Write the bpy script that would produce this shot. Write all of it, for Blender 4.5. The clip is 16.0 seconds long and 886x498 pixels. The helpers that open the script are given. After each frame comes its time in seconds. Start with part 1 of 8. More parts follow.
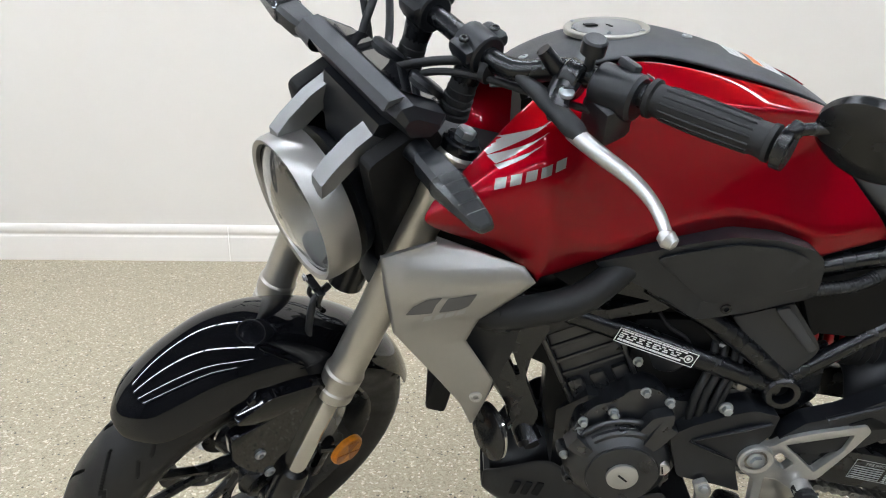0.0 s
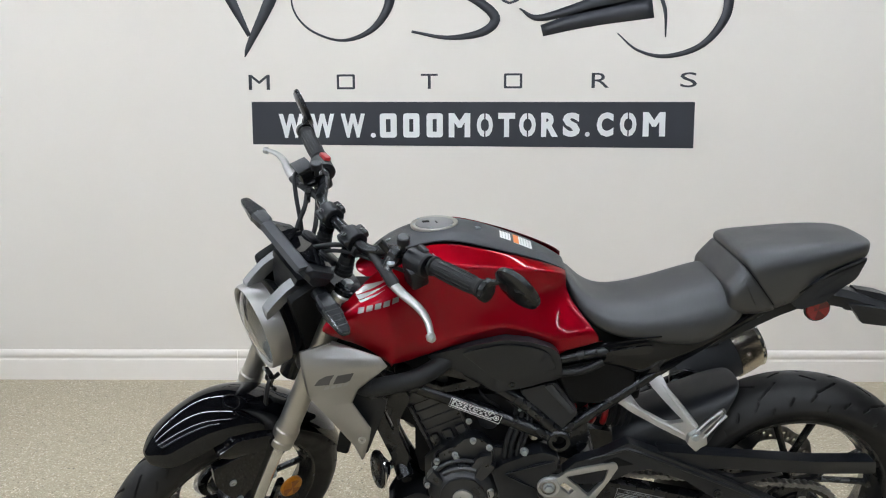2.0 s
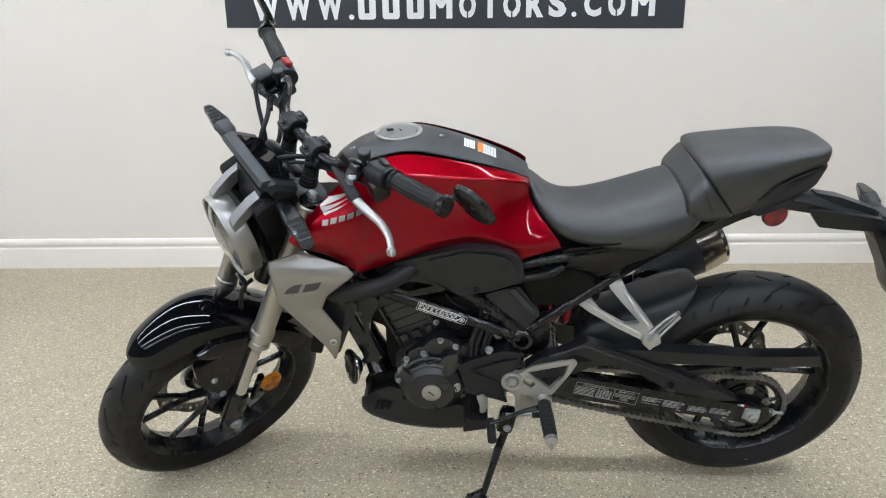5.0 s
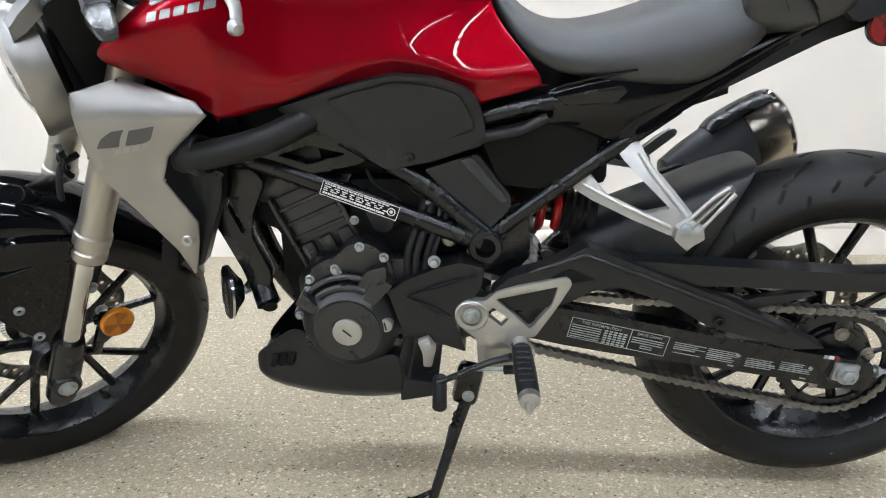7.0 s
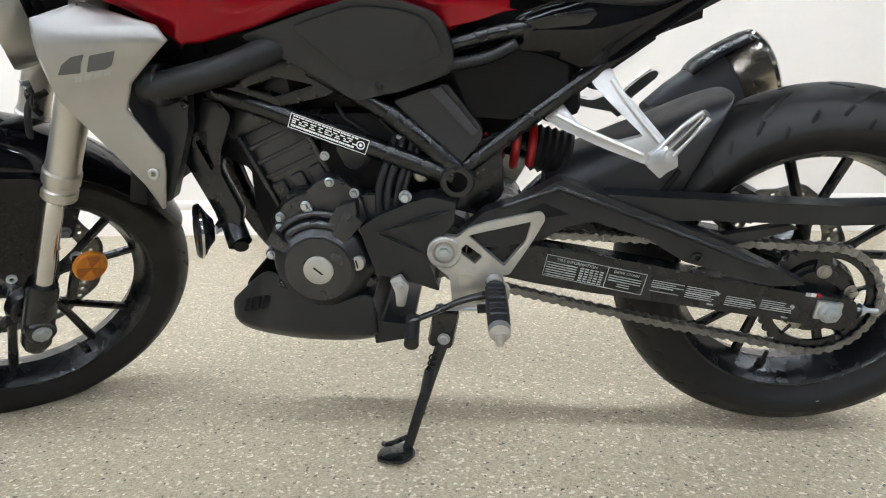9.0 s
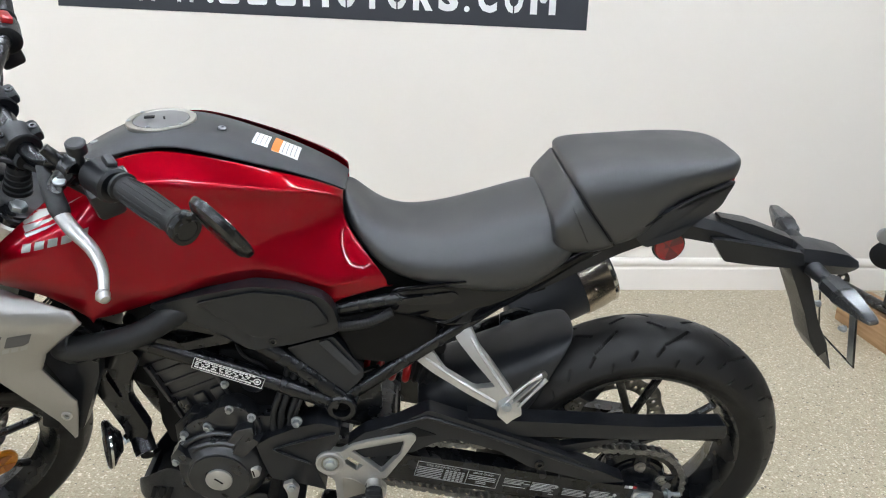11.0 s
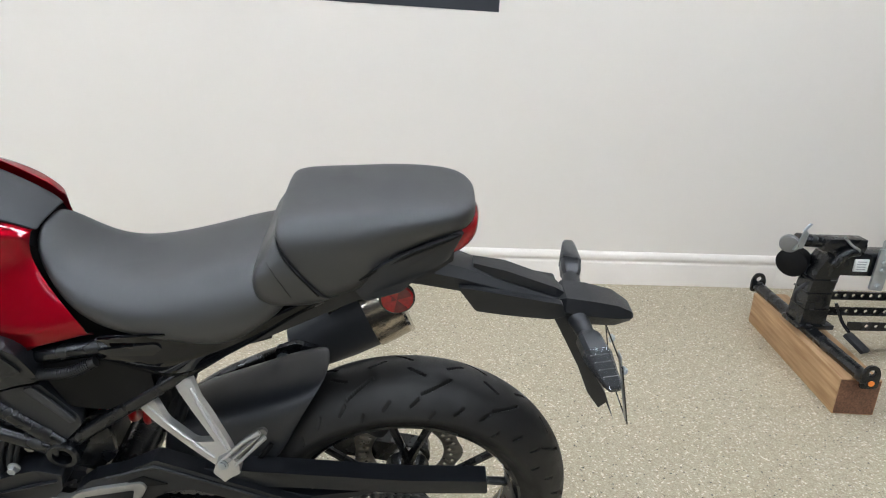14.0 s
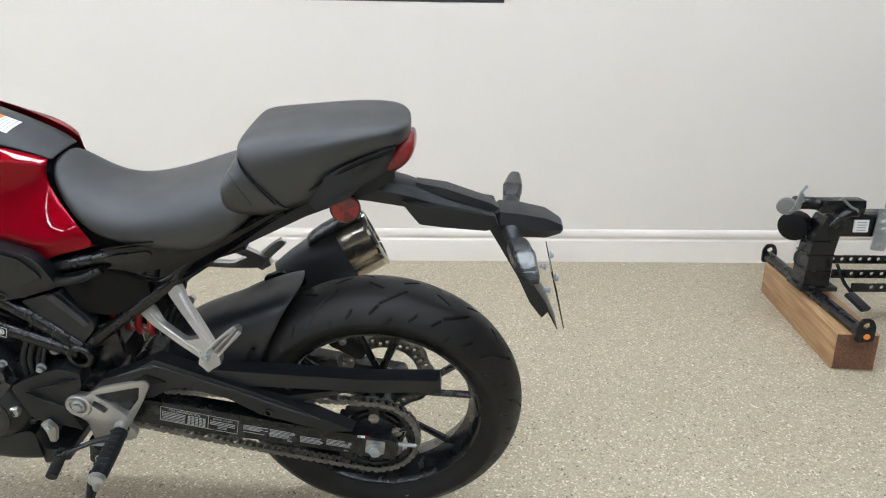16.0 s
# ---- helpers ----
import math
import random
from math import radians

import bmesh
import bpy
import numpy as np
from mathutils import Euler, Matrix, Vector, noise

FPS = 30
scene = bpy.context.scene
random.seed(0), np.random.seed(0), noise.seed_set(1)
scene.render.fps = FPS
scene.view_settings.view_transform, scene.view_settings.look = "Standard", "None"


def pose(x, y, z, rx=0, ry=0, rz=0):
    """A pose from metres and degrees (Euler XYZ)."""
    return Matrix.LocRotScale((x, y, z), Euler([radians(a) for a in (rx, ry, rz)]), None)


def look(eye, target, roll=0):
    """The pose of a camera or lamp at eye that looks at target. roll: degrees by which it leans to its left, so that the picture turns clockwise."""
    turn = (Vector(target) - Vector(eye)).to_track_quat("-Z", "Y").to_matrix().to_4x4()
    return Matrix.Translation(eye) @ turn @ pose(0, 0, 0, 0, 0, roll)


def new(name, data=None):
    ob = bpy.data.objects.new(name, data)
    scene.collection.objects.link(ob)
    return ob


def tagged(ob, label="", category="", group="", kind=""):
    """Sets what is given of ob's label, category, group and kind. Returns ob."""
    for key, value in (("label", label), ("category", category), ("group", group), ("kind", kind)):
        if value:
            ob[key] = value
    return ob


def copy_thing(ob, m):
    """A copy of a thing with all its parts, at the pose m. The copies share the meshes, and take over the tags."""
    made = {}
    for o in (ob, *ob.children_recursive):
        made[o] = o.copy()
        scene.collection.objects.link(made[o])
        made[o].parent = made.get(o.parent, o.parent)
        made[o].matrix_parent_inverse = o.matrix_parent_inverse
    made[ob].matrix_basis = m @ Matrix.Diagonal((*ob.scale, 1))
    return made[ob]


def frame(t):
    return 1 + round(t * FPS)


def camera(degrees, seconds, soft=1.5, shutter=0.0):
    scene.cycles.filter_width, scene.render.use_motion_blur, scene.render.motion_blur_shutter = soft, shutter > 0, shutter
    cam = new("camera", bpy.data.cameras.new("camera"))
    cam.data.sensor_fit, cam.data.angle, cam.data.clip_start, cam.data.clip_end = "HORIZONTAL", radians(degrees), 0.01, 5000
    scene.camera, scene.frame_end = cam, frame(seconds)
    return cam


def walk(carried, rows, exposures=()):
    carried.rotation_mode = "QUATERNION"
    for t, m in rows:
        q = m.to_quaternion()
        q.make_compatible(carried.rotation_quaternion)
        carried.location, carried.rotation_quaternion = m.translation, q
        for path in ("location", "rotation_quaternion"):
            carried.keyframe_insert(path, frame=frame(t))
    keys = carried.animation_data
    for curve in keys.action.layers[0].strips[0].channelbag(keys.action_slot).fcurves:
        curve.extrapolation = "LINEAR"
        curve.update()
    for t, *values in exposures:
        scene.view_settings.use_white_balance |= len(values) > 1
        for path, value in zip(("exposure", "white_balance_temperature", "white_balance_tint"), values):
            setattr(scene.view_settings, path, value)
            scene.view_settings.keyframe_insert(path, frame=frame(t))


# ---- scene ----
cam = camera(64.4, 16.0, soft=1.1)
PATH = [
    (0, (0.704, 0.824, 1.001), (0.731, 2.729, 0.392), 0.7),
    (0.5, (0.751, 0.729, 1.037), (0.784, 2.653, 0.495), 1.1),
    (1, (0.791, 0.518, 1.094), (0.823, 2.481, 0.708), 0.9),
    (1.5, (0.87, 0.354, 1.111), (0.873, 2.334, 0.825), 0.3),
    (2, (0.973, 0.173, 1.133), (0.932, 2.158, 0.891), -0.2),
    (2.5, (1.002, 0.072, 1.195), (0.917, 2.056, 0.96), -0.7),
    (3, (0.997, 0.028, 1.247), (0.905, 2.0, 0.93), -1.3),
    (3.5, (1.008, 0.015, 1.247), (0.923, 1.968, 0.825), -1.4),
    (4, (1.024, 0.018, 1.237), (0.955, 1.956, 0.748), -1.4),
    (4.2, (1.032, 0.016, 1.236), (0.973, 1.948, 0.724), -1.4),
    (6.3, (1.099, 0.581, 0.977), (1.079, 2.465, 0.306), 0.1),
    (6.5, (1.124, 0.604, 0.903), (1.092, 2.5, 0.267), -0.0),
    (7, (1.18, 0.655, 0.744), (1.103, 2.603, 0.297), -0.7),
    (7.5, (1.199, 0.685, 0.634), (1.09, 2.649, 0.271), -1.2),
    (8, (1.217, 0.69, 0.585), (1.087, 2.649, 0.204), -1.4),
    (8.2, (1.218, 0.687, 0.572), (1.087, 2.643, 0.176), -1.4),
    (10.3, (1.293, 0.597, 0.93), (1.342, 2.525, 0.401), 0.9),
    (10.5, (1.297, 0.594, 0.98), (1.381, 2.517, 0.437), 1.3),
    (11, (1.275, 0.588, 1.129), (1.444, 2.5, 0.569), 1.8),
    (11.5, (1.315, 0.535, 1.209), (1.55, 2.433, 0.625), 2.3),
    (11.8, (1.402, 0.495, 1.23), (1.646, 2.393, 0.647), 2.0),
    (12, (1.473, 0.469, 1.256), (1.703, 2.364, 0.659), 1.9),
    (12.5, (1.555, 0.45, 1.275), (1.768, 2.343, 0.666), 2.1),
    (13, (1.638, 0.55, 1.264), (1.851, 2.436, 0.634), 3.2),
    (13.5, (1.689, 0.677, 1.266), (1.885, 2.56, 0.62), 3.6),
    (14, (1.732, 0.698, 1.25), (1.884, 2.575, 0.577), 3.2),
    (14.5, (1.843, 0.661, 1.239), (1.941, 2.536, 0.55), 2.3),
    (15, (1.932, 0.613, 1.221), (1.976, 2.489, 0.529), 1.3),
    (15.5, (1.951, 0.58, 1.183), (1.95, 2.465, 0.513), 0.5),
    (16, (1.936, 0.472, 1.141), (1.909, 2.372, 0.516), 0.1),
]
walk(cam, [(t, look(eye, target, roll)) for t, eye, target, roll in PATH], exposures=[(0, 0.0), (0.7, -0.02), (1.5, -0.25), (2.5, -0.35), (3.3, -0.31), (4.2, -0.25), (6.3, 0.06), (7.0, 0.19), (8.2, 0.28), (10.3, 0.15), (11.2, 0.02), (13.0, -0.08), (16.0, -0.03)])

# ---- world and light ----
scene.view_settings.exposure = 0.0
world = bpy.data.worlds.new("world")
scene.world = world
world.use_nodes = True
world.node_tree.nodes["Background"].inputs[0].default_value = (0.8, 0.85, 0.9, 1)
world.node_tree.nodes["Background"].inputs[1].default_value = 0.05
LAMP = 40.0          # strength of the ceiling tubes
WALL_Y = 3.77        # face of the back wall
ROOM = (-9.4, 6.8, -6.6, WALL_Y, 3.1)


# ---- materials ----
def material(name, color=(0.5, 0.5, 0.5), rough=0.5, metal=0.0, coat=0.0, grain=0.0, grain_scale=400.0, vary=0.0, vary_scale=8.0, bump=0.0, bump_scale=300.0, rvary=0.0, spec=0.5, aniso=0.0):
    """A surface with a fine grain and a broad variation in colour and gloss, and a fine relief, all at real size."""
    m = bpy.data.materials.new(name)
    m.use_nodes = True
    nt = m.node_tree
    b = nt.nodes["Principled BSDF"]
    b.inputs["Base Color"].default_value = (*color, 1)
    b.inputs["Roughness"].default_value = rough
    b.inputs["Metallic"].default_value = metal
    b.inputs["Specular IOR Level"].default_value = spec
    b.inputs["Coat Weight"].default_value = coat
    b.inputs["Coat Roughness"].default_value = 0.03
    b.inputs["Anisotropic"].default_value = aniso
    tc = nt.nodes.new("ShaderNodeTexCoord")

    def noise_node(scale, detail=4.0):
        n = nt.nodes.new("ShaderNodeTexNoise")
        n.inputs["Scale"].default_value = scale
        n.inputs["Detail"].default_value = detail
        nt.links.new(tc.outputs["Object"], n.inputs["Vector"])
        return n.outputs["Fac"]

    def scaled(fac, lo, hi):
        r = nt.nodes.new("ShaderNodeMapRange")
        r.inputs["From Min"].default_value, r.inputs["From Max"].default_value = 0.3, 0.7
        r.inputs["To Min"].default_value, r.inputs["To Max"].default_value = lo, hi
        nt.links.new(fac, r.inputs["Value"])
        return r.outputs["Result"]

    if vary or grain:
        mul = nt.nodes.new("ShaderNodeMath")
        mul.operation = "MULTIPLY"
        nt.links.new(scaled(noise_node(vary_scale), 1 - vary, 1 + vary), mul.inputs[0])
        nt.links.new(scaled(noise_node(grain_scale, 2.0), 1 - grain, 1 + grain), mul.inputs[1])
        mix = nt.nodes.new("ShaderNodeVectorMath")
        mix.operation = "SCALE"
        mix.inputs[0].default_value = color
        nt.links.new(mul.outputs[0], mix.inputs["Scale"])
        nt.links.new(mix.outputs[0], b.inputs["Base Color"])
    if rvary:
        nt.links.new(scaled(noise_node(vary_scale * 2.7), max(0.0, rough - rvary), min(1.0, rough + rvary)), b.inputs["Roughness"])
    if bump:
        bp = nt.nodes.new("ShaderNodeBump")
        bp.inputs["Strength"].default_value = bump
        bp.inputs["Distance"].default_value = 0.001
        nt.links.new(noise_node(bump_scale, 3.0), bp.inputs["Height"])
        nt.links.new(bp.outputs[0], b.inputs["Normal"])
    return m


def floor_material():
    """Grey-beige epoxy with strewn chips of white, tan and black."""
    m = bpy.data.materials.new("flake_epoxy")
    m.use_nodes = True
    nt = m.node_tree
    b = nt.nodes["Principled BSDF"]
    tc = nt.nodes.new("ShaderNodeTexCoord")
    color = None
    base = nt.nodes.new("ShaderNodeTexNoise")
    base.inputs["Scale"].default_value, base.inputs["Detail"].default_value = 3.0, 6.0
    nt.links.new(tc.outputs["Object"], base.inputs["Vector"])
    ramp = nt.nodes.new("ShaderNodeValToRGB")
    ramp.color_ramp.elements[0].position, ramp.color_ramp.elements[1].position = 0.3, 0.7
    ramp.color_ramp.elements[0].color, ramp.color_ramp.elements[1].color = (0.402, 0.337, 0.240, 1), (0.448, 0.379, 0.274, 1)
    nt.links.new(base.outputs["Fac"], ramp.inputs[0])
    color = ramp.outputs[0]
    # each layer: cells of its own size, of which a share becomes chips of one hue
    for scale, share, lo, hi in ((330.0, 0.62, (0.295, 0.248, 0.172, 1), (0.360, 0.306, 0.214, 1)), (280.0, 0.70, (0.440, 0.388, 0.277, 1), (0.505, 0.450, 0.330, 1)), (215.0, 0.915, (0.085, 0.078, 0.065, 1), (0.20, 0.18, 0.145, 1)), (215.0, 0.93, (0.62, 0.555, 0.435, 1), (0.74, 0.675, 0.55, 1))):
        warp = nt.nodes.new("ShaderNodeTexNoise")
        warp.inputs["Scale"].default_value = scale * 1.3
        nt.links.new(tc.outputs["Object"], warp.inputs["Vector"])
        add = nt.nodes.new("ShaderNodeVectorMath")
        add.operation = "MULTIPLY_ADD"
        add.inputs[1].default_value = (0.006, 0.006, 0.0)
        nt.links.new(warp.outputs["Color"], add.inputs[0])
        nt.links.new(tc.outputs["Object"], add.inputs[2])
        v = nt.nodes.new("ShaderNodeTexVoronoi")
        v.inputs["Scale"].default_value = scale
        nt.links.new(add.outputs[0], v.inputs["Vector"])
        sep = nt.nodes.new("ShaderNodeSeparateColor")
        nt.links.new(v.outputs["Color"], sep.inputs[0])
        gate = nt.nodes.new("ShaderNodeMath")
        gate.operation = "GREATER_THAN"
        gate.inputs[1].default_value = share
        nt.links.new(sep.outputs[0], gate.inputs[0])
        chip = nt.nodes.new("ShaderNodeMix")
        chip.data_type = "RGBA"
        chip.inputs[6].default_value, chip.inputs[7].default_value = lo, hi
        nt.links.new(sep.outputs[1], chip.inputs[0])
        over = nt.nodes.new("ShaderNodeMix")
        over.data_type = "RGBA"
        nt.links.new(gate.outputs[0], over.inputs[0])
        nt.links.new(color, over.inputs[6])
        nt.links.new(chip.outputs[2], over.inputs[7])
        color = over.outputs[2]
    nt.links.new(color, b.inputs["Base Color"])
    b.inputs["Specular IOR Level"].default_value = 0.2
    rough = nt.nodes.new("ShaderNodeMapRange")
    rough.inputs["To Min"].default_value, rough.inputs["To Max"].default_value = 0.42, 0.60
    nt.links.new(base.outputs["Fac"], rough.inputs["Value"])
    nt.links.new(rough.outputs[0], b.inputs["Roughness"])
    relief = nt.nodes.new("ShaderNodeTexNoise")
    relief.inputs["Scale"].default_value = 160.0
    nt.links.new(tc.outputs["Object"], relief.inputs["Vector"])
    bp = nt.nodes.new("ShaderNodeBump")
    bp.inputs["Strength"].default_value, bp.inputs["Distance"].default_value = 0.25, 0.001
    nt.links.new(relief.outputs["Fac"], bp.inputs["Height"])
    nt.links.new(bp.outputs[0], b.inputs["Normal"])
    return m


def candy_red():
    """Candy paint: a metallic ground under a deep red, with a clear coat."""
    m = material("candy_red", (0.290, 0.0007, 0.0085), 0.42, 0.85, 1.0, grain=0.08, grain_scale=2200, vary=0.03, vary_scale=5, spec=0.1)
    m.node_tree.nodes["Principled BSDF"].inputs["Coat Roughness"].default_value = 0.015
    m.node_tree.nodes["Principled BSDF"].inputs["Coat IOR"].default_value = 1.33
    m.node_tree.nodes["Principled BSDF"].inputs["Specular Tint"].default_value = (0.55, 0.03, 0.06, 1)
    return m


def clear(name, color, rough=0.02, weight=1.0, ior=1.45):
    m = material(name, color, rough)
    b = m.node_tree.nodes["Principled BSDF"]
    b.inputs["Transmission Weight"].default_value = weight
    b.inputs["IOR"].default_value = ior
    return m


def wood_material():
    m = bpy.data.materials.new("sawn_pine")
    m.use_nodes = True
    nt = m.node_tree
    b = nt.nodes["Principled BSDF"]
    tc = nt.nodes.new("ShaderNodeTexCoord")
    mp = nt.nodes.new("ShaderNodeMapping")
    mp.inputs["Scale"].default_value = (34.0, 2.2, 34.0)
    nt.links.new(tc.outputs["Object"], mp.inputs["Vector"])
    n = nt.nodes.new("ShaderNodeTexNoise")
    n.inputs["Scale"].default_value, n.inputs["Detail"].default_value = 2.0, 8.0
    nt.links.new(mp.outputs[0], n.inputs["Vector"])
    r = nt.nodes.new("ShaderNodeValToRGB")
    r.color_ramp.elements[0].position, r.color_ramp.elements[1].position = 0.3, 0.72
    r.color_ramp.elements[0].color, r.color_ramp.elements[1].color = (0.31, 0.170, 0.078, 1), (0.51, 0.330, 0.172, 1)
    nt.links.new(n.outputs["Fac"], r.inputs[0])
    nt.links.new(r.outputs[0], b.inputs["Base Color"])
    b.inputs["Roughness"].default_value = 0.75
    bp = nt.nodes.new("ShaderNodeBump")
    bp.inputs["Strength"].default_value, bp.inputs["Distance"].default_value = 0.3, 0.001
    nt.links.new(n.outputs["Fac"], bp.inputs["Height"])
    nt.links.new(bp.outputs[0], b.inputs["Normal"])
    return m


def glowing(name, color, strength):
    m = bpy.data.materials.new(name)
    m.use_nodes = True
    b = m.node_tree.nodes["Principled BSDF"]
    b.inputs["Base Color"].default_value = (*color, 1)
    b.inputs["Emission Color"].default_value = (*color, 1)
    b.inputs["Emission Strength"].default_value = strength
    return m


RED = candy_red()
WALL = material("wall_paint", (0.755, 0.701, 0.637), 0.62, vary=0.012, vary_scale=1.2, bump=0.12, bump_scale=260)
TRIM = material("trim_paint", (0.815, 0.757, 0.688), 0.32, vary=0.012, vary_scale=3)
CEILING = material("ceiling_paint", (0.055, 0.055, 0.058), 0.8, vary=0.02, vary_scale=2)
GREYWALL = material("grey_wall_paint", (0.07, 0.07, 0.075), 0.6, vary=0.03, vary_scale=1.2)
FLOOR = floor_material()
VINYL_INK = material("sign_vinyl", (0.024, 0.026, 0.033), 0.42, vary=0.08, vary_scale=4)
WHITE_INK = material("white_vinyl", (0.78, 0.78, 0.77), 0.45, vary=0.03, vary_scale=9)
TUBE_GLOW = glowing("lamp_diffuser", (0.895, 0.975, 1.08), LAMP)
ENAMEL = material("white_enamel", (0.75, 0.75, 0.74), 0.4)
GLOSS = material("gloss_black_paint", (0.003, 0.0032, 0.0042), 0.12, 0.0, 1.0, spec=0.0, vary=0.1, vary_scale=6)
GLOSS.node_tree.nodes["Principled BSDF"].inputs["Coat IOR"].default_value = 1.42
PLASTIC = material("black_textured_plastic", (0.0068, 0.0078, 0.0100), 0.36, spec=0.46, grain=0.12, grain_scale=900, vary=0.10, vary_scale=9, bump=0.22, bump_scale=1500, rvary=0.07)
SATIN = material("satin_black_paint", (0.0040, 0.0046, 0.0058), 0.27, spec=0.52, vary=0.08, vary_scale=10, rvary=0.015, bump=0.02, bump_scale=900)
GREY_PLASTIC = material("charcoal_plastic", (0.038, 0.040, 0.044), 0.44, spec=0.4, grain=0.10, grain_scale=900, vary=0.06, vary_scale=7, bump=0.25, bump_scale=1600, rvary=0.05)
MID_PLASTIC = material("dark_grey_plastic", (0.0118, 0.0132, 0.0162), 0.40, spec=0.50, grain=0.10, grain_scale=900, vary=0.08, vary_scale=8, bump=0.22, bump_scale=1500, rvary=0.06)
ENGINE = material("engine_black", (0.0092, 0.0104, 0.0130), 0.33, 0.15, spec=0.85, vary=0.16, vary_scale=14, bump=0.18, bump_scale=700, rvary=0.08)
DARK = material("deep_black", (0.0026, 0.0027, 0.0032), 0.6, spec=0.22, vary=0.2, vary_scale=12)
RUBBER = material("tyre_rubber", (0.0112, 0.0108, 0.0108), 0.48, spec=0.32, grain=0.10, grain_scale=600, vary=0.18, vary_scale=11, bump=0.2, bump_scale=800, rvary=0.1)
GRIP = material("grip_rubber", (0.012, 0.0125, 0.0135), 0.52, spec=0.35, vary=0.1, vary_scale=30, bump=0.3, bump_scale=900)
SEAT = material("seat_vinyl", (0.0124, 0.0138, 0.0164), 0.42, spec=0.95, grain=0.10, grain_scale=1100, vary=0.05, vary_scale=6, bump=0.35, bump_scale=1900, rvary=0.05)
SILVER = material("satin_silver_paint", (0.345, 0.336, 0.322), 0.39, 0.85, 0.25, grain=0.05, grain_scale=1500, vary=0.04, vary_scale=6, rvary=0.03)
CAST = material("bright_cast_alloy", (0.47, 0.465, 0.45), 0.32, 0.8, grain=0.06, grain_scale=900, vary=0.08, vary_scale=20, bump=0.15, bump_scale=1200)
CHROME = material("polished_steel", (0.62, 0.61, 0.59), 0.14, 1.0, vary=0.05, vary_scale=9, rvary=0.04)
FORK = material("champagne_anodised", (0.46, 0.44, 0.40), 0.36, 0.9, vary=0.03, vary_scale=8, grain=0.03, grain_scale=700)
CHAIN = material("chain_steel", (0.20, 0.196, 0.188), 0.36, 0.9, grain=0.2, grain_scale=500, vary=0.15, vary_scale=40)
ZINC = material("zinc_plate", (0.42, 0.45, 0.47), 0.34, 0.85, vary=0.12, vary_scale=25)
DISC = material("brake_disc_steel", (0.33, 0.31, 0.28), 0.34, 0.95, vary=0.12, vary_scale=30, rvary=0.08)
SPRING = material("red_spring_paint", (0.42, 0.008, 0.012), 0.3, 0.0, 0.6)
RED_LENS = material("red_reflector", (0.23, 0.002, 0.004), 0.20, 0.0, 0.35, vary=0.2, vary_scale=160, bump=0.5, bump_scale=350)
DARK_LENS = material("dark_red_reflector", (0.10, 0.0012, 0.003), 0.25, 0.0, 0.35, vary=0.2, vary_scale=160, bump=0.5, bump_scale=350)
AMBER = material("amber_reflector", (0.50, 0.165, 0.001), 0.35, 0.0, 0.12, vary=0.15, vary_scale=160, bump=0.5, bump_scale=350)
DARK_AMBER = material("dark_amber_reflector", (0.30, 0.080, 0.001), 0.35, 0.0, 0.12, vary=0.15, vary_scale=160, bump=0.5, bump_scale=350)
SMOKE = clear("smoked_lens", (0.13, 0.133, 0.137), 0.16, 0.75)
GLASS = clear("clear_lens", (0.92, 0.93, 0.93), 0.01)
REFLECT = material("lamp_reflector", (0.105, 0.103, 0.096), 0.34, 0.65, vary=0.1, vary_scale=20)
PAPER = material("white_label", (0.80, 0.80, 0.78), 0.4, vary=0.03, vary_scale=40)
LABEL = material("grey_white_print", (0.33, 0.33, 0.325), 0.45, vary=0.05, vary_scale=60)
ORANGE = material("orange_label", (0.80, 0.22, 0.03), 0.4)
GREYPRINT = material("grey_print", (0.33, 0.33, 0.33), 0.5)
DARKPRINT = material("dark_grey_decal", (0.085, 0.085, 0.088), 0.35, 0.3)
CAPGREY = material("cap_grey", (0.22, 0.22, 0.22), 0.4, 0.6, vary=0.05, vary_scale=30)
BRONZE = material("heat_tinted_steel", (0.42, 0.375, 0.32), 0.20, 1.0, vary=0.2, vary_scale=18, rvary=0.06)
WOOD = wood_material()
END_GRAIN = material("dark_end_grain", (0.150, 0.070, 0.038), 0.8, grain=0.3, grain_scale=180, vary=0.25, vary_scale=22, bump=0.3, bump_scale=400)


# ---- mesh helpers ----
def part(name, bm, mat, parent=None, label="", smooth=38.0, sub=0, solid=0.0, xf=None):
    """Links a bmesh as one mesh object under a thing or a part."""
    if xf is not None:
        bm.transform(xf)
    bmesh.ops.recalc_face_normals(bm, faces=bm.faces)
    me = bpy.data.meshes.new(name)
    bm.to_mesh(me)
    bm.free()
    me.materials.append(mat)
    for p in me.polygons:
        p.use_smooth = True
    if not sub:
        me.set_sharp_from_angle(angle=radians(smooth))
    ob = new(name, me)
    if solid:
        s = ob.modifiers.new("thickness", "SOLIDIFY")
        s.thickness, s.offset = solid, -1
    if sub:
        s = ob.modifiers.new("rounding", "SUBSURF")
        s.levels = s.render_levels = sub
        s.boundary_smooth = "PRESERVE_CORNERS"
    ob.parent = parent
    if label:
        ob["label"] = label
    return ob


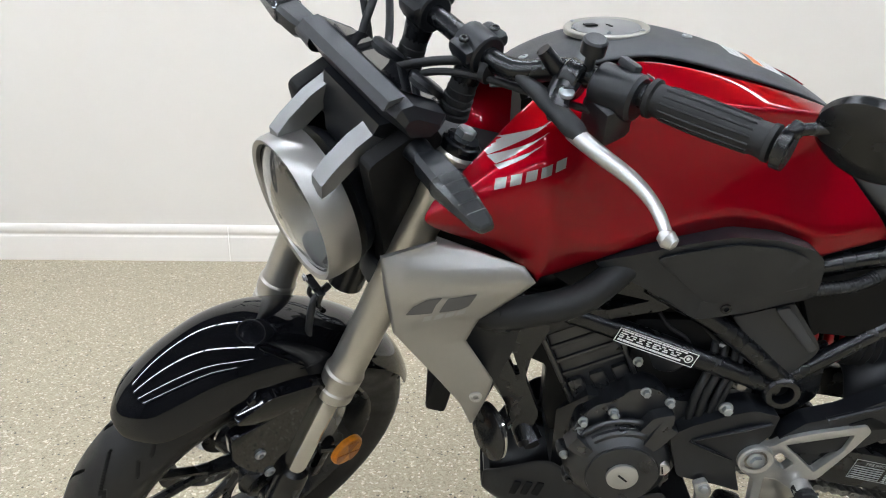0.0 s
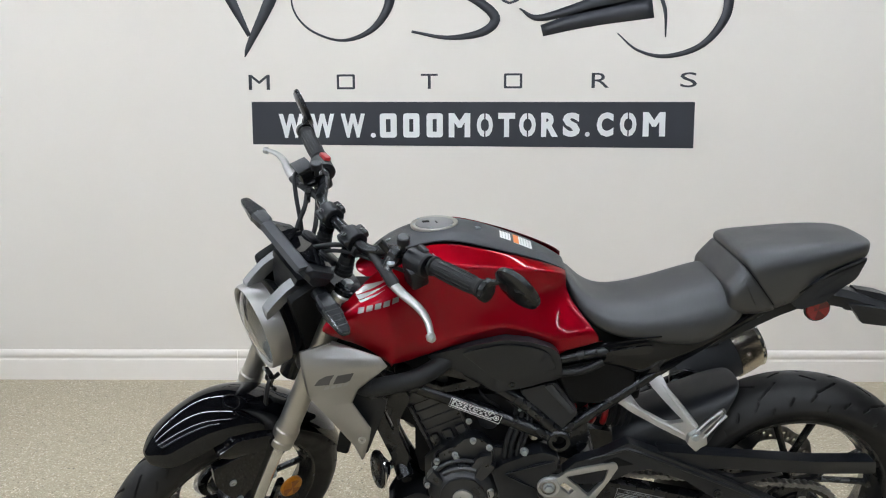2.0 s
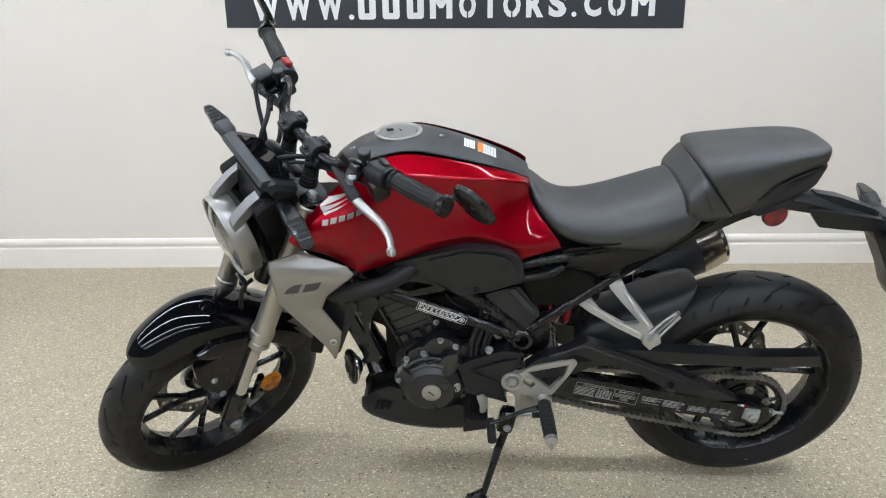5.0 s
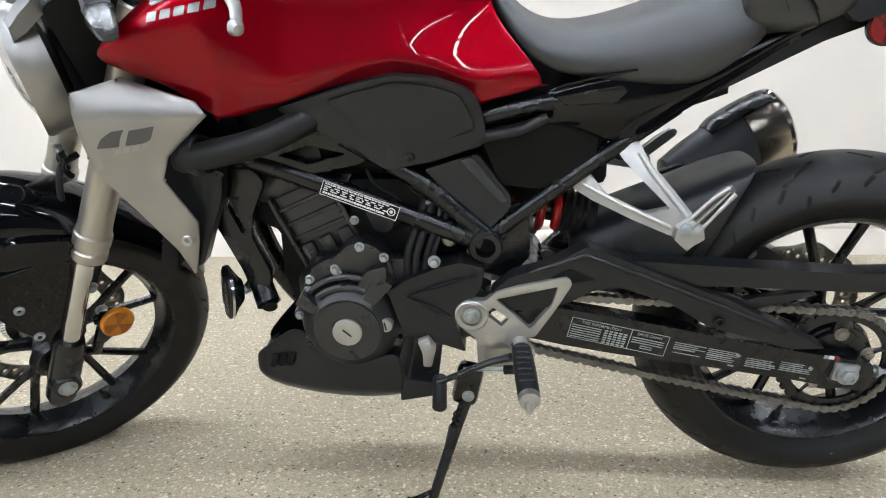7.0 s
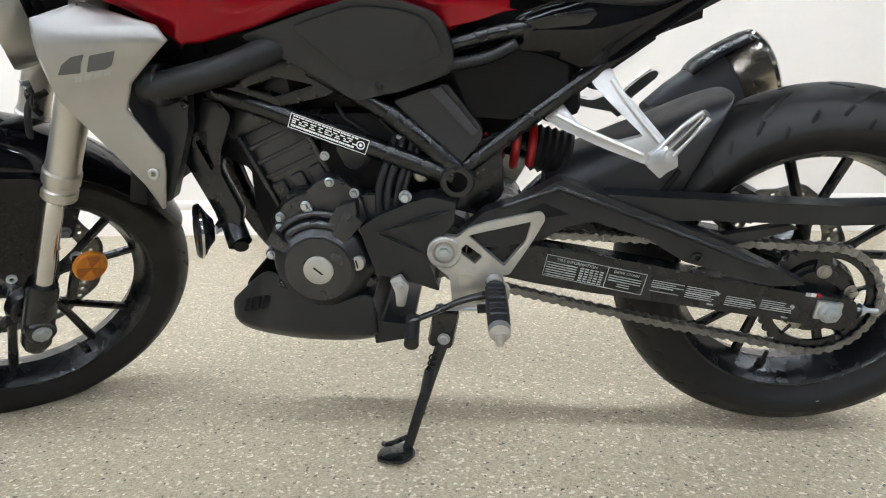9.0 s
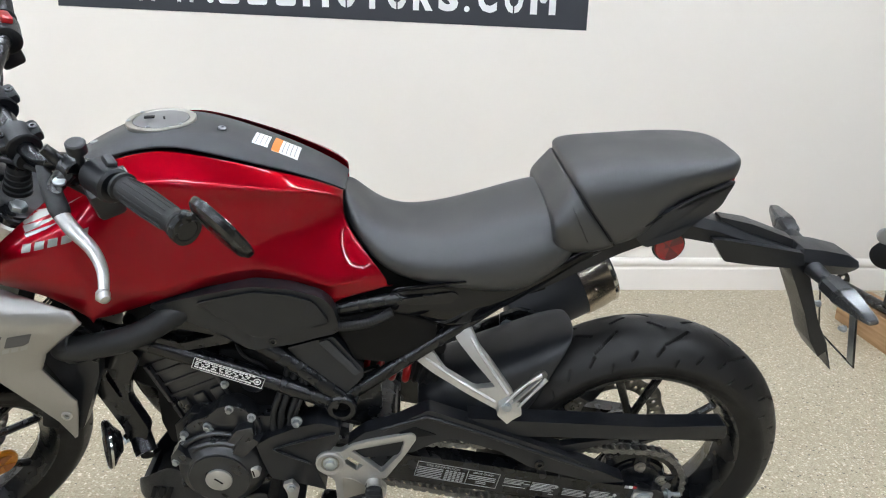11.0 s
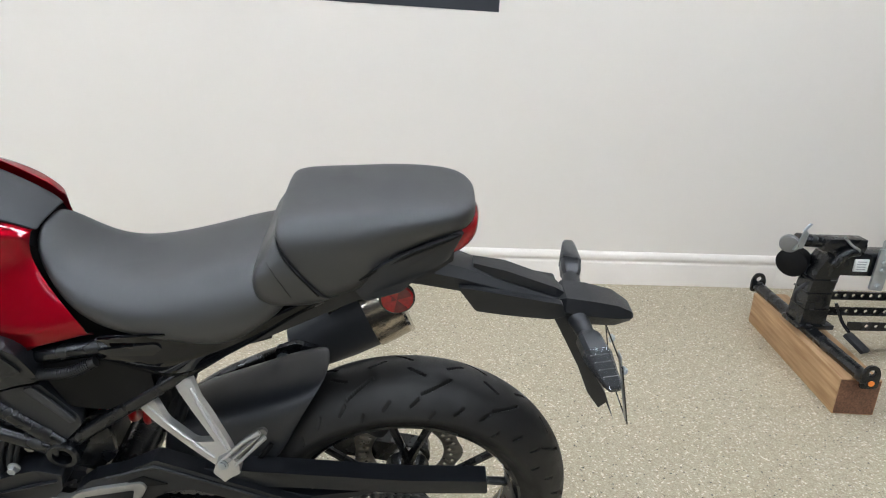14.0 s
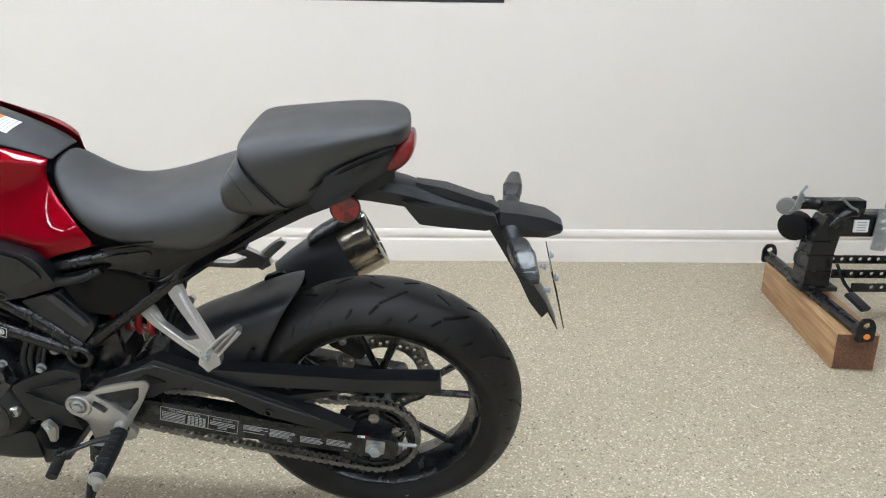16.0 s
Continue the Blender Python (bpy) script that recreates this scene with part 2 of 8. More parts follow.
def catmull(pts, steps):
    """Points on a smooth curve through pts."""
    pts = [Vector(p) for p in pts]
    if len(pts) < 3 or steps < 2:
        return pts
    ext = [2 * pts[0] - pts[1]] + pts + [2 * pts[-1] - pts[-2]]
    out = []
    for i in range(1, len(ext) - 2):
        a, b, c, d = ext[i - 1:i + 3]
        for k in range(steps):
            t = k / steps
            out.append(0.5 * (2 * b + (c - a) * t + (2 * a - 5 * b + 4 * c - d) * t * t + (3 * b - a - 3 * c + d) * t ** 3))
    return out + [pts[-1]]


def loft(rings, caps=True, bm=None):
    bm = bm or bmesh.new()
    vs = [[bm.verts.new(p) for p in r] for r in rings]
    n = len(rings[0])
    for a, b in zip(vs, vs[1:]):
        for i in range(n):
            bm.faces.new((a[i], a[(i + 1) % n], b[(i + 1) % n], b[i]))
    if caps:
        bm.faces.new(vs[0][::-1])
        bm.faces.new(vs[-1])
    return bm


def sheet(rows, bm=None, crease=(), folds=(), sharp=()):
    """A surface through rows of points; crease: the numbers of the columns along which it is folded."""
    bm = bm or bmesh.new()
    layer = bm.edges.layers.float.get("crease_edge") or bm.edges.layers.float.new("crease_edge")
    corner = bm.verts.layers.float.get("crease_vert") or bm.verts.layers.float.new("crease_vert")
    vs = [[bm.verts.new(p) for p in r] for r in rows]
    for a, b in zip(vs, vs[1:]):
        for i in range(len(a) - 1):
            bm.faces.new((a[i], a[i + 1], b[i + 1], b[i]))
    if crease:
        for a, b in zip(vs, vs[1:]):
            for i, amount in crease:
                e = bm.edges.get((a[i], b[i]))
                if e:
                    e[layer] = amount
        for r, a, z, amount in folds:
            for i in range(a, z):
                e = bm.edges.get((vs[r][i], vs[r][i + 1]))
                if e:
                    e[layer] = amount
    if sharp:
        for r, c in sharp:
            vs[r][c][corner] = 1.0
    return bm


def tube(pts, r, n=12, steps=5, bm=None, caps=True, flat=1.0):
    """A round bar along a smooth curve; r: one radius or one for each end, or for each point."""
    path = catmull(pts, steps)
    m = len(path)
    if isinstance(r, (int, float)):
        rad = [r] * m
    else:
        rad = [float(np.interp(i / (m - 1), np.linspace(0, 1, len(r)), r)) for i in range(m)]
    up = Vector((0.13, 0.31, 0.94))
    rings = []
    side = None
    for i, p in enumerate(path):
        d = (path[min(i + 1, m - 1)] - path[max(i - 1, 0)]).normalized()
        if side is None:
            side = d.cross(up if abs(d.dot(up)) < 0.9 else Vector((0, 1, 0))).normalized()
        side = (side - d * side.dot(d)).normalized()
        nrm = d.cross(side)
        rings.append([p + rad[i] * (math.cos(a) * side + flat * math.sin(a) * nrm) for a in (2 * math.pi * k / n for k in range(n))])
    return loft(rings, caps, bm)


def lathe(profile, at=(0, 0, 0), axis=(0, 1, 0), n=32, bm=None, close=True):
    """Turns a profile of (distance along the axis, radius) round the axis."""
    q = Vector(axis).normalized().to_track_quat("Z", "Y").to_matrix()
    at = Vector(at)
    rings = [[at + q @ Vector((rr * math.cos(a), rr * math.sin(a), h)) for a in (2 * math.pi * k / n for k in range(n))] for h, rr in profile]
    return loft(rings, close, bm)


def ring(profile, at=(0, 0, 0), axis=(0, 1, 0), n=48, bm=None):
    """Turns a closed profile round the axis into a ring."""
    bm = bm or bmesh.new()
    q = Vector(axis).normalized().to_track_quat("Z", "Y").to_matrix()
    at = Vector(at)
    vs = [[bm.verts.new(at + q @ Vector((rr * math.cos(a), rr * math.sin(a), h))) for h, rr in profile] for a in (2 * math.pi * k / n for k in range(n))]
    m = len(profile)
    for k in range(n):
        a, b = vs[k], vs[(k + 1) % n]
        for i in range(m):
            bm.faces.new((a[i], b[i], b[(i + 1) % m], a[(i + 1) % m]))
    return bm


def plate(poly, y0, y1, bevel=0.003, bm=None, lean=None, segs=2, crown=()):
    """A flat piece with the outline poly (x, z), from y0 to y1, with rounded rims. lean: a shift in y by place."""
    own = bm is None
    b = bmesh.new()
    lo = [b.verts.new((x, y0, z)) for x, z in poly]
    hi = [b.verts.new((x, y1, z)) for x, z in poly]
    b.faces.new(lo)
    b.faces.new(hi[::-1])
    n = len(poly)
    for i in range(n):
        b.faces.new((lo[i], lo[(i + 1) % n], hi[(i + 1) % n], hi[i]))
    if bevel:
        bmesh.ops.bevel(b, geom=list(b.edges), offset=bevel, segments=segs, profile=0.5, affect="EDGES", clamp_overlap=True)
    if crown:
        # the broad outer face swells towards its middle, so that it is nowhere flat
        bmesh.ops.recalc_face_normals(b, faces=b.faces)
        face = max(b.faces, key=lambda f: (abs(f.normal.y) > 0.9) * f.calc_area() * (2 if f.calc_center_median().y * f.normal.y > 0 else 1))
        out = 1 if face.normal.y > 0 else -1
        rim = np.array([(v.co.x, v.co.z) for v in face.verts])
        nxt = np.roll(rim, -1, 0)
        faces = bmesh.ops.triangulate(b, faces=[face])["faces"]
        for _ in range(4):
            inner = [e for e in {e for f in faces for e in f.edges} if e.calc_length() > 0.014]
            near = {v for f in faces for v in f.verts}
            made = bmesh.ops.subdivide_edges(b, edges=inner, cuts=1, use_grid_fill=True)
            near |= {g for g in made["geom_inner"] if isinstance(g, bmesh.types.BMVert)}
            faces = bmesh.ops.triangulate(b, faces=[f for f in b.faces if all(v in near for v in f.verts) and f.normal.y * out > 0.9])["faces"]
        for v in {v for f in faces for v in f.verts}:
            p = np.array((v.co.x, v.co.z))
            along = np.clip(((p - rim) * (nxt - rim)).sum(1) / np.maximum(((nxt - rim) ** 2).sum(1), 1e-12), 0, 1)
            d = np.sqrt((((rim + (nxt - rim) * along[:, None]) - p) ** 2).sum(1)).min()
            v.co.y += out * crown[0] * (1 - (1 - min(float(d) / crown[1], 1.0)) ** 2)
    if lean:
        for v in b.verts:
            v.co.y += lean(v.co.x, v.co.z)
    if own:
        return b
    me = bpy.data.meshes.new("tmp")
    b.to_mesh(me)
    b.free()
    bm.from_mesh(me)
    bpy.data.meshes.remove(me)
    return bm


def holed_plate(outer, holes, y0, y1, bevel=0.0015, lean=None):
    """A flat piece of the outline outer (x, z) with openings right through it."""
    b = bmesh.new()
    for loop in [outer] + holes:
        vs = [b.verts.new((x, y0, z)) for x, z in loop]
        for i in range(len(vs)):
            b.edges.new((vs[i], vs[(i + 1) % len(vs)]))
    bmesh.ops.triangle_fill(b, use_beauty=True, use_dissolve=False, edges=list(b.edges))
    g = bmesh.ops.extrude_face_region(b, geom=list(b.faces))
    for v in g["geom"]:
        if isinstance(v, bmesh.types.BMVert):
            v.co.y = y1
    bmesh.ops.recalc_face_normals(b, faces=b.faces)
    if bevel:
        sharp = [e for e in b.edges if len(e.link_faces) == 2 and e.calc_face_angle(0) > 1.2]
        bmesh.ops.bevel(b, geom=sharp, offset=bevel, segments=2, profile=0.5, affect="EDGES", clamp_overlap=True)
    if lean:
        for v in b.verts:
            v.co.y += lean(v.co.x, v.co.z)
    return b


def circle(x, z, r, n=14):
    return [(x + r * math.cos(2 * math.pi * k / n), z + r * math.sin(2 * math.pi * k / n)) for k in range(n)]


def smooth_poly(pts, steps=4):
    """A closed outline rounded into a smooth one."""
    p = [Vector((x, z)) for x, z in pts]
    n = len(p)
    out = []
    for i in range(n):
        a, b, c, d = p[i - 1], p[i], p[(i + 1) % n], p[(i + 2) % n]
        for k in range(steps):
            t = k / steps
            v = 0.5 * (2 * b + (c - a) * t + (2 * a - 5 * b + 4 * c - d) * t * t + (3 * b - a - 3 * c + d) * t ** 3)
            out.append((v.x, v.y))
    return out


def rounded(pts, r=0.008, segs=3):
    """A closed outline with its corners cut round."""
    p = [Vector((x, z)) for x, z in pts]
    n = len(p)
    out = []
    for i in range(n):
        a, b, c = p[i - 1], p[i], p[(i + 1) % n]
        u, w = (a - b), (c - b)
        k = min(r, u.length * 0.45, w.length * 0.45)
        s, e = b + u.normalized() * k, b + w.normalized() * k
        for j in range(segs + 1):
            t = j / segs
            v = (1 - t) ** 2 * s + 2 * t * (1 - t) * b + t * t * e
            out.append((v.x, v.y))
    return out


def box(c, s, bevel=0.003, rot=None, bm=None, segs=2):
    own = bm is None
    b = bmesh.new()
    bmesh.ops.create_cube(b, size=1.0, matrix=Matrix.Diagonal((*s, 1)))
    if bevel:
        bmesh.ops.bevel(b, geom=list(b.edges), offset=bevel, segments=segs, profile=0.5, affect="EDGES", clamp_overlap=True)
    m = Matrix.Translation(c) @ (Euler([radians(a) for a in rot]).to_matrix().to_4x4() if rot else Matrix())
    b.transform(m)
    if own:
        return b
    me = bpy.data.meshes.new("tmp")
    b.to_mesh(me)
    b.free()
    bm.from_mesh(me)
    bpy.data.meshes.remove(me)
    return bm


def hex_bolt(at, axis=(0, -1, 0), r=0.007, h=0.006, bm=None, flange=True):
    bm = bm or bmesh.new()
    if flange:
        lathe([(0, r * 1.35), (h * 0.25, r * 1.35), (h * 0.35, r * 1.1)], at, axis, 14, bm)
    lathe([(h * 0.2, r), (h * 0.9, r), (h, r * 0.85)], at, axis, 6, bm)
    return bm


def cap_bolt(at, axis=(0, -1, 0), r=0.006, h=0.005, bm=None):
    """A round-headed bolt with a socket in its head."""
    return ring([(0, r * 0.5), (0, r), (h * 0.7, r), (h, r * 0.82), (h, r * 0.5), (h * 0.45, r * 0.5)], at, axis, 14, bm or bmesh.new())


def thing(name, label, category, m=None, group="", kind=""):
    ob = new(name)
    if m is not None:
        ob.matrix_world = m
    return tagged(ob, label, category, group, kind)


def lettering(name, text, size, at, mat, parent, rot=(90, 0, 0), width=1.0, depth=0.0006, label="", align="CENTER", bold=0.0, xf=None):
    """Words in the built-in font, as a mesh."""
    cu = bpy.data.curves.new(name, "FONT")
    cu.body, cu.size, cu.extrude, cu.align_x, cu.offset = text, size, depth, align, bold
    cu.resolution_u = 3
    tmp = bpy.data.objects.new(name, cu)
    me = bpy.data.meshes.new_from_object(tmp)
    bpy.data.objects.remove(tmp)
    bpy.data.curves.remove(cu)
    m = pose(*at, *rot) @ Matrix.Diagonal((width, 1, 1, 1))
    me.transform(xf @ m if xf is not None else m)
    me.materials.clear()
    me.materials.append(mat)
    ob = new(name, me)
    ob.parent = parent
    if label:
        ob["label"] = label
    return ob


def thicken(ob, by):
    """Makes a letter bolder: the same strokes again, a little to each side, each a hair behind the last."""
    b = bmesh.new()
    b.from_mesh(ob.data)
    base = list(b.verts) + list(b.edges) + list(b.faces)
    for k, dx in enumerate((-by, by)):
        made = bmesh.ops.duplicate(b, geom=base)
        bmesh.ops.translate(b, vec=(dx, 0.00012 * (k + 1), 0), verts=[g for g in made["geom"] if isinstance(g, bmesh.types.BMVert)])
    b.to_mesh(ob.data)
    b.free()


# ---- the room ----
X0R, X1R, Y0R, Y1R, HR = ROOM


def floor_z(x, y):
    """The floor falls gently to the wall, and to the corner where the timber lies."""
    fall = min(0.016, max(-0.006, 0.016 - 0.0115 * (x - 1.2)))
    return fall * min(2.5, max(0.0, WALL_Y - y))


def floor():
    xs = sorted({X0R - 0.2, X1R + 0.2} | {0.9 + 0.1 * k for k in range(29)})
    ys = sorted({Y0R - 0.2, Y1R + 0.2} | {1.0 + 0.1 * k for k in range(29)})
    b = bmesh.new()
    top = [[b.verts.new((x, y, floor_z(x, y))) for y in ys] for x in xs]
    low = [[b.verts.new((x, y, -0.12)) for y in (ys[0], ys[-1])] for x in (xs[0], xs[-1])]
    for p, q in zip(top, top[1:]):
        for j in range(len(ys) - 1):
            b.faces.new((p[j], q[j], q[j + 1], p[j + 1]))
    b.faces.new((low[0][0], low[0][1], low[1][1], low[1][0]))
    b.faces.new(top[0] + [low[0][1], low[0][0]])
    b.faces.new(top[-1][::-1] + [low[1][0], low[1][1]])
    b.faces.new([r[0] for r in top][::-1] + [low[0][0], low[1][0]])
    b.faces.new([r[-1] for r in top] + [low[1][1], low[0][1]])
    return b


tagged(part("floor", floor(), FLOOR, smooth=20), "grey-beige epoxy floor strewn with white and black chips", "floor", kind="structure")
tagged(part("wall_north", box(((X0R + X1R) / 2, Y1R + 0.06, HR / 2), (X1R - X0R + 0.24, 0.12, HR), 0), WALL), "plain off-white painted showroom wall with a vinyl sign", "wall", kind="structure")
tagged(part("wall_south", box(((X0R + X1R) / 2, Y0R - 0.06, HR / 2), (X1R - X0R + 0.24, 0.12, HR), 0), GREYWALL), "plain dark grey painted wall", "wall", kind="structure")
tagged(part("wall_west", box((X0R - 0.06, (Y0R + Y1R) / 2, HR / 2), (0.12, Y1R - Y0R, HR), 0), GREYWALL), "plain dark grey painted wall", "wall", kind="structure")
tagged(part("wall_east", box((X1R + 0.06, (Y0R + Y1R) / 2, HR / 2), (0.12, Y1R - Y0R, HR), 0), GREYWALL), "plain dark grey painted wall", "wall", kind="structure")
tagged(part("ceiling", box(((X0R + X1R) / 2, (Y0R + Y1R) / 2, HR + 0.05), (X1R - X0R + 0.4, Y1R - Y0R + 0.4, 0.1), 0), CEILING), "dark painted showroom ceiling", "ceiling", kind="structure")


def baseboard():
    """A moulded board: a tall flat, a groove, and a rounded cap, in lengths butted at joints."""
    prof = [(0, -0.02), (0.017, -0.02), (0.017, 0.104), (0.015, 0.111), (0.011, 0.115), (0.011, 0.121), (0.015, 0.125), (0.017, 0.132), (0.015, 0.147), (0.010, 0.156), (0.004, 0.161), (0, 0.162)]
    edges = (X0R, -0.185, 3.6, X1R)
    for a, b in zip(edges, edges[1:]):
        rings = [[(x, WALL_Y - d, z) for d, z in prof] for x in (a + 0.0008, b - 0.0008)]
        tagged(part("baseboard", loft(rings), TRIM, smooth=50), "white moulded wooden baseboard along the wall", "baseboard", kind="structure")


baseboard()


def ceiling_lights():
    base = None
    for iy, y in enumerate((2.45, 0.35, -2.05, -4.65)):
        for ix, x in enumerate((-8.3, -6.5, -4.7, -2.9, -1.1, 0.7, 2.5, 4.3)):
            m = Matrix.Translation((x, y, HR))
            if base is None:
                base = thing("ceiling_light", "white linear ceiling light with a glowing diffuser", "ceiling light", m, "rows of ceiling lights")
                part("housing", box((0, 0, -0.025), (1.74, 0.15, 0.05), 0.004), ENAMEL, base)
                part("diffuser", box((0, 0, -0.058), (1.70, 0.115, 0.016), 0.004), TUBE_GLOW, base)
            else:
                copy_thing(base, m)


ceiling_lights()


# ---- the wall sign ----
SIGN = thing("wall_sign", "charcoal vinyl wall lettering with a dark web-address banner", "wall sign", Matrix.Translation((0.0202, WALL_Y, -0.0276)) @ Matrix.Diagonal((1.0082, 1, 1.02, 1)))


def stroke(pts, widths, y=-0.0015, steps=8):
    """A flat brush stroke of changing width on the wall."""
    path = catmull([(x, 0, z) for x, z in pts], steps)
    m = len(path)
    b = bmesh.new()
    rows = []
    for i, p in enumerate(path):
        d = (path[min(i + 1, m - 1)] - path[max(i - 1, 0)]).normalized()
        nrm = Vector((-d.z, 0, d.x))
        w = float(np.interp(i / (m - 1), np.linspace(0, 1, len(widths)), widths))
        rows.append([p + nrm * w / 2 + Vector((0, y, 0)), p - nrm * w / 2 + Vector((0, y, 0))])
    return sheet(rows, b)


def wall_sign():
    # the banner is cut a little out of square
    banner = part("banner", plate([(-0.0845, 1.2349), (2.1205, 1.2065), (2.1205, 1.4310), (-0.0845, 1.4427)], -0.002, 0.0, 0), VINYL_INK, SIGN, "charcoal vinyl banner")
    # one letter at a time; plain blocks stand for the firm's short name inside the address
    cells = (("W", 0.050, 0.175), ("W", 0.208, 0.329), ("W", 0.362, 0.483), (".", 0.511, 0.537), ("", 0.557, 0.642), ("", 0.674, 0.756), ("", 0.791, 0.873), ("M", 0.902, 1.010), ("O", 1.042, 1.123), ("T", 1.149, 1.233), ("O", 1.253, 1.337), ("R", 1.363, 1.447), ("S", 1.470, 1.556), (".", 1.581, 1.605), ("C", 1.639, 1.722), ("O", 1.753, 1.836), ("M", 1.867, 1.978))

    def fitted(ob, a, b, z0, z1, lift):
        xs = [v.co.x for v in ob.data.vertices]
        zs = [v.co.z for v in ob.data.vertices]
        for v in ob.data.vertices:
            v.co.x = a + (v.co.x - min(xs)) / (max(xs) - min(xs)) * (b - a)
            v.co.z = z0 + (v.co.z - min(zs)) / (max(zs) - min(zs)) * (z1 - z0)
            v.co.y -= lift

    low, high = 1.265, 1.383
    for ch, a, b in cells:
        if ch:
            ob = lettering("letter", ch, 0.155, (0, 0, 0), WHITE_INK, banner, depth=0.0004, bold=0.0 if ch in "MW" else 0.0080)
            if ch in "MW":
                thicken(ob, 0.0075)
            fitted(ob, a, b, low, low + 0.024 if ch == "." else high, 0.0028)
            if ch == "O":
                for z in (low + 0.014, high - 0.014):
                    part("stencil_gap", box(((a + b) / 2, -0.0042, z), (0.0065, 0.0006, 0.036), 0), VINYL_INK, banner)
        else:
            part("block", plate(rounded([(a, low), (b, low), (b, high), (a, high)], 0.016), -0.0034, -0.0022, 0), WHITE_INK, banner)
            part("slot", plate([(a + 0.031, low + 0.028), (b - 0.031, low + 0.028), (b - 0.031, high - 0.028), (a + 0.031, high - 0.028)], -0.0040, -0.0036, 0), VINYL_INK, banner)
    for ch, a, b in (("M", -0.096, 0.010), ("O", 0.345, 0.436), ("T", 0.764, 0.848), ("O", 1.176, 1.267), ("R", 1.609, 1.696), ("S", 2.045, 2.127)):
        if ch == "O":
            part("letter", holed_plate(rounded([(a, 1.501), (b, 1.501), (b, 1.573), (a, 1.573)], 0.007), [rounded([(a + 0.012, 1.511), (b - 0.012, 1.511), (b - 0.012, 1.563), (a + 0.012, 1.563)], 0.003)], -0.0014, -0.0006, 0), VINYL_INK, SIGN)
            continue
        ob = lettering("letter", ch, 0.108, (0, 0, 0), VINYL_INK, SIGN, depth=0.0004)
        fitted(ob, a, b, 1.501, 1.573, 0.001)
    # the emblem above, as plain strokes and arcs
    def mark(pts, widths, steps=8):
        part("stroke", stroke(pts, widths, steps=steps), VINYL_INK, SIGN, solid=0.0006)
    mark([(-0.26, 2.12), (-0.17, 1.93), (-0.085, 1.76)], (0.075, 0.05, 0.02))
    mark([(0.10, 2.12), (0.02, 1.92), (-0.085, 1.72), (-0.11, 1.66)], (0.06, 0.06, 0.03, 0.006))
    mark([(0.20, 2.10), (0.13, 1.93), (0.20, 1.80), (0.37, 1.735), (0.53, 1.79), (0.615, 1.93), (0.56, 2.08)], (0.02, 0.008, 0.01, 0.012, 0.03, 0.05, 0.06), 10)
    mark([(0.30, 1.975), (0.40, 1.99), (0.52, 2.06)], (0.01, 0.05, 0.06))
    mark([(0.77, 2.10), (0.84, 2.00), (1.02, 1.93), (1.13, 1.84), (1.07, 1.77), (0.90, 1.745), (0.72, 1.775)], (0.02, 0.03, 0.04, 0.05, 0.04, 0.02, 0.012), 10)
    mark([(1.20, 1.905), (1.245, 1.925), (1.225, 1.965), (1.18, 1.965), (1.165, 1.925), (1.20, 1.905)], (0.012, 0.012))
    mark([(1.25, 1.88), (1.34, 1.835), (1.52, 1.875), (1.78, 1.95), (2.03, 2.03)], (0.006, 0.03, 0.05, 0.09, 0.12))
    mark([(1.36, 1.775), (1.60, 1.835), (1.90, 1.88)], (0.055, 0.085, 0.10))
    mark([(1.93, 1.95), (1.96, 1.86), (1.965, 1.74)], (0.02, 0.018, 0.006))
    mark([(1.73, 1.76), (1.83, 1.68), (1.97, 1.65), (2.14, 1.70), (2.25, 1.83), (2.27, 1.98)], (0.006, 0.012, 0.02, 0.03, 0.045, 0.055), 10)


wall_sign()

# ---- the motorcycle ----
# its own axes: x to the rear from the rear axle, y to its right, z up along its leaning middle plane
LEAN_BIKE = 0.1813
BIKE = thing("motorcycle", "red and black naked motorcycle leaning on its side stand", "motorcycle", Matrix.Translation((1.7801, 1.9179, 0.0143)) @ Euler((LEAN_BIKE, -0.0037, -0.0271)).to_matrix().to_4x4())

RAKE = 0.417
HEAD = Vector((-1.486, 0.008, 0))
SAX = Vector((math.sin(RAKE), 0, math.cos(RAKE)))
SFW = Vector((-math.cos(RAKE), 0, math.sin(RAKE)))
PIVOT = HEAD + SAX * 0.3
# the turned front: a turn about the steering axis, with a slight roll
ST = Matrix.Translation(PIVOT) @ Matrix.Rotation(0.0874, 4, "X") @ Matrix.Translation(-PIVOT) @ Matrix.Translation(HEAD) @ Matrix.Rotation(radians(41.5), 4, SAX) @ Matrix.Translation(-HEAD)


# the wheel, its guard and the lower fork sit a little lower and further out
LOW = Matrix.Translation((-0.015, -0.014, -0.018)) @ ST


def on_axis(s, off=0.028, y=0.0):
    """A point at s along the steering axis, off ahead of it and y to the right."""
    return HEAD + SAX * s + SFW * off + Vector((0, y, 0))


FRONT_AXLE = on_axis(0.314 / math.cos(RAKE) - 0.028 * math.tan(RAKE))


def both(pts):
    return [(x, -y, z) for x, y, z in pts]


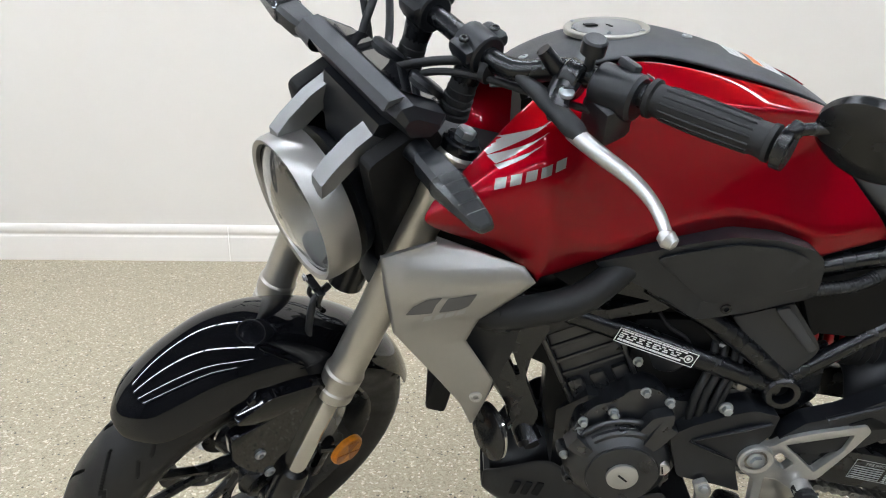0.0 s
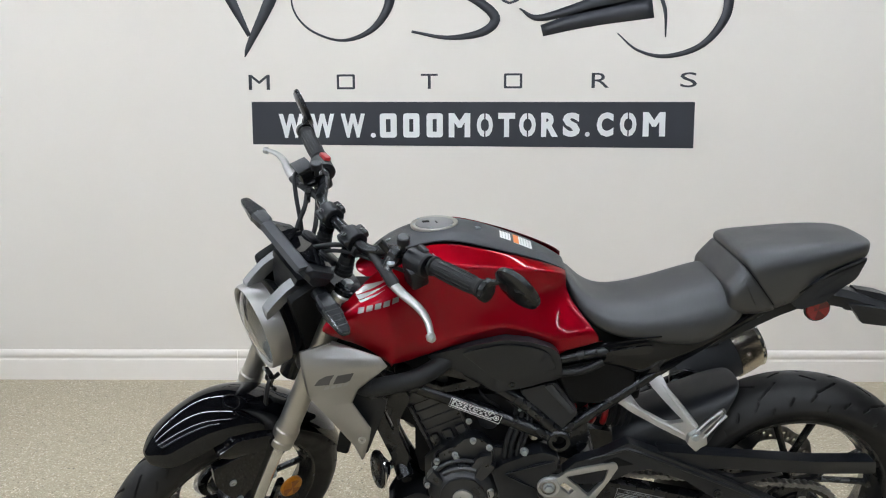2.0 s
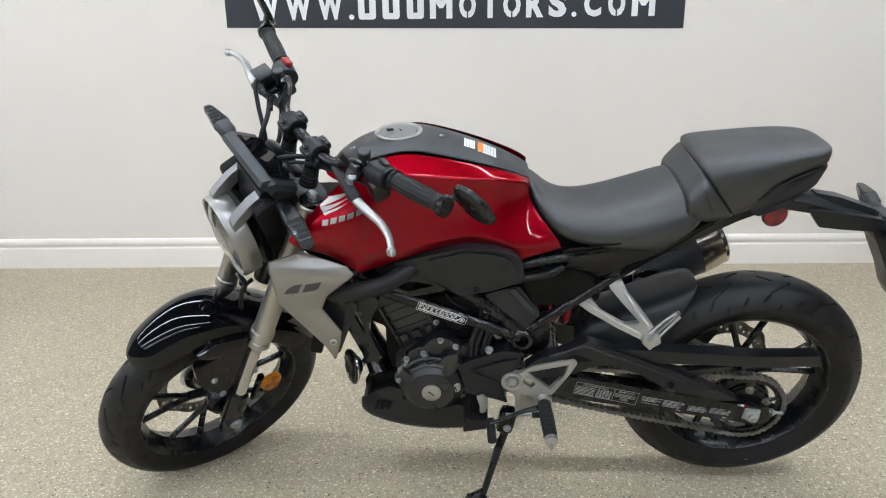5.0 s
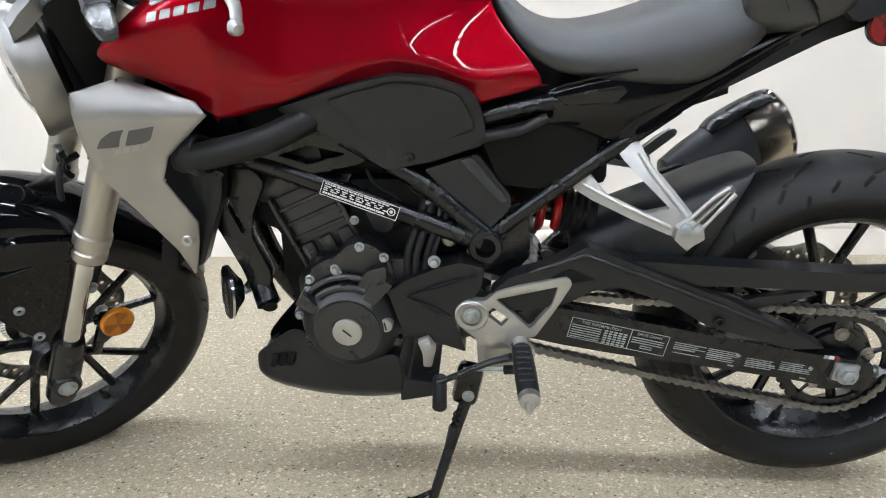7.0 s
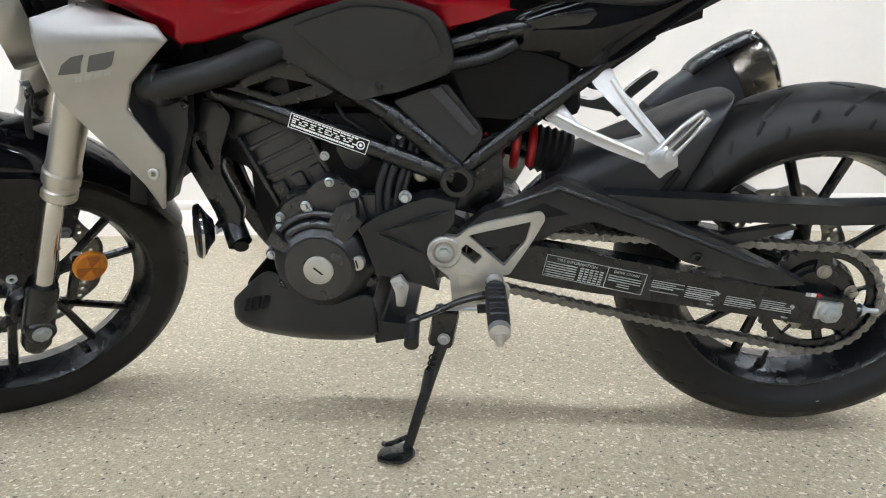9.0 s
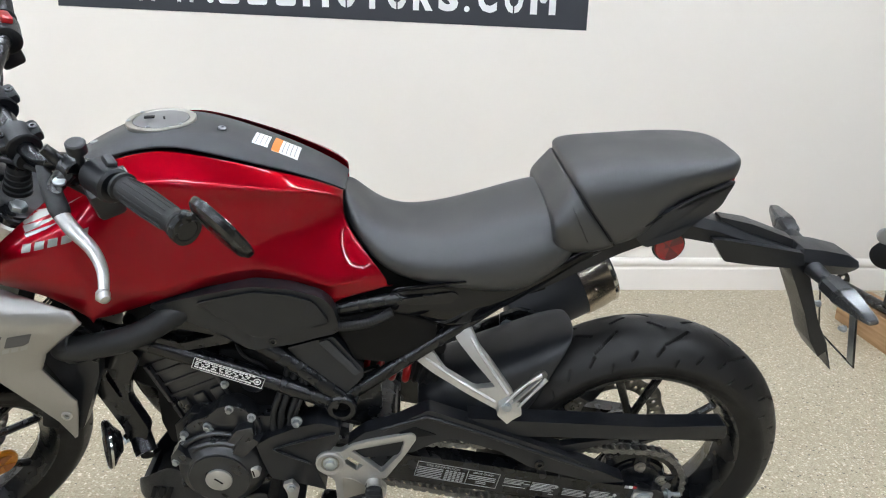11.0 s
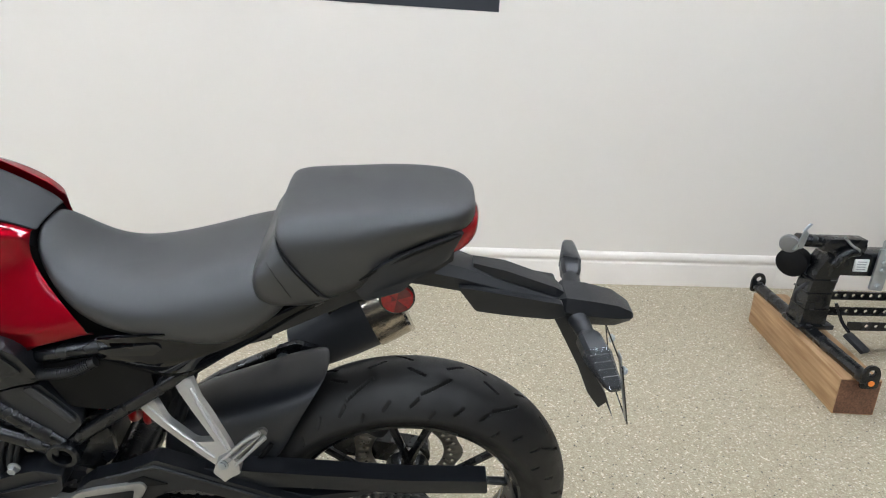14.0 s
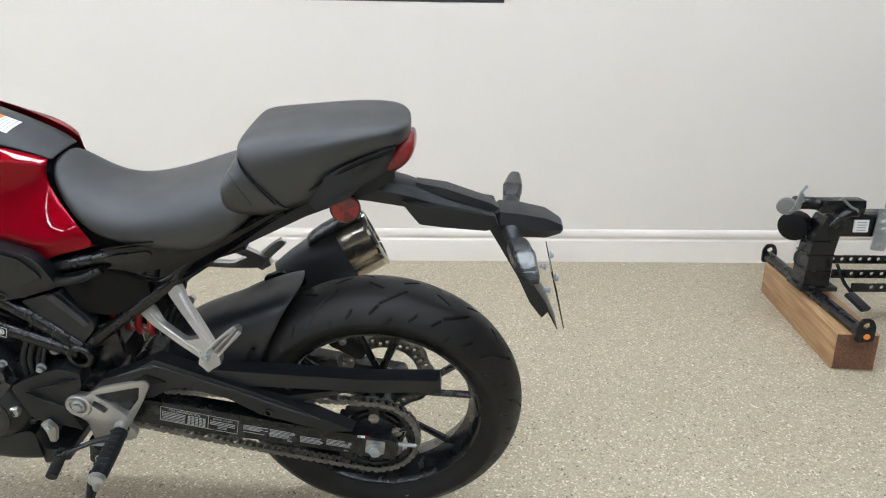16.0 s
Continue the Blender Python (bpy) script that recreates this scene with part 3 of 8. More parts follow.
# ---- wheels ----
def tyre_mesh(c, R, W, rim_r, rim_w, grooves, repeats, segs=1400):
    """A tyre with a round crown, whose cuts are pressed into the tread."""
    rc = W * 0.54
    prof = [(-rim_w / 2 + 0.004, rim_r - 0.010), (-rim_w / 2 - 0.002, rim_r - 0.001), (-rim_w / 2 - 0.005, rim_r + 0.006)]
    amax = math.asin(min(0.985, (W / 2) / rc))
    tread_lo = (-(W / 2), R - rc + rc * math.cos(amax))
    for k in (0.25, 0.55, 0.8):
        a = -rim_w / 2 - 0.005
        bulge = math.sin(k * math.pi / 2) ** 0.8
        prof.append((a + (tread_lo[0] - a) * bulge, rim_r + 0.006 + (tread_lo[1] - rim_r - 0.006) * k))
    n_t = 72
    first = len(prof)
    alphas = np.linspace(-amax, amax, n_t)
    tread = [(rc * math.sin(a), R - rc + rc * math.cos(a)) for a in alphas]
    prof = prof + tread + [(-h, r) for h, r in prof[::-1]]
    ang = np.linspace(0, 2 * math.pi, segs, endpoint=False)
    h = np.array([p[0] for p in prof])
    r = np.array([p[1] for p in prof])
    rad = np.repeat(r[None, :], segs, 0)
    deg = np.degrees(alphas)
    step = 360.0 / repeats
    phi = np.degrees(ang)
    for a0, a1, off, slope, wide in grooves:
        for side in (-1, 1):
            t = side * deg
            inside = (t >= a0) & (t <= a1)
            line = off + slope * (t - a0) + (step / 2 if side > 0 else 0) + 0.004 * (t - a0) ** 2 * np.sign(slope)
            d = (phi[:, None] - line[None, :] + step / 2) % step - step / 2
            dist = np.abs(np.radians(d)) * R / math.sqrt(1 + (math.radians(abs(slope)) * R / (math.radians(1) * rc)) ** 2 * 0.0 + (slope * R / rc) ** 2)
            cut = np.clip(1.0 - (dist / wide) ** 4, 0, 1) * inside[None, :]
            rad[:, first:first + n_t] = np.minimum(rad[:, first:first + n_t], r[None, first:first + n_t] - 0.0085 * cut)
    x = rad * np.cos(ang)[:, None] + c[0]
    z = rad * np.sin(ang)[:, None] + c[2]
    y = np.repeat(h[None, :], segs, 0) + c[1]
    n = len(prof)
    verts = np.stack([x, y, z], 2).reshape(-1, 3)
    i, j = np.meshgrid(np.arange(segs), np.arange(n - 1), indexing="ij")
    a, b = i * n + j, ((i + 1) % segs) * n + j
    faces = np.stack([a, a + 1, b + 1, b], 2).reshape(-1, 4)
    return verts, faces


def raw_part(name, verts, faces, mat, parent, xf=None, label=""):
    me = bpy.data.meshes.new(name)
    me.from_pydata([tuple(v) for v in verts.tolist()], [], [tuple(f) for f in faces.tolist()])
    if xf is not None:
        me.transform(xf)
    me.materials.append(mat)
    for p in me.polygons:
        p.use_smooth = True
    me.set_sharp_from_angle(angle=radians(50))
    ob = new(name, me)
    ob.parent = parent
    if label:
        ob["label"] = label
    return ob


def perforated_disc(c, y, r0, r1, n, hole, xf, parent, name="brake_disc", wave=0.004):
    """A flat ring with holes right through it, in a waved outline."""
    b = bmesh.new()
    def at(r, a):
        return Vector((c[0] + r * math.cos(a), y, c[2] + r * math.sin(a)))
    for i in range(n):
        a0, a1 = 2 * math.pi * i / n, 2 * math.pi * (i + 1) / n
        am = (a0 + a1) / 2
        o0, o1, om = (r1 + wave * math.cos(k * 9) for k in (a0, a1, am))
        rm = r0 + (r1 - r0) * (0.32, 0.62, 0.45)[i % 3]
        outer = [at(r0, a0), at(r0, am), at(r0, a1), at((r0 + o1) / 2, a1), at(o1, a1), at(om, am), at(o0, a0), at((r0 + o0) / 2, a0)]
        cc = at(rm, am)
        u = (at(rm, am + 0.01) - cc).normalized()
        w = (at(rm + 0.01, am) - cc).normalized()
        inner = [cc + hole * (math.cos(t) * u + math.sin(t) * w) for t in (math.radians(g) for g in (225, 270, 315, 0, 45, 90, 135, 180))]
        vo, vi = [b.verts.new(p) for p in outer], [b.verts.new(p) for p in inner]
        for k in range(8):
            b.faces.new((vo[k], vo[(k + 1) % 8], vi[(k + 1) % 8], vi[k]))
    bmesh.ops.remove_doubles(b, verts=b.verts, dist=0.0003)
    return part(name, b, DISC, parent, "drilled steel brake disc", solid=0.004, xf=xf)


def wheel(name, c, R, W, rim_r, rim_w, grooves, repeats, xf, label, turn=0.0):
    axle = thing(name, "", "")
    axle.parent = BIKE
    axle["label"] = label
    v, f = tyre_mesh(c, R, W, rim_r, rim_w, grooves, repeats)
    raw_part("tyre", v, f, RUBBER, axle, xf, "black road tyre with slanted tread cuts")
    w = rim_w / 2
    prof = [(-w, rim_r + 0.002), (-w - 0.001, rim_r - 0.008), (-w + 0.006, rim_r - 0.014), (-w + 0.020, rim_r - 0.020), (0, rim_r - 0.030), (w - 0.020, rim_r - 0.020), (w - 0.006, rim_r - 0.014), (w + 0.001, rim_r - 0.008), (w, rim_r + 0.002), (w - 0.006, rim_r), (w - 0.012, rim_r - 0.010), (-w + 0.012, rim_r - 0.010), (-w + 0.006, rim_r)]
    part("rim", ring(prof, c, (0, 1, 0), 96), SATIN, axle, "satin black cast rim", smooth=30, xf=xf)
    part("hub", lathe([(-0.062, 0.020), (-0.060, 0.036), (-0.045, 0.044), (-0.02, 0.034), (0.02, 0.034), (0.045, 0.044), (0.060, 0.036), (0.062, 0.020)], c, (0, 1, 0), 28), SATIN, axle, xf=xf)
    for k in range(5):
        a = turn + 2 * math.pi * k / 5
        b = bmesh.new()
        def at(r, t):
            return Vector((c[0] + r * math.cos(t), c[1], c[2] + r * math.sin(t)))
        tube([at(0.030, a), at(0.060, a), at(0.082, a)], (0.017, 0.014, 0.013), 8, 3, b, flat=0.8)
        for s in (-1, 1):
            tube([at(0.068, a), at(0.105, a + s * 0.13), at(rim_r - 0.024, a + s * 0.24)], (0.012, 0.0085, 0.0095), 8, 4, b, flat=0.9)
        part("spoke", b, SATIN, axle, xf=xf)
    return axle


REAR_CUTS = ((14, 38, 0.0, 0.30, 0.0024), (2, 13, 14.0, -0.45, 0.0021), (42, 54, 10.0, 0.22, 0.0021), (46, 58, 20.0, 0.20, 0.0020), (57, 66, 4.0, 0.15, 0.0019))
FRONT_CUTS = ((6, 34, 0.0, 0.28, 0.0025), (34, 50, 9.0, 0.25, 0.0022), (42, 58, 17.0, 0.22, 0.0020))
REAR_AXLE = Vector((0.003, 0, 0.327))
RW = Matrix.Translation(REAR_AXLE) @ Matrix.Rotation(0.05, 4, "X") @ Matrix.Translation(-REAR_AXLE)
rear_wheel = wheel("rear_wheel", REAR_AXLE, 0.311, 0.150, 0.224, 0.108, REAR_CUTS, 14, RW, "rear wheel with black cast spokes", turn=0.30)
front_wheel = wheel("front_wheel", FRONT_AXLE, 0.299, 0.112, 0.222, 0.080, FRONT_CUTS, 17, LOW, "front wheel with black cast spokes, turned aside", turn=0.257)
perforated_disc(REAR_AXLE, 0.085, 0.075, 0.112, 36, 0.0038, RW, rear_wheel)
perforated_disc(FRONT_AXLE, 0.064, 0.112, 0.148, 48, 0.0042, LOW, front_wheel)
part("disc_carrier", ring([(-0.003, 0.040), (-0.003, 0.062), (0.003, 0.062), (0.003, 0.040)], FRONT_AXLE + Vector((0, 0.060, 0)), (0, 1, 0), 32), SATIN, front_wheel, xf=LOW)
_b = bmesh.new()
for _k in range(60):
    _a = 2 * math.pi * _k / 60
    box(FRONT_AXLE + Vector((0.066 * math.cos(_a), 0.070, 0.066 * math.sin(_a))), (0.010, 0.002, 0.0028), 0, (0, -math.degrees(_a), 0), _b)
part("sensor_ring", ring([(-0.001, 0.054), (-0.001, 0.061), (0.001, 0.061), (0.001, 0.054)], FRONT_AXLE + Vector((0, 0.070, 0)), (0, 1, 0), 40, _b), DISC, front_wheel, "toothed steel sensor ring", xf=LOW)
for _w, _c, _r, _xf in ((rear_wheel, REAR_AXLE, 0.196, RW), (front_wheel, FRONT_AXLE, 0.194, LOW)):
    _a = -1.75 if _w is rear_wheel else -1.35
    _p = _c + Vector((_r * math.cos(_a), -0.02, _r * math.sin(_a)))
    _d = Vector((-math.cos(_a), -0.2, -math.sin(_a)))
    part("valve", lathe([(0, 0.008), (0.006, 0.0075), (0.009, 0.0045), (0.028, 0.004), (0.030, 0.003)], _p, _d, 12), GRIP, _w, xf=_xf)
    part("tyre_dot", ring([(0, 0.0028), (0, 0.0048), (0.0008, 0.0048), (0.0008, 0.0028)], _c + Vector((0.249 * math.cos(-1.35), -0.0705 if _w is rear_wheel else -0.052, 0.249 * math.sin(-1.35))), (0, -1, 0), 14), GREYPRINT, _w, xf=_xf)
_b = bmesh.new()
for _k in range(3):
    _a = -2.02 + _k * 0.075
    box(REAR_AXLE + Vector((0.213 * math.cos(_a), -0.040, 0.213 * math.sin(_a))), (0.012, 0.004, 0.006), 0.001, (0, -math.degrees(_a) - 90, 0), _b)
part("balance_weights", _b, GREYPRINT, rear_wheel, xf=RW)

# ---- fork and front mudguard ----
fork = part("fork_stem", tube([on_axis(0.70, 0.0), on_axis(0.99, 0.0)], 0.028, 16, 1), SATIN, BIKE, xf=ST)


_top = ST @ on_axis(0.985)
_was, _now = (ST @ FRONT_AXLE) - _top, (LOW @ FRONT_AXLE) - _top
LEG = Matrix.Translation(_top) @ _was.rotation_difference(_now).to_matrix().to_4x4() @ Matrix.Translation(-_top) @ ST


def fork_leg(side):
    y = side * 0.100
    up = SAX
    a = on_axis(0.575, y=y)
    leg = part("fork_tube", lathe([(0, 0.0170), (0.001, 0.0262), (0.004, 0.0282), (0.018, 0.0282), (0.021, 0.0258), (0.027, 0.0256), (0.030, 0.0290), (0.050, 0.0295), (0.054, 0.0270), (0.058, 0.0270), (0.062, 0.0260), (0.080, 0.0258), (0.36, 0.0258), (0.365, 0.0275), (0.425, 0.0275), (0.430, 0.0230)], a, up, 48), FORK, BIKE, "champagne upside-down fork tube", smooth=20, xf=LEG)
    part("slider", lathe([(0, 0.0160), (0.24, 0.0160)], on_axis(0.40, y=y), up, 28), CHROME, leg, "polished fork slider", xf=LOW)
    b = lathe([(-0.03, 0.018), (-0.015, 0.025), (0.05, 0.027), (0.105, 0.026), (0.118, 0.0230), (0.120, 0.0165)], on_axis(0.305, y=y), up, 24)
    lathe([(-0.028, 0.022), (-0.024, 0.025), (0.024, 0.025), (0.028, 0.022)], FRONT_AXLE + Vector((0, y, 0)), (0, 1, 0), 20, b)
    box(on_axis(0.43, -0.020, y), (0.016, 0.016, 0.09), 0.004, (0, math.degrees(RAKE), 0), b)
    part("axle_lug", b, SATIN, leg, "black axle lug", xf=LOW)
    part("axle_nut", hex_bolt(FRONT_AXLE + Vector((0, y * 1.27, 0)), (0, side, 0), 0.012, 0.010), ZINC, leg, xf=LOW)
    cap = lathe([(0, 0.024), (0.012, 0.024), (0.014, 0.020), (0.018, 0.020), (0.020, 0.010)], on_axis(1.004, y=y), up, 24)
    part("fork_cap", cap, SATIN, leg, xf=ST)
    part("cap_nut", lathe([(0.0, 0.0125), (0.010, 0.0125), (0.012, 0.010)], on_axis(1.022, y=y), up, 6), ZINC, leg, xf=ST)
    # stay of the mudguard, black, on the inner tube
    if side > 0:
        part("guard_stay", lathe([(0, 0.022), (0.004, 0.026), (0.085, 0.027), (0.090, 0.024)], on_axis(0.485, y=y), up, 24), SATIN, leg, xf=LOW)
    return leg


left_leg = fork_leg(-1)
right_leg = fork_leg(1)


def yoke(s, name, thick):
    out = [(-0.135, -0.012), (-0.128, 0.045), (-0.07, 0.058), (-0.03, 0.030), (0.03, 0.030), (0.07, 0.058), (0.128, 0.045), (0.135, -0.012), (0.09, -0.030), (0.045, -0.050), (-0.045, -0.050), (-0.09, -0.030)]
    b = plate(rounded(out, 0.015), -thick / 2, thick / 2, 0.004)
    # outline (across, ahead) -> lies square to the steering axis
    m = Matrix(((0, SAX.x, SFW.x, 0), (1, SAX.y, 0, 0), (0, SAX.z, SFW.z, 0), (0, 0, 0, 1)))
    b.transform(Matrix.Translation(HEAD + SAX * s) @ m)
    return part(name, b, GREY_PLASTIC if thick > 0.02 else SATIN, BIKE, xf=ST)


yoke(0.985, "top_yoke", 0.024)
yoke(0.80, "lower_yoke", 0.030)


def front_guard():
    rows = []
    for k in range(21):
        t = k / 20
        deg = -29.5 + 109 * t
        a = math.radians(deg)
        wide = float(np.interp(deg, (-29.5, -28, -24, -16, 0, 30, 60, 80), (0.022, 0.044, 0.060, 0.070, 0.078, 0.076, 0.068, 0.054)))
        rr = float(np.interp(deg, (-30, -26, -20, -14, -4, 7, 16, 30, 46, 72, 80), (0.330, 0.342, 0.354, 0.364, 0.378, 0.374, 0.356, 0.332, 0.318, 0.312, 0.312)))
        drop = float(np.interp(deg, (-30, -27, -20, -6, 6, 30, 80), (0.006, 0.024, 0.046, 0.066, 0.062, 0.040, 0.026)))
        row = []
        for u in (-1.0, -0.97, -0.80, -0.45, 0.0, 0.45, 0.80, 0.97, 1.0):
            low = {1.0: drop, 0.97: drop * 0.88, 0.80: drop * 0.46, 0.45: drop * 0.12, 0.0: 0.0}[abs(u)]
            r = rr - low
            row.append(FRONT_AXLE + Vector((r * math.sin(a), u * wide * 1.05, r * math.cos(a))))
        rows.append(row)
    guard = part("front_mudguard", sheet(rows), GLOSS, BIKE, "glossy black front mudguard", sub=2, solid=0.003, xf=LOW)
    for s in (-1, 1):
        p = FRONT_AXLE
        # side wing that reaches back to the fork leg, and the black cover below it
        wing = [(-0.035, 0.300), (0.020, 0.318), (0.090, 0.290), (0.120, 0.250), (0.110, 0.235), (0.060, 0.262), (0.0, 0.268)]
        part("side_wing", plate(rounded([(p.x + x, p.z + z) for x, z in wing], 0.01), s * 0.062, s * 0.090, 0.006), GLOSS, guard, xf=LOW)
        arm = [(-0.045, 0.262), (0.060, 0.262), (0.100, 0.240), (0.085, 0.150), (0.060, 0.070), (0.020, 0.060), (-0.005, 0.110), (-0.030, 0.150), (-0.048, 0.200)]
        part("side_cover", plate(rounded([(p.x + x, p.z + z) for x, z in arm], 0.012), s * 0.068, s * 0.088, 0.004, crown=(0.006, 0.05)), GLOSS, guard, "glossy black side cover", xf=LOW)
        for bx, bz in ((-0.010, 0.185), (-0.002, 0.115)):
            part("cover_bolt", cap_bolt((p.x + bx, s * 0.088, p.z + bz), (0, s, 0), 0.0085, 0.005), ZINC, guard, xf=LOW)
        part("boss", lathe([(0, 0.020), (0.010, 0.020), (0.014, 0.016), (0.014, 0.011), (0.008, 0.010)], (p.x + 0.010, s * 0.070, p.z + 0.300), (0, s, 0.1), 20), GLOSS, guard, xf=LOW)


front_guard()
# calliper on the left leg, its amber reflector on a stalk
_b = box(FRONT_AXLE + Vector((0.105, 0.072, 0.105)), (0.075, 0.055, 0.125), 0.012, (0, 28, 0))
box(FRONT_AXLE + Vector((0.120, 0.098, 0.112)), (0.040, 0.020, 0.080), 0.006, (0, 28, 0), _b)
part("brake_calliper", _b, ENGINE, left_leg, "black brake calliper", xf=LOW)
for _z in (0.075, 0.135):
    part("calliper_bolt", hex_bolt(FRONT_AXLE + Vector((0.100, -0.050, _z)), (0, -1, 0), 0.008, 0.010), ZINC, left_leg, xf=LOW)
_refl = part("reflector_stalk", tube([on_axis(0.46, -0.005, -0.105), Vector((-1.263, -0.116, 0.424))], 0.005, 8, 1), SATIN, left_leg, xf=LOW)
part("amber_reflector", lathe([(0, 0.0285), (0.006, 0.0285), (0.009, 0.026), (0.010, 0.010)], Vector((-1.263, -0.118, 0.424)), (0.10, -1, 0.05), 32), AMBER, _refl, "round amber reflector", xf=LOW)
for _k in range(3):
    _fan = [(-1.263, 0.424)] + [(-1.263 + 0.0235 * math.cos(_a), 0.424 + 0.0235 * math.sin(_a)) for _a in (radians(30 + 120 * _k + 10 * _q) for _q in range(7))]
    part("dark_sector", plate(_fan, -0.1296, -0.1284, 0, lean=lambda x, z: 0.10 * (x + 1.263) + 0.05 * (z - 0.424)), DARK_AMBER, _refl, xf=LOW)

# ---- headlight, instruments, indicators ----
LAMP_C = Vector((-1.252, 0.010, 0.806))
LAMP_AX = Vector((-1, 0, -0.06)).normalized()


HL = ST @ Matrix.Translation((-0.010, 0.008, 0.014))


def headlight():
    back = LAMP_C - LAMP_AX * 0.075
    body = part("headlight", lathe([(-0.012, 0.040), (0.000, 0.072), (0.018, 0.088), (0.030, 0.092)], back, LAMP_AX, 40), PLASTIC, BIKE, "round headlight in a silver ring", xf=HL)
    part("bezel", ring([(0.042, 0.0975), (0.068, 0.1000), (0.082, 0.0995), (0.088, 0.0965), (0.086, 0.0905), (0.070, 0.0860), (0.042, 0.0915)], back, LAMP_AX, 64), SILVER, body, "brushed silver bezel", xf=HL)
    part("gasket", ring([(0.074, 0.0905), (0.0800, 0.0902), (0.0810, 0.0880), (0.074, 0.0875)], back, LAMP_AX, 64), GLOSS, body, xf=HL)
    part("reflector_bowl", lathe([(0.030, 0.030), (0.034, 0.060), (0.060, 0.080), (0.078, 0.0868)], back, LAMP_AX, 48, close=False), REFLECT, body, xf=HL)
    q = LAMP_AX.to_track_quat("Z", "Y").to_matrix()
    side, up = Vector((0, 1, 0)), LAMP_AX.cross(Vector((0, 1, 0))).normalized()
    if up.z < 0:
        up = -up
    c = back + LAMP_AX * 0.062
    b = bmesh.new()
    for k in range(-3, 4):
        a = k * 0.42
        box(c + side * 0.066 * math.sin(a) + up * 0.066 * math.cos(a), (0.012, 0.024, 0.014), 0.003, (math.degrees(-a) * -1.0 + 0, 0, 0), b)
    part("light_module", box(c - LAMP_AX * 0.006 + up * 0.010, (0.016, 0.110, 0.014), 0.003, None, box(c - LAMP_AX * 0.010 + up * 0.046, (0.016, 0.080, 0.022), 0.004, None, b)), DARK, body, "black light modules", xf=HL)
    part("bar_lens", box(c + up * 0.047, (0.010, 0.066, 0.010), 0.003), SILVER, body, xf=HL)
    prof = [(0.081 + 0.020 * (1 - (r / 0.086) ** 2), r) for r in (0.0855, 0.075, 0.060, 0.040, 0.020, 0.004)]
    prof = prof + [(h - 0.002, r) for h, r in prof[::-1]]
    rows = []
    for k in range(25):
        g = math.radians(-50 + 200 * k / 24)
        edge = up * math.cos(g) - side * math.sin(g)
        wide = 0.034 * math.sin(math.pi * k / 24) ** 0.5
        rows.append([back + LAMP_AX * h + edge * r for h, r in ((0.058, 0.0835), (0.070, 0.0835), (0.072, 0.0835 - wide * 0.6), (0.062, 0.0830 - wide))])
    part("dark_crescent", loft(rows), GLOSS, body, "black inner surround", xf=HL)
    lens = part("lens", ring(prof, back, LAMP_AX, 56), GLASS, body, "clear domed lens", xf=HL)
    lens.visible_shadow = False
    for s in (-1, 1):
        arm = part("silver_stay", loft([[Vector((x, s * (0.052 + dy), z + dz)) for dy, dz in ((-0.012, -h), (0.010, -h * 0.8), (0.010, h * 0.5), (-0.012, h * 0.7))] for x, z, h in ((-1.256, 0.896, 0.014), (-1.240, 0.908, 0.021), (-1.210, 0.930, 0.021), (-1.172, 0.950, 0.016))]), CAPGREY, body, "silver headlight stay", smooth=30, xf=HL)
        part("stay_boss", ring([(0, 0.008), (0, 0.019), (0.020, 0.019), (0.022, 0.016), (0.022, 0.008), (0.006, 0.008)], (-1.166, s * 0.048, 0.905), (0, s, 0), 20), PLASTIC, body, xf=HL)
        part("lamp_bracket", plate(rounded([(-1.215, 0.935), (-1.130, 0.965), (-1.110, 0.930), (-1.150, 0.800), (-1.165, 0.700), (-1.185, 0.700), (-1.190, 0.800)], 0.012), s * 0.070, s * 0.092, 0.004), DARK, body, "black lamp bracket", xf=HL)
    return body


lamp = headlight()


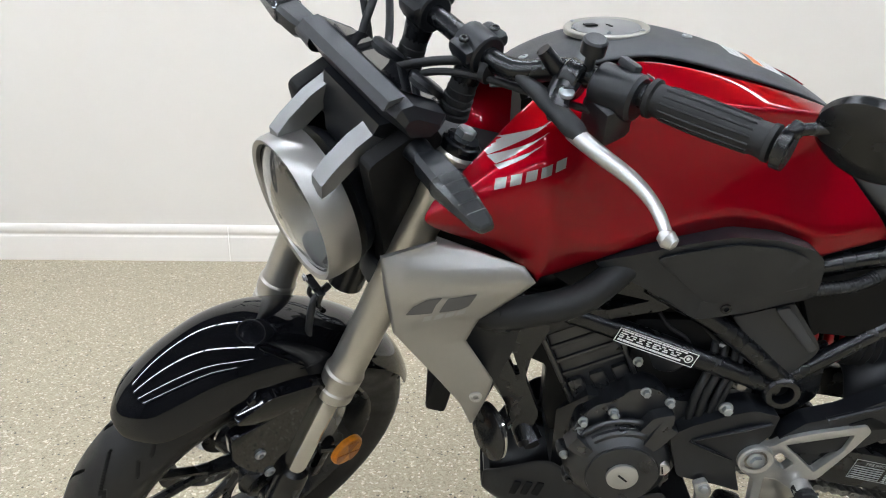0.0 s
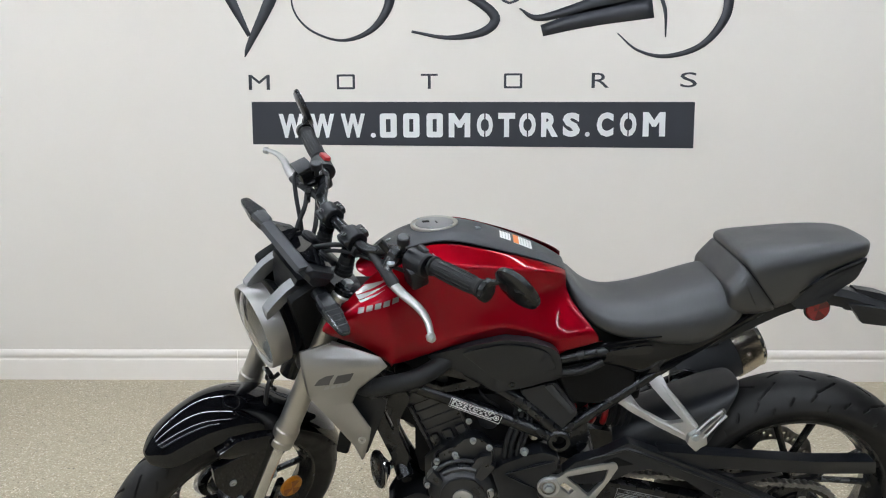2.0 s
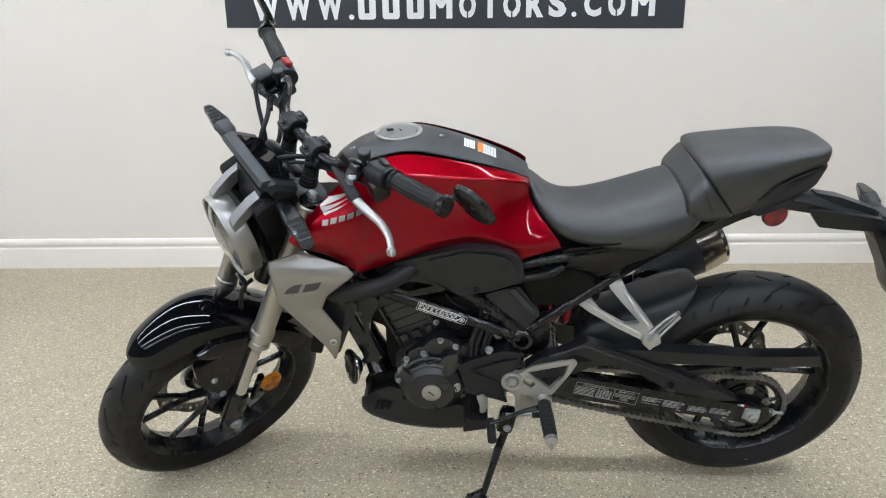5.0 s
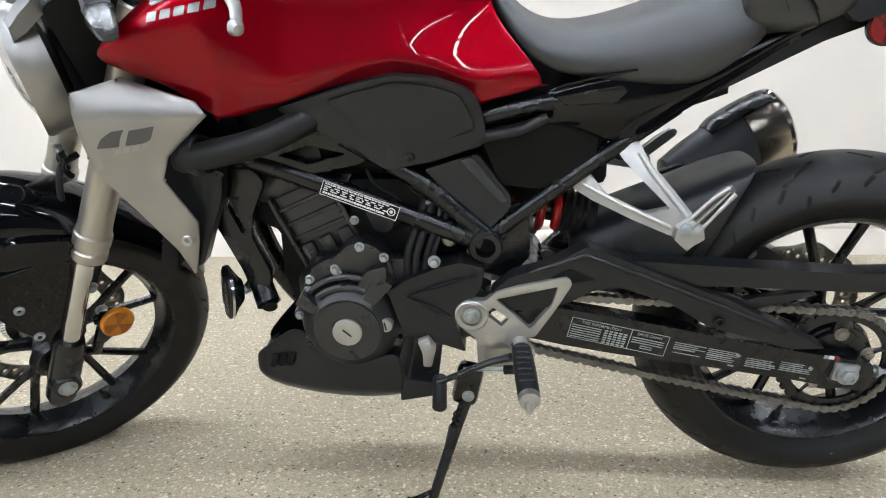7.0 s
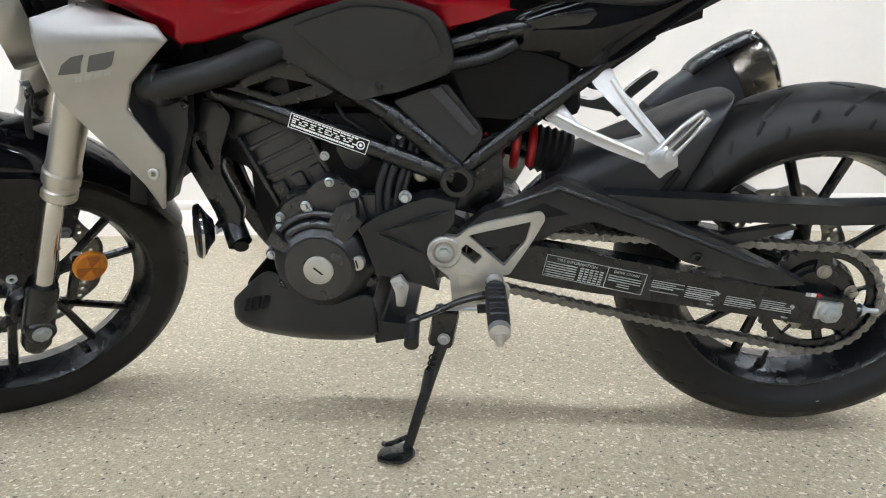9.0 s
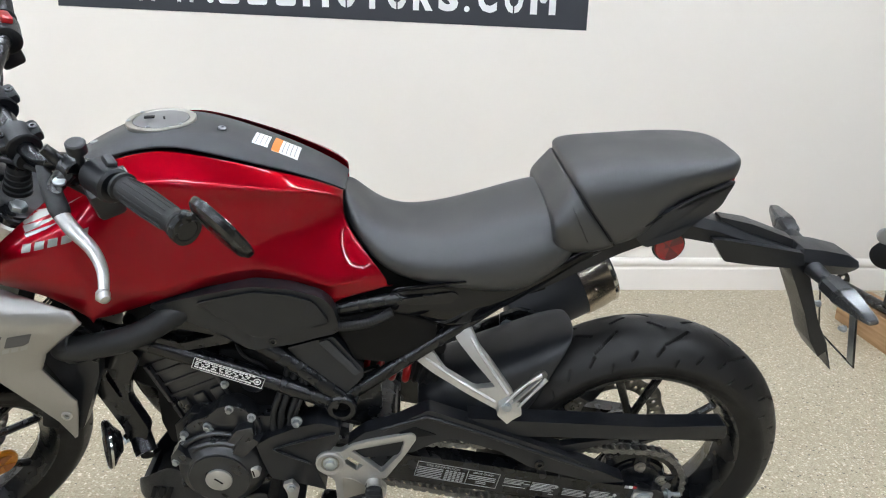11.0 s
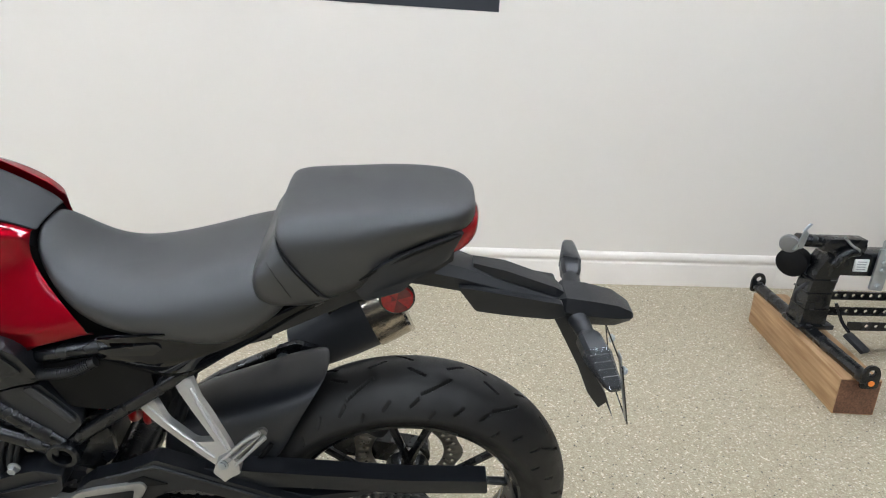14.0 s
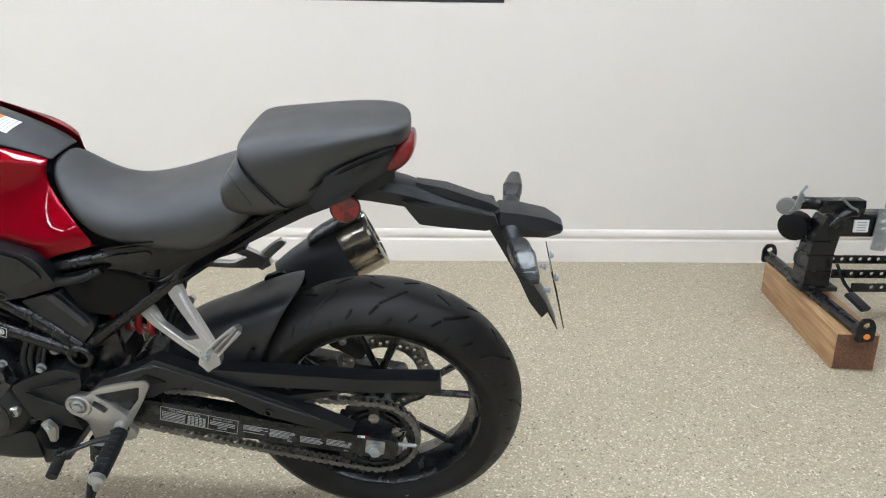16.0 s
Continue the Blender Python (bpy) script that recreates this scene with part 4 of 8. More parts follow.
def instruments():
    # a slim bar-shaped panel across the front, its glass tilted to the rider
    tilt = Matrix.Translation((-1.160, 0.012, 0.992)) @ Euler((0, radians(30), 0)).to_matrix().to_4x4()
    rows = [(-0.108, 0.50, 0.006), (-0.100, 0.72, 0.0), (-0.062, 0.86, 0.0), (0.066, 0.86, 0.0), (0.100, 0.72, 0.0), (0.108, 0.50, 0.006)]
    sect = ((-0.052, -0.004), (-0.050, 0.012), (-0.030, 0.022), (0.044, 0.018), (0.050, 0.008), (0.036, -0.014), (-0.020, -0.024))
    b = loft([[Vector((x * k, y, z * k - dz)) for x, z in sect] for y, k, dz in rows])
    meter = part("instrument_panel", b, PLASTIC, BIKE, "slim black instrument panel", smooth=22, xf=ST @ tilt)
    part("display", loft([[Vector((x, y, 0.0215 - 0.054 * (x + 0.030) + h)) for x in (-0.026, 0.040)] + [Vector((x, y, 0.0205 - 0.054 * (x + 0.030))) for x in (0.040, -0.026)] for y, h in ((-0.078, -0.0012), (0.078, -0.0012))]), GLOSS, meter, "dark glossy display", xf=ST @ tilt)
    part("front_strip", loft([[Vector((x, y, z)) for x, z in ((-0.0485, -0.002), (-0.0475, 0.010), (-0.030, 0.0195), (-0.032, 0.012), (-0.043, 0.004))] for y in (-0.090, 0.090)]), GREY_PLASTIC, meter, "charcoal front strip", smooth=20, xf=ST @ tilt)
    rows = [(0.980, 0.074, -1.195, -1.120), (0.950, 0.062, -1.203, -1.125), (0.915, 0.046, -1.208, -1.135), (0.880, 0.036, -1.200, -1.140)]
    b = loft([[Vector((x0, -w * 0.8, z)), Vector((x0, w * 0.8, z)), Vector((x1, w, z)), Vector((x1, -w, z))] for z, w, x0, x1 in rows])
    part("cowl", b, PLASTIC, meter, "faceted black cowl", smooth=20, xf=ST)
    for y in (-0.03, 0.05):
        part("dial_boss", lathe([(0, 0.024), (0.012, 0.024), (0.015, 0.020)], (0.058, y, 0.006), (0.2, 0, 1), 24), PLASTIC, meter, xf=ST @ tilt)
    return meter


meter = instruments()


def indicator(base, d, name, xf, long=0.145, wide=1.0):
    """A slim indicator: a rubber stalk, a tapered body and a lens along its face."""
    d = Vector(d).normalized()
    up = Vector((0, 0, 1))
    side = d.cross(up).normalized()
    nrm = side.cross(d)
    base = Vector(base)
    body = part(name, tube([base, base + d * 0.040], (0.019, 0.015), 14, 1, flat=0.8), PLASTIC, BIKE, "slim black indicator with a smoked lens", xf=xf)
    def sect(t, w, h, off=0.0):
        p = base + d * t
        return [p + side * (w * math.cos(a) + off) + nrm * h * math.sin(a) for a in (2 * math.pi * k / 12 for k in range(12))]
    e = 0.036 + long
    def boxy(t, w, h):
        p = base + d * t
        return [p + side * w * u + nrm * h * v for u, v in ((-1, -0.6), (-0.7, -1), (0.7, -1), (1, -0.6), (1, 0.6), (0.7, 1), (-0.7, 1), (-1, 0.6))]
    mid = 0.036 + long * 0.36
    part("shell", loft([boxy(0.034, 0.013, 0.011), boxy(0.044, 0.017 * wide, 0.014), boxy(mid, 0.0180 * wide, 0.0135), boxy(e - 0.010, 0.0105 * wide, 0.0045), boxy(e - 0.004, 0.006 * wide, 0.003)]), PLASTIC, body, smooth=25, xf=xf)
    part("lens", loft([boxy(mid - 0.004, 0.0188 * wide, 0.0095), boxy(mid, 0.0192 * wide, 0.0146), boxy(mid + 0.006, 0.0190 * wide, 0.0142), boxy(e - 0.010, 0.0118 * wide, 0.0062), boxy(e, 0.008 * wide, 0.004)]), SMOKE, body, "clear lens over silvery rows", smooth=25, xf=xf)
    b = bmesh.new()
    for k in range(4):
        f = (k + 0.5) / 4
        q = base + d * (mid + 0.006 + (e - 0.020 - mid) * f)
        r = (0.0182 - 0.007 * f) * wide
        h = 0.0128 - 0.0065 * f
        tube([q - side * r * 0.9 + nrm * h, q + side * r * 0.9 + nrm * h], 0.0008, 6, 1, b)
        tube([q - side * r * 0.9 - nrm * h, q + side * r * 0.9 - nrm * h], 0.0010, 6, 1, b)
    part("reflector_rows", b, CHAIN, body, "silvery reflector rows", xf=xf)
    return body


indicator((-1.160, -0.070, 0.950), (-0.10, -1, 0.06), "front_indicator", ST, 0.125, 1.0)
indicator((-1.165, 0.118, 0.975), (-0.02, 1, -0.02), "front_indicator", ST, 0.125, 1.0)

# ---- handlebar ----
BAR = [(-0.958, -0.365, 1.054), (-0.975, -0.28, 1.052), (-0.993, -0.205, 1.050), (-1.020, -0.150, 1.048), (-1.050, -0.105, 1.030), (-1.058, -0.050, 1.028)]
bar = part("handlebar", tube([(x, y, z + 0.022 * min(1.0, max(0.0, (-0.205 - y) / 0.16))) for x, y, z in BAR] + [(-1.058, 0.0, 1.028)] + both(BAR)[::-1], 0.0128, 16, 5), SATIN, BIKE, "black tapered handlebar", xf=ST)


def bar_side(s):
    def P(x, y, z):
        return Vector((x, s * y, z))
    # clamp and its riser with a ribbed rubber foot
    b = lathe([(-0.020, 0.022), (-0.018, 0.0245), (0.018, 0.0245), (0.020, 0.022)], P(-1.058, 0.050, 1.028), (0, 1, 0), 20)
    box(P(-1.058, 0.050, 1.036), (0.062, 0.036, 0.018), 0.006, (0, -8, 0), b)
    clamp = part("clamp", b, PLASTIC, bar, "black handlebar clamp", xf=ST)
    top = P(-1.064, 0.050, 1.010)
    foot = P(-1.084, 0.050, 0.945)
    part("riser", tube([top, top.lerp(foot, 0.5)], (0.019, 0.015), 16, 1), SATIN, clamp, xf=ST)
    prof = []
    for k in range(5):
        prof += [(k * 0.010, 0.0205 - 0.001 * k), (k * 0.010 + 0.006, 0.0205 - 0.001 * k), (k * 0.010 + 0.007, 0.0165), (k * 0.010 + 0.0095, 0.0165)]
    part("ribbed_boot", lathe(prof, foot, (top - foot).normalized(), 20), GRIP, clamp, "ribbed black rubber boot", xf=ST)
    for dx in (-0.022, 0.022):
        part("clamp_bolt", cap_bolt(P(-1.058 + dx, 0.050, 1.046), (0, 0, 1), 0.006, 0.004), SATIN, clamp, xf=ST)
    lift = 0.022 if s < 0 else 0.0
    a = P(-0.985, 0.235, 1.051 + lift * 0.2)
    d = (P(BAR[0][0], 0.365, BAR[0][2] + lift) - a).normalized()
    grip = part("grip", lathe([(0, 0.0165), (0.003, 0.0205), (0.008, 0.0205), (0.010, 0.0172), (0.055, 0.0182), (0.110, 0.0168), (0.124, 0.0172), (0.126, 0.0188), (0.131, 0.0188), (0.133, 0.0150)], a, d, 28), GRIP, bar, "black rubber grip", xf=ST)
    b = bmesh.new()
    for k in range(14):
        ang = 2 * math.pi * k / 14
        q = d.to_track_quat("Z", "Y").to_matrix()
        r = q @ Vector((math.cos(ang), math.sin(ang), 0))
        tube([a + d * 0.020 + r * 0.0172, a + d * 0.055 + r * 0.0183, a + d * 0.112 + r * 0.0170], 0.0013, 5, 2, b)
    part("grip_ribs", b, GRIP, grip, xf=ST)
    part("bar_end", lathe([(0, 0.0160), (0.010, 0.0165), (0.013, 0.0135)], a + d * 0.134, d, 20), SATIN, bar, xf=ST)
    # bar-end mirror: a collar, a short arm and a round mirror
    e = a + d * 0.141
    collar = part("mirror", ring([(-0.005, 0.0155), (-0.005, 0.0215), (0.005, 0.0215), (0.005, 0.0155)], e, d, 20), SATIN, bar, "round black bar-end mirror", xf=ST)
    m = P(-0.932, 0.425, 1.090 + lift)
    j = e + Vector((0.003, 0, 0.020))
    part("knuckle", box(j, (0.014, 0.014, 0.016), 0.004, (0, 30, 0)), SATIN, collar, xf=ST)
    part("arm", tube([j, j.lerp(m, 0.5) + Vector((0.004, 0, 0.006)), m], (0.006, 0.0055, 0.005), 10, 3), SATIN, collar, xf=ST)
    # both glasses face up and back past the rider
    turned = (Matrix.Rotation(LEAN_BIKE, 3, "X") @ ST.to_3x3()).inverted()
    ax = (turned @ Vector((0.62, 0.42, 0.60) if s < 0 else (0.88, 0.25, 0.40))).normalized()
    part("mirror_shell", lathe([(-0.010, 0.020), (-0.009, 0.040), (-0.004, 0.048), (0.003, 0.0495), (0.006, 0.048)], m, ax, 44), SATIN, collar, xf=ST)
    part("mirror_glass", lathe([(0.0052, 0.0455), (0.0066, 0.045)], m, ax, 40), CHROME, collar, xf=ST)
    # switch block
    c = P(-0.995, 0.205, 1.046)
    b = lathe([(-0.026, 0.020), (-0.022, 0.0255), (0.022, 0.0255), (0.026, 0.022)], c, d, 24)
    box(c + Vector((-0.006, 0, -0.028)), (0.040, 0.044, 0.050), 0.008, (0, -10, s * 6), b)
    sw = part("switch_block", b, PLASTIC, bar, "black switch housing", xf=ST)
    if s < 0:
        part("dip_switch", box(c + Vector((0.012, 0.004, 0.026)), (0.014, 0.024, 0.010), 0.003, (0, 20, 0)), GREY_PLASTIC, sw, xf=ST)
        part("turn_switch", box(c + Vector((0.024, -0.002, 0.006)), (0.010, 0.016, 0.012), 0.003), GREY_PLASTIC, sw, xf=ST)
        part("horn_button", lathe([(0, 0.008), (0.006, 0.008), (0.008, 0.006)], c + Vector((0.016, 0.004, -0.022)), (1, -0.2, 0), 16), SATIN, sw, xf=ST)
        for dz, w in ((0.020, 0.010), (0.001, 0.006), (-0.012, 0.009)):
            part("switch_mark", box(c + Vector((0.0245, -0.016, dz)), (0.001, w, 0.0025), 0), GREYPRINT, sw, xf=ST)
    else:
        part("stop_switch", box(c + Vector((0.010, 0.004, 0.026)), (0.018, 0.030, 0.012), 0.004, (0, 20, 0)), SPRING, sw, "red stop switch", xf=ST)
    # lever holder, lever and its cable or hose
    h = P(-1.022, 0.165, 1.046)
    b = lathe([(-0.011, 0.0185), (-0.009, 0.0205), (0.009, 0.0205), (0.011, 0.0185)], h, (0.25, s, 0), 20)
    tube([h + Vector((-0.010, 0, 0)), P(-1.052, 0.175, 1.036), P(-1.062, 0.190, 1.030)], (0.017, 0.014, 0.012), 12, 3, b, flat=0.7)
    hold = part("lever_holder", b, SATIN, bar, xf=ST)
    part("pivot_bolt", lathe([(0, 0.0085), (0.004, 0.0085), (0.005, 0.007)], P(-1.046, 0.180, 1.045), (0, 0, 1), 18), ZINC, hold, xf=ST)
    part("lever_boot", tube([P(-1.052, 0.118, 1.030), P(-1.056, 0.160, 1.032), P(-1.062, 0.212, 1.030), P(-1.064, 0.226, 1.028)], (0.008, 0.012, 0.0135, 0.010), 14, 4, flat=0.75), GRIP, hold, "black rubber lever boot", xf=ST)
    g, far = (0.0, 0.0) if s < 0 else (0.055, 0.020)
    lv = part("lever", tube([P(-1.064, 0.215, 1.028), P(-1.060 + far * 0.3, 0.252 + g * 0.3, 1.024), P(-1.052 + far * 0.6, 0.292 + g * 0.6, 1.018), P(-1.054 + far * 0.8, 0.325 + g * 0.85, 1.012), P(-1.064 + far, 0.352 + g, 1.005)], (0.0110, 0.0105, 0.0090, 0.0076, 0.0066), 14, 5, flat=0.8), CAST, hold, "bright alloy hand lever", xf=ST)
    part("lever_ball", lathe([(-0.010, 0.002), (-0.008, 0.0065), (0, 0.0098), (0.008, 0.0065), (0.010, 0.002)], P(-1.068 + far, 0.358 + g, 1.003), (0, 1, 0), 18), CAST, lv, xf=ST)
    if s < 0:
        part("perch", tube([P(-1.030, 0.150, 1.050), P(-1.045, 0.135, 1.072)], (0.010, 0.008), 12, 1), SATIN, hold, xf=ST)
        part("adjuster", lathe([(0, 0.006), (0.018, 0.006), (0.020, 0.0135), (0.034, 0.0135), (0.036, 0.011)], P(-1.012, 0.172, 1.060), (0, 0.0, 1), 16), PLASTIC, hold, xf=ST)
        part("clutch_cable", tube([P(-1.052, 0.118, 1.030), P(-1.070, 0.060, 1.020), P(-1.100, 0.010, 1.000), P(-1.130, -0.040, 0.960), P(-1.120, -0.060, 0.880)], 0.0055, 10, 6), GRIP, bar, "black control cable", xf=ST)
        part("switch_lead", tube([c + Vector((-0.02, 0, -0.02)), P(-1.040, 0.130, 1.012), P(-1.080, 0.060, 1.008), P(-1.110, 0.010, 0.985), P(-1.130, -0.020, 0.930)], 0.0045, 8, 6), GRIP, bar, xf=ST)
        part("cable_tie", lathe([(0, 0.013), (0.008, 0.013)], P(-1.066, 0.075, 1.016), (0.2, s, 0.1), 14), GRIP, bar, xf=ST)
    else:
        res = part("brake_reservoir", box(P(-1.050, 0.185, 1.060), (0.033, 0.042, 0.036), 0.005, (0, -12, 0)), SATIN, hold, "black brake fluid reservoir", xf=ST)
        part("reservoir_lid", box(P(-1.056, 0.185, 1.081), (0.039, 0.048, 0.008), 0.002, (0, -12, 0)), PLASTIC, res, xf=ST)
        part("adjuster", lathe([(0, 0.006), (0.016, 0.006), (0.018, 0.0135), (0.032, 0.0135), (0.034, 0.011)], P(-1.032, 0.160, 1.062), (0, 0.0, 1), 16), PLASTIC, hold, xf=ST)
        part("brake_hose", tube([P(-1.058, 0.160, 1.036), P(-1.085, 0.120, 1.020), P(-1.120, 0.095, 0.985), P(-1.150, 0.080, 0.900), P(-1.170, 0.060, 0.790), P(-1.200, 0.02, 0.700)], 0.0055, 10, 6), GRIP, bar, "black brake hose", xf=ST)
        part("throttle_cable", tube([c + Vector((-0.02, 0, -0.03)), P(-1.030, 0.170, 0.985), P(-1.065, 0.115, 0.960), P(-1.095, 0.080, 0.935), P(-1.110, 0.040, 0.860)], 0.0055, 10, 6), GRIP, bar, xf=ST)
        part("throttle_cable", tube([c + Vector((-0.03, -0.01, -0.01)), P(-1.075, 0.180, 1.070), P(-1.092, 0.150, 1.040), P(-1.105, 0.105, 0.985), P(-1.120, 0.060, 0.900)], 0.0050, 10, 6), GRIP, bar, xf=ST)
        part("hose_fitting", lathe([(0, 0.009), (0.012, 0.009), (0.014, 0.006), (0.030, 0.006)], P(-1.060, 0.150, 1.036), (-0.5, -0.8, -0.4), 14), SATIN, hold, xf=ST)


bar_side(-1)
bar_side(1)
part("ignition_lock", lathe([(0, 0.026), (0.030, 0.026), (0.034, 0.022), (0.036, 0.010)], on_axis(1.0, 0.045), SAX, 24), CAPGREY, BIKE, "grey ignition lock", xf=ST)
part("clamp_screw", cap_bolt((-1.115, -0.132, 0.940), (0.1, -1, 0), 0.008, 0.006), ZINC, left_leg, xf=ST)
part("brake_pipe", tube([on_axis(0.72, 0.05, -0.02), on_axis(0.70, 0.075, -0.03), on_axis(0.64, 0.070, -0.045), on_axis(0.60, 0.060, -0.07), on_axis(0.45, 0.02, -0.075)], 0.0055, 10, 6), GRIP, BIKE, "black brake pipe", xf=ST)
clip_at = on_axis(0.71, 0.070, -0.02)
clip = part("pipe_bracket", box(clip_at + Vector((0, 0, 0.014)), (0.012, 0.042, 0.006), 0.002), SATIN, BIKE, "small black pipe clip under the headlight", xf=ST)
for dy in (-0.017, 0.006):
    part("clip_leg", tube([clip_at + Vector((0, dy, 0.012)), clip_at + Vector((-0.006, dy * 1.1, -0.004)), clip_at + Vector((0.002, dy * 1.05, -0.024))], (0.0045, 0.0038, 0.0050), 8, 4), SATIN, clip, xf=ST)
part("clip_bolt", hex_bolt(clip_at + Vector((-0.004, 0.018, 0.016)), (-1, 0, 0), 0.005, 0.004), ZINC, clip, xf=ST)

# ---- tank ----
def evaluated_ray(ob, x, z, side=-1):
    dg = bpy.context.evaluated_depsgraph_get()
    ok, loc, nrm, _ = ob.evaluated_get(dg).ray_cast(Vector((x, side * 0.6, z)), Vector((0, -side, 0)))
    return loc if ok else None


def decal(name, poly, mat, ob, parent, lift=0.0008, side=-1, label=""):
    """A thin print laid on the side of a panel."""
    b = bmesh.new()
    b.faces.new([b.verts.new((x, 0, z)) for x, z in poly])
    bmesh.ops.triangulate(b, faces=b.faces)
    for _ in range(3):
        bmesh.ops.subdivide_edges(b, edges=b.edges, cuts=1, use_grid_fill=True)
    for v in list(b.verts):
        hit = evaluated_ray(ob, v.co.x, v.co.z, side)
        if hit is None:
            b.verts.remove(v)
        else:
            v.co.y = hit.y + side * lift
    return part(name, b, mat, parent, label)


TOP_EDGE = [(-1.067, 0.203, 0.852), (-1.030, 0.188, 0.886), (-0.995, 0.160, 0.916), (-0.955, 0.124, 0.950), (-0.900, 0.100, 0.975), (-0.850, 0.098, 0.987), (-0.810, 0.097, 0.990), (-0.700, 0.090, 0.965), (-0.630, 0.078, 0.944), (-0.575, 0.066, 0.924), (-0.560, 0.058, 0.912)]
CREASE = [(-1.073, 0.208, 0.842), (-1.030, 0.211, 0.868), (-0.990, 0.200, 0.898), (-0.945, 0.174, 0.926), (-0.895, 0.150, 0.934), (-0.825, 0.142, 0.950), (-0.780, 0.140, 0.945), (-0.690, 0.132, 0.940), (-0.615, 0.114, 0.930), (-0.572, 0.088, 0.916), (-0.558, 0.078, 0.904)]
MID = [(-1.077, 0.212, 0.834), (-1.035, 0.224, 0.850), (-0.992, 0.227, 0.870), (-0.940, 0.212, 0.887), (-0.890, 0.166, 0.890), (-0.840, 0.138, 0.895), (-0.790, 0.128, 0.888), (-0.690, 0.118, 0.890), (-0.615, 0.097, 0.888), (-0.590, 0.086, 0.878), (-0.562, 0.080, 0.866)]
LOW = [(-1.075, 0.209, 0.826), (-1.036, 0.212, 0.824), (-0.985, 0.210, 0.828), (-0.925, 0.198, 0.812), (-0.886, 0.174, 0.786), (-0.848, 0.160, 0.780), (-0.785, 0.150, 0.800), (-0.695, 0.140, 0.811), (-0.630, 0.139, 0.800), (-0.585, 0.137, 0.772), (-0.492, 0.121, 0.792)]
BOTTOM = [(-1.070, 0.200, 0.818), (-1.036, 0.193, 0.800), (-0.990, 0.186, 0.783), (-0.938, 0.180, 0.734), (-0.905, 0.164, 0.738), (-0.855, 0.150, 0.751), (-0.775, 0.141, 0.776), (-0.700, 0.131, 0.786), (-0.628, 0.129, 0.774), (-0.575, 0.127, 0.741), (-0.478, 0.114, 0.766)]


def tank():
    body = part("fuel_tank", loft([[Vector((x, s * w, z)) for s, w, z in ((-1, w0, z0), (-1, w0 * 0.8, z1), (1, w0 * 0.8, z1), (1, w0, z0))] for x, w0, z0, z1 in ((-0.96, 0.09, 0.73, 0.93), (-0.88, 0.12, 0.69, 0.965), (-0.70, 0.105, 0.76, 0.95), (-0.58, 0.085, 0.76, 0.90), (-0.54, 0.06, 0.80, 0.86))]), DARK, BIKE, "dark inner fuel tank")
    panels = []
    for s in (-1, 1):
        def side(p):
            return -p[1] if s < 0 else p[1] * (1 - 0.22 * min(1.0, max(0.0, (p[0] + 0.78) / 0.2)))
        rows = [[Vector((p[0], side(p), p[2] + (0.010 * min(1.0, max(0.0, (p[0] + 0.92) / 0.1)) if s > 0 and i < 2 else 0))) for i, p in enumerate(col)] for col in zip(TOP_EDGE, CREASE, MID, LOW, BOTTOM)]
        # folds along the shoulder and where the front lobe turns in to the knee
        b = sheet(rows, crease=((1, 0.82), (3, 0.7)), folds=((3, 1, 4, 0.75), (5, 1, 3, 0.45), (7, 3, 4, 0.5)), sharp=((9, 4), (10, 4), (10, 0), (3, 4)))
        panels.append(part("tank_panel", b, RED, BIKE, "glossy candy-red tank panel", sub=3, solid=0.003))
    cover = [(-1.000, 0.040, 0.938, 0.944), (-0.985, 0.066, 0.947, 0.956), (-0.958, 0.112, 0.955, 0.970), (-0.905, 0.098, 0.977, 0.996), (-0.850, 0.0955, 0.990, 1.0065), (-0.810, 0.0945, 0.993, 1.007), (-0.765, 0.093, 0.984, 1.001), (-0.700, 0.0875, 0.967, 0.984), (-0.630, 0.0755, 0.946, 0.958), (-0.580, 0.064, 0.925, 0.931), (-0.556, 0.054, 0.910, 0.912)]
    rows = [[Vector((x, u * w * (1 if u < 0 else 1 - 0.28 * min(1.0, max(0.0, (x + 0.86) / 0.2))), z0 + (z1 - z0) * (1 - abs(u) ** 3.6))) for u in (-1, -0.97, -0.7, -0.35, 0, 0.35, 0.7, 0.97, 1)] for x, w, z0, z1 in cover]
    top = part("tank_cover", sheet(rows, crease=((1, 0.4), (7, 0.4))), GREY_PLASTIC, BIKE, "charcoal plastic tank cover", sub=2, solid=0.004)
    c = Vector((-0.851, -0.004, 1.0050))
    ax = Vector((-0.03, -0.05, 1)).normalized()
    filler = part("filler_ring", ring([(-0.004, 0.044), (-0.004, 0.054), (0.0010, 0.054), (0.0020, 0.0530), (0.0020, 0.0455), (0.0012, 0.044)], c, ax, 48), FORK, top, "silver filler ring")
    part("filler_cap", lathe([(-0.004, 0.0430), (0.0015, 0.0430), (0.0022, 0.0415)], c, ax, 48), CAPGREY, top, "grey filler cap")
    part("keyhole", box(c + Vector((0.004, 0.002, 0.0028)), (0.003, 0.014, 0.001), 0, (0, 0, 20)), DARK, top)
    part("lock_flap", box(c + Vector((-0.020, 0.004, 0.0030)), (0.016, 0.012, 0.002), 0.0008, (0, 0, 15)), DARK, top)
    for k in range(6):
        a = k * math.pi / 3 + 0.4
        part("filler_bolt", cap_bolt(c + Vector((0.0487 * math.cos(a), 0.0487 * math.sin(a), 0.0026)), ax, 0.0030, 0.0016), ZINC, top)
    part("cover_bolt", cap_bolt((-0.753, -0.020, 0.9975), (0.15, 0, 1), 0.0065, 0.003), ZINC, top)
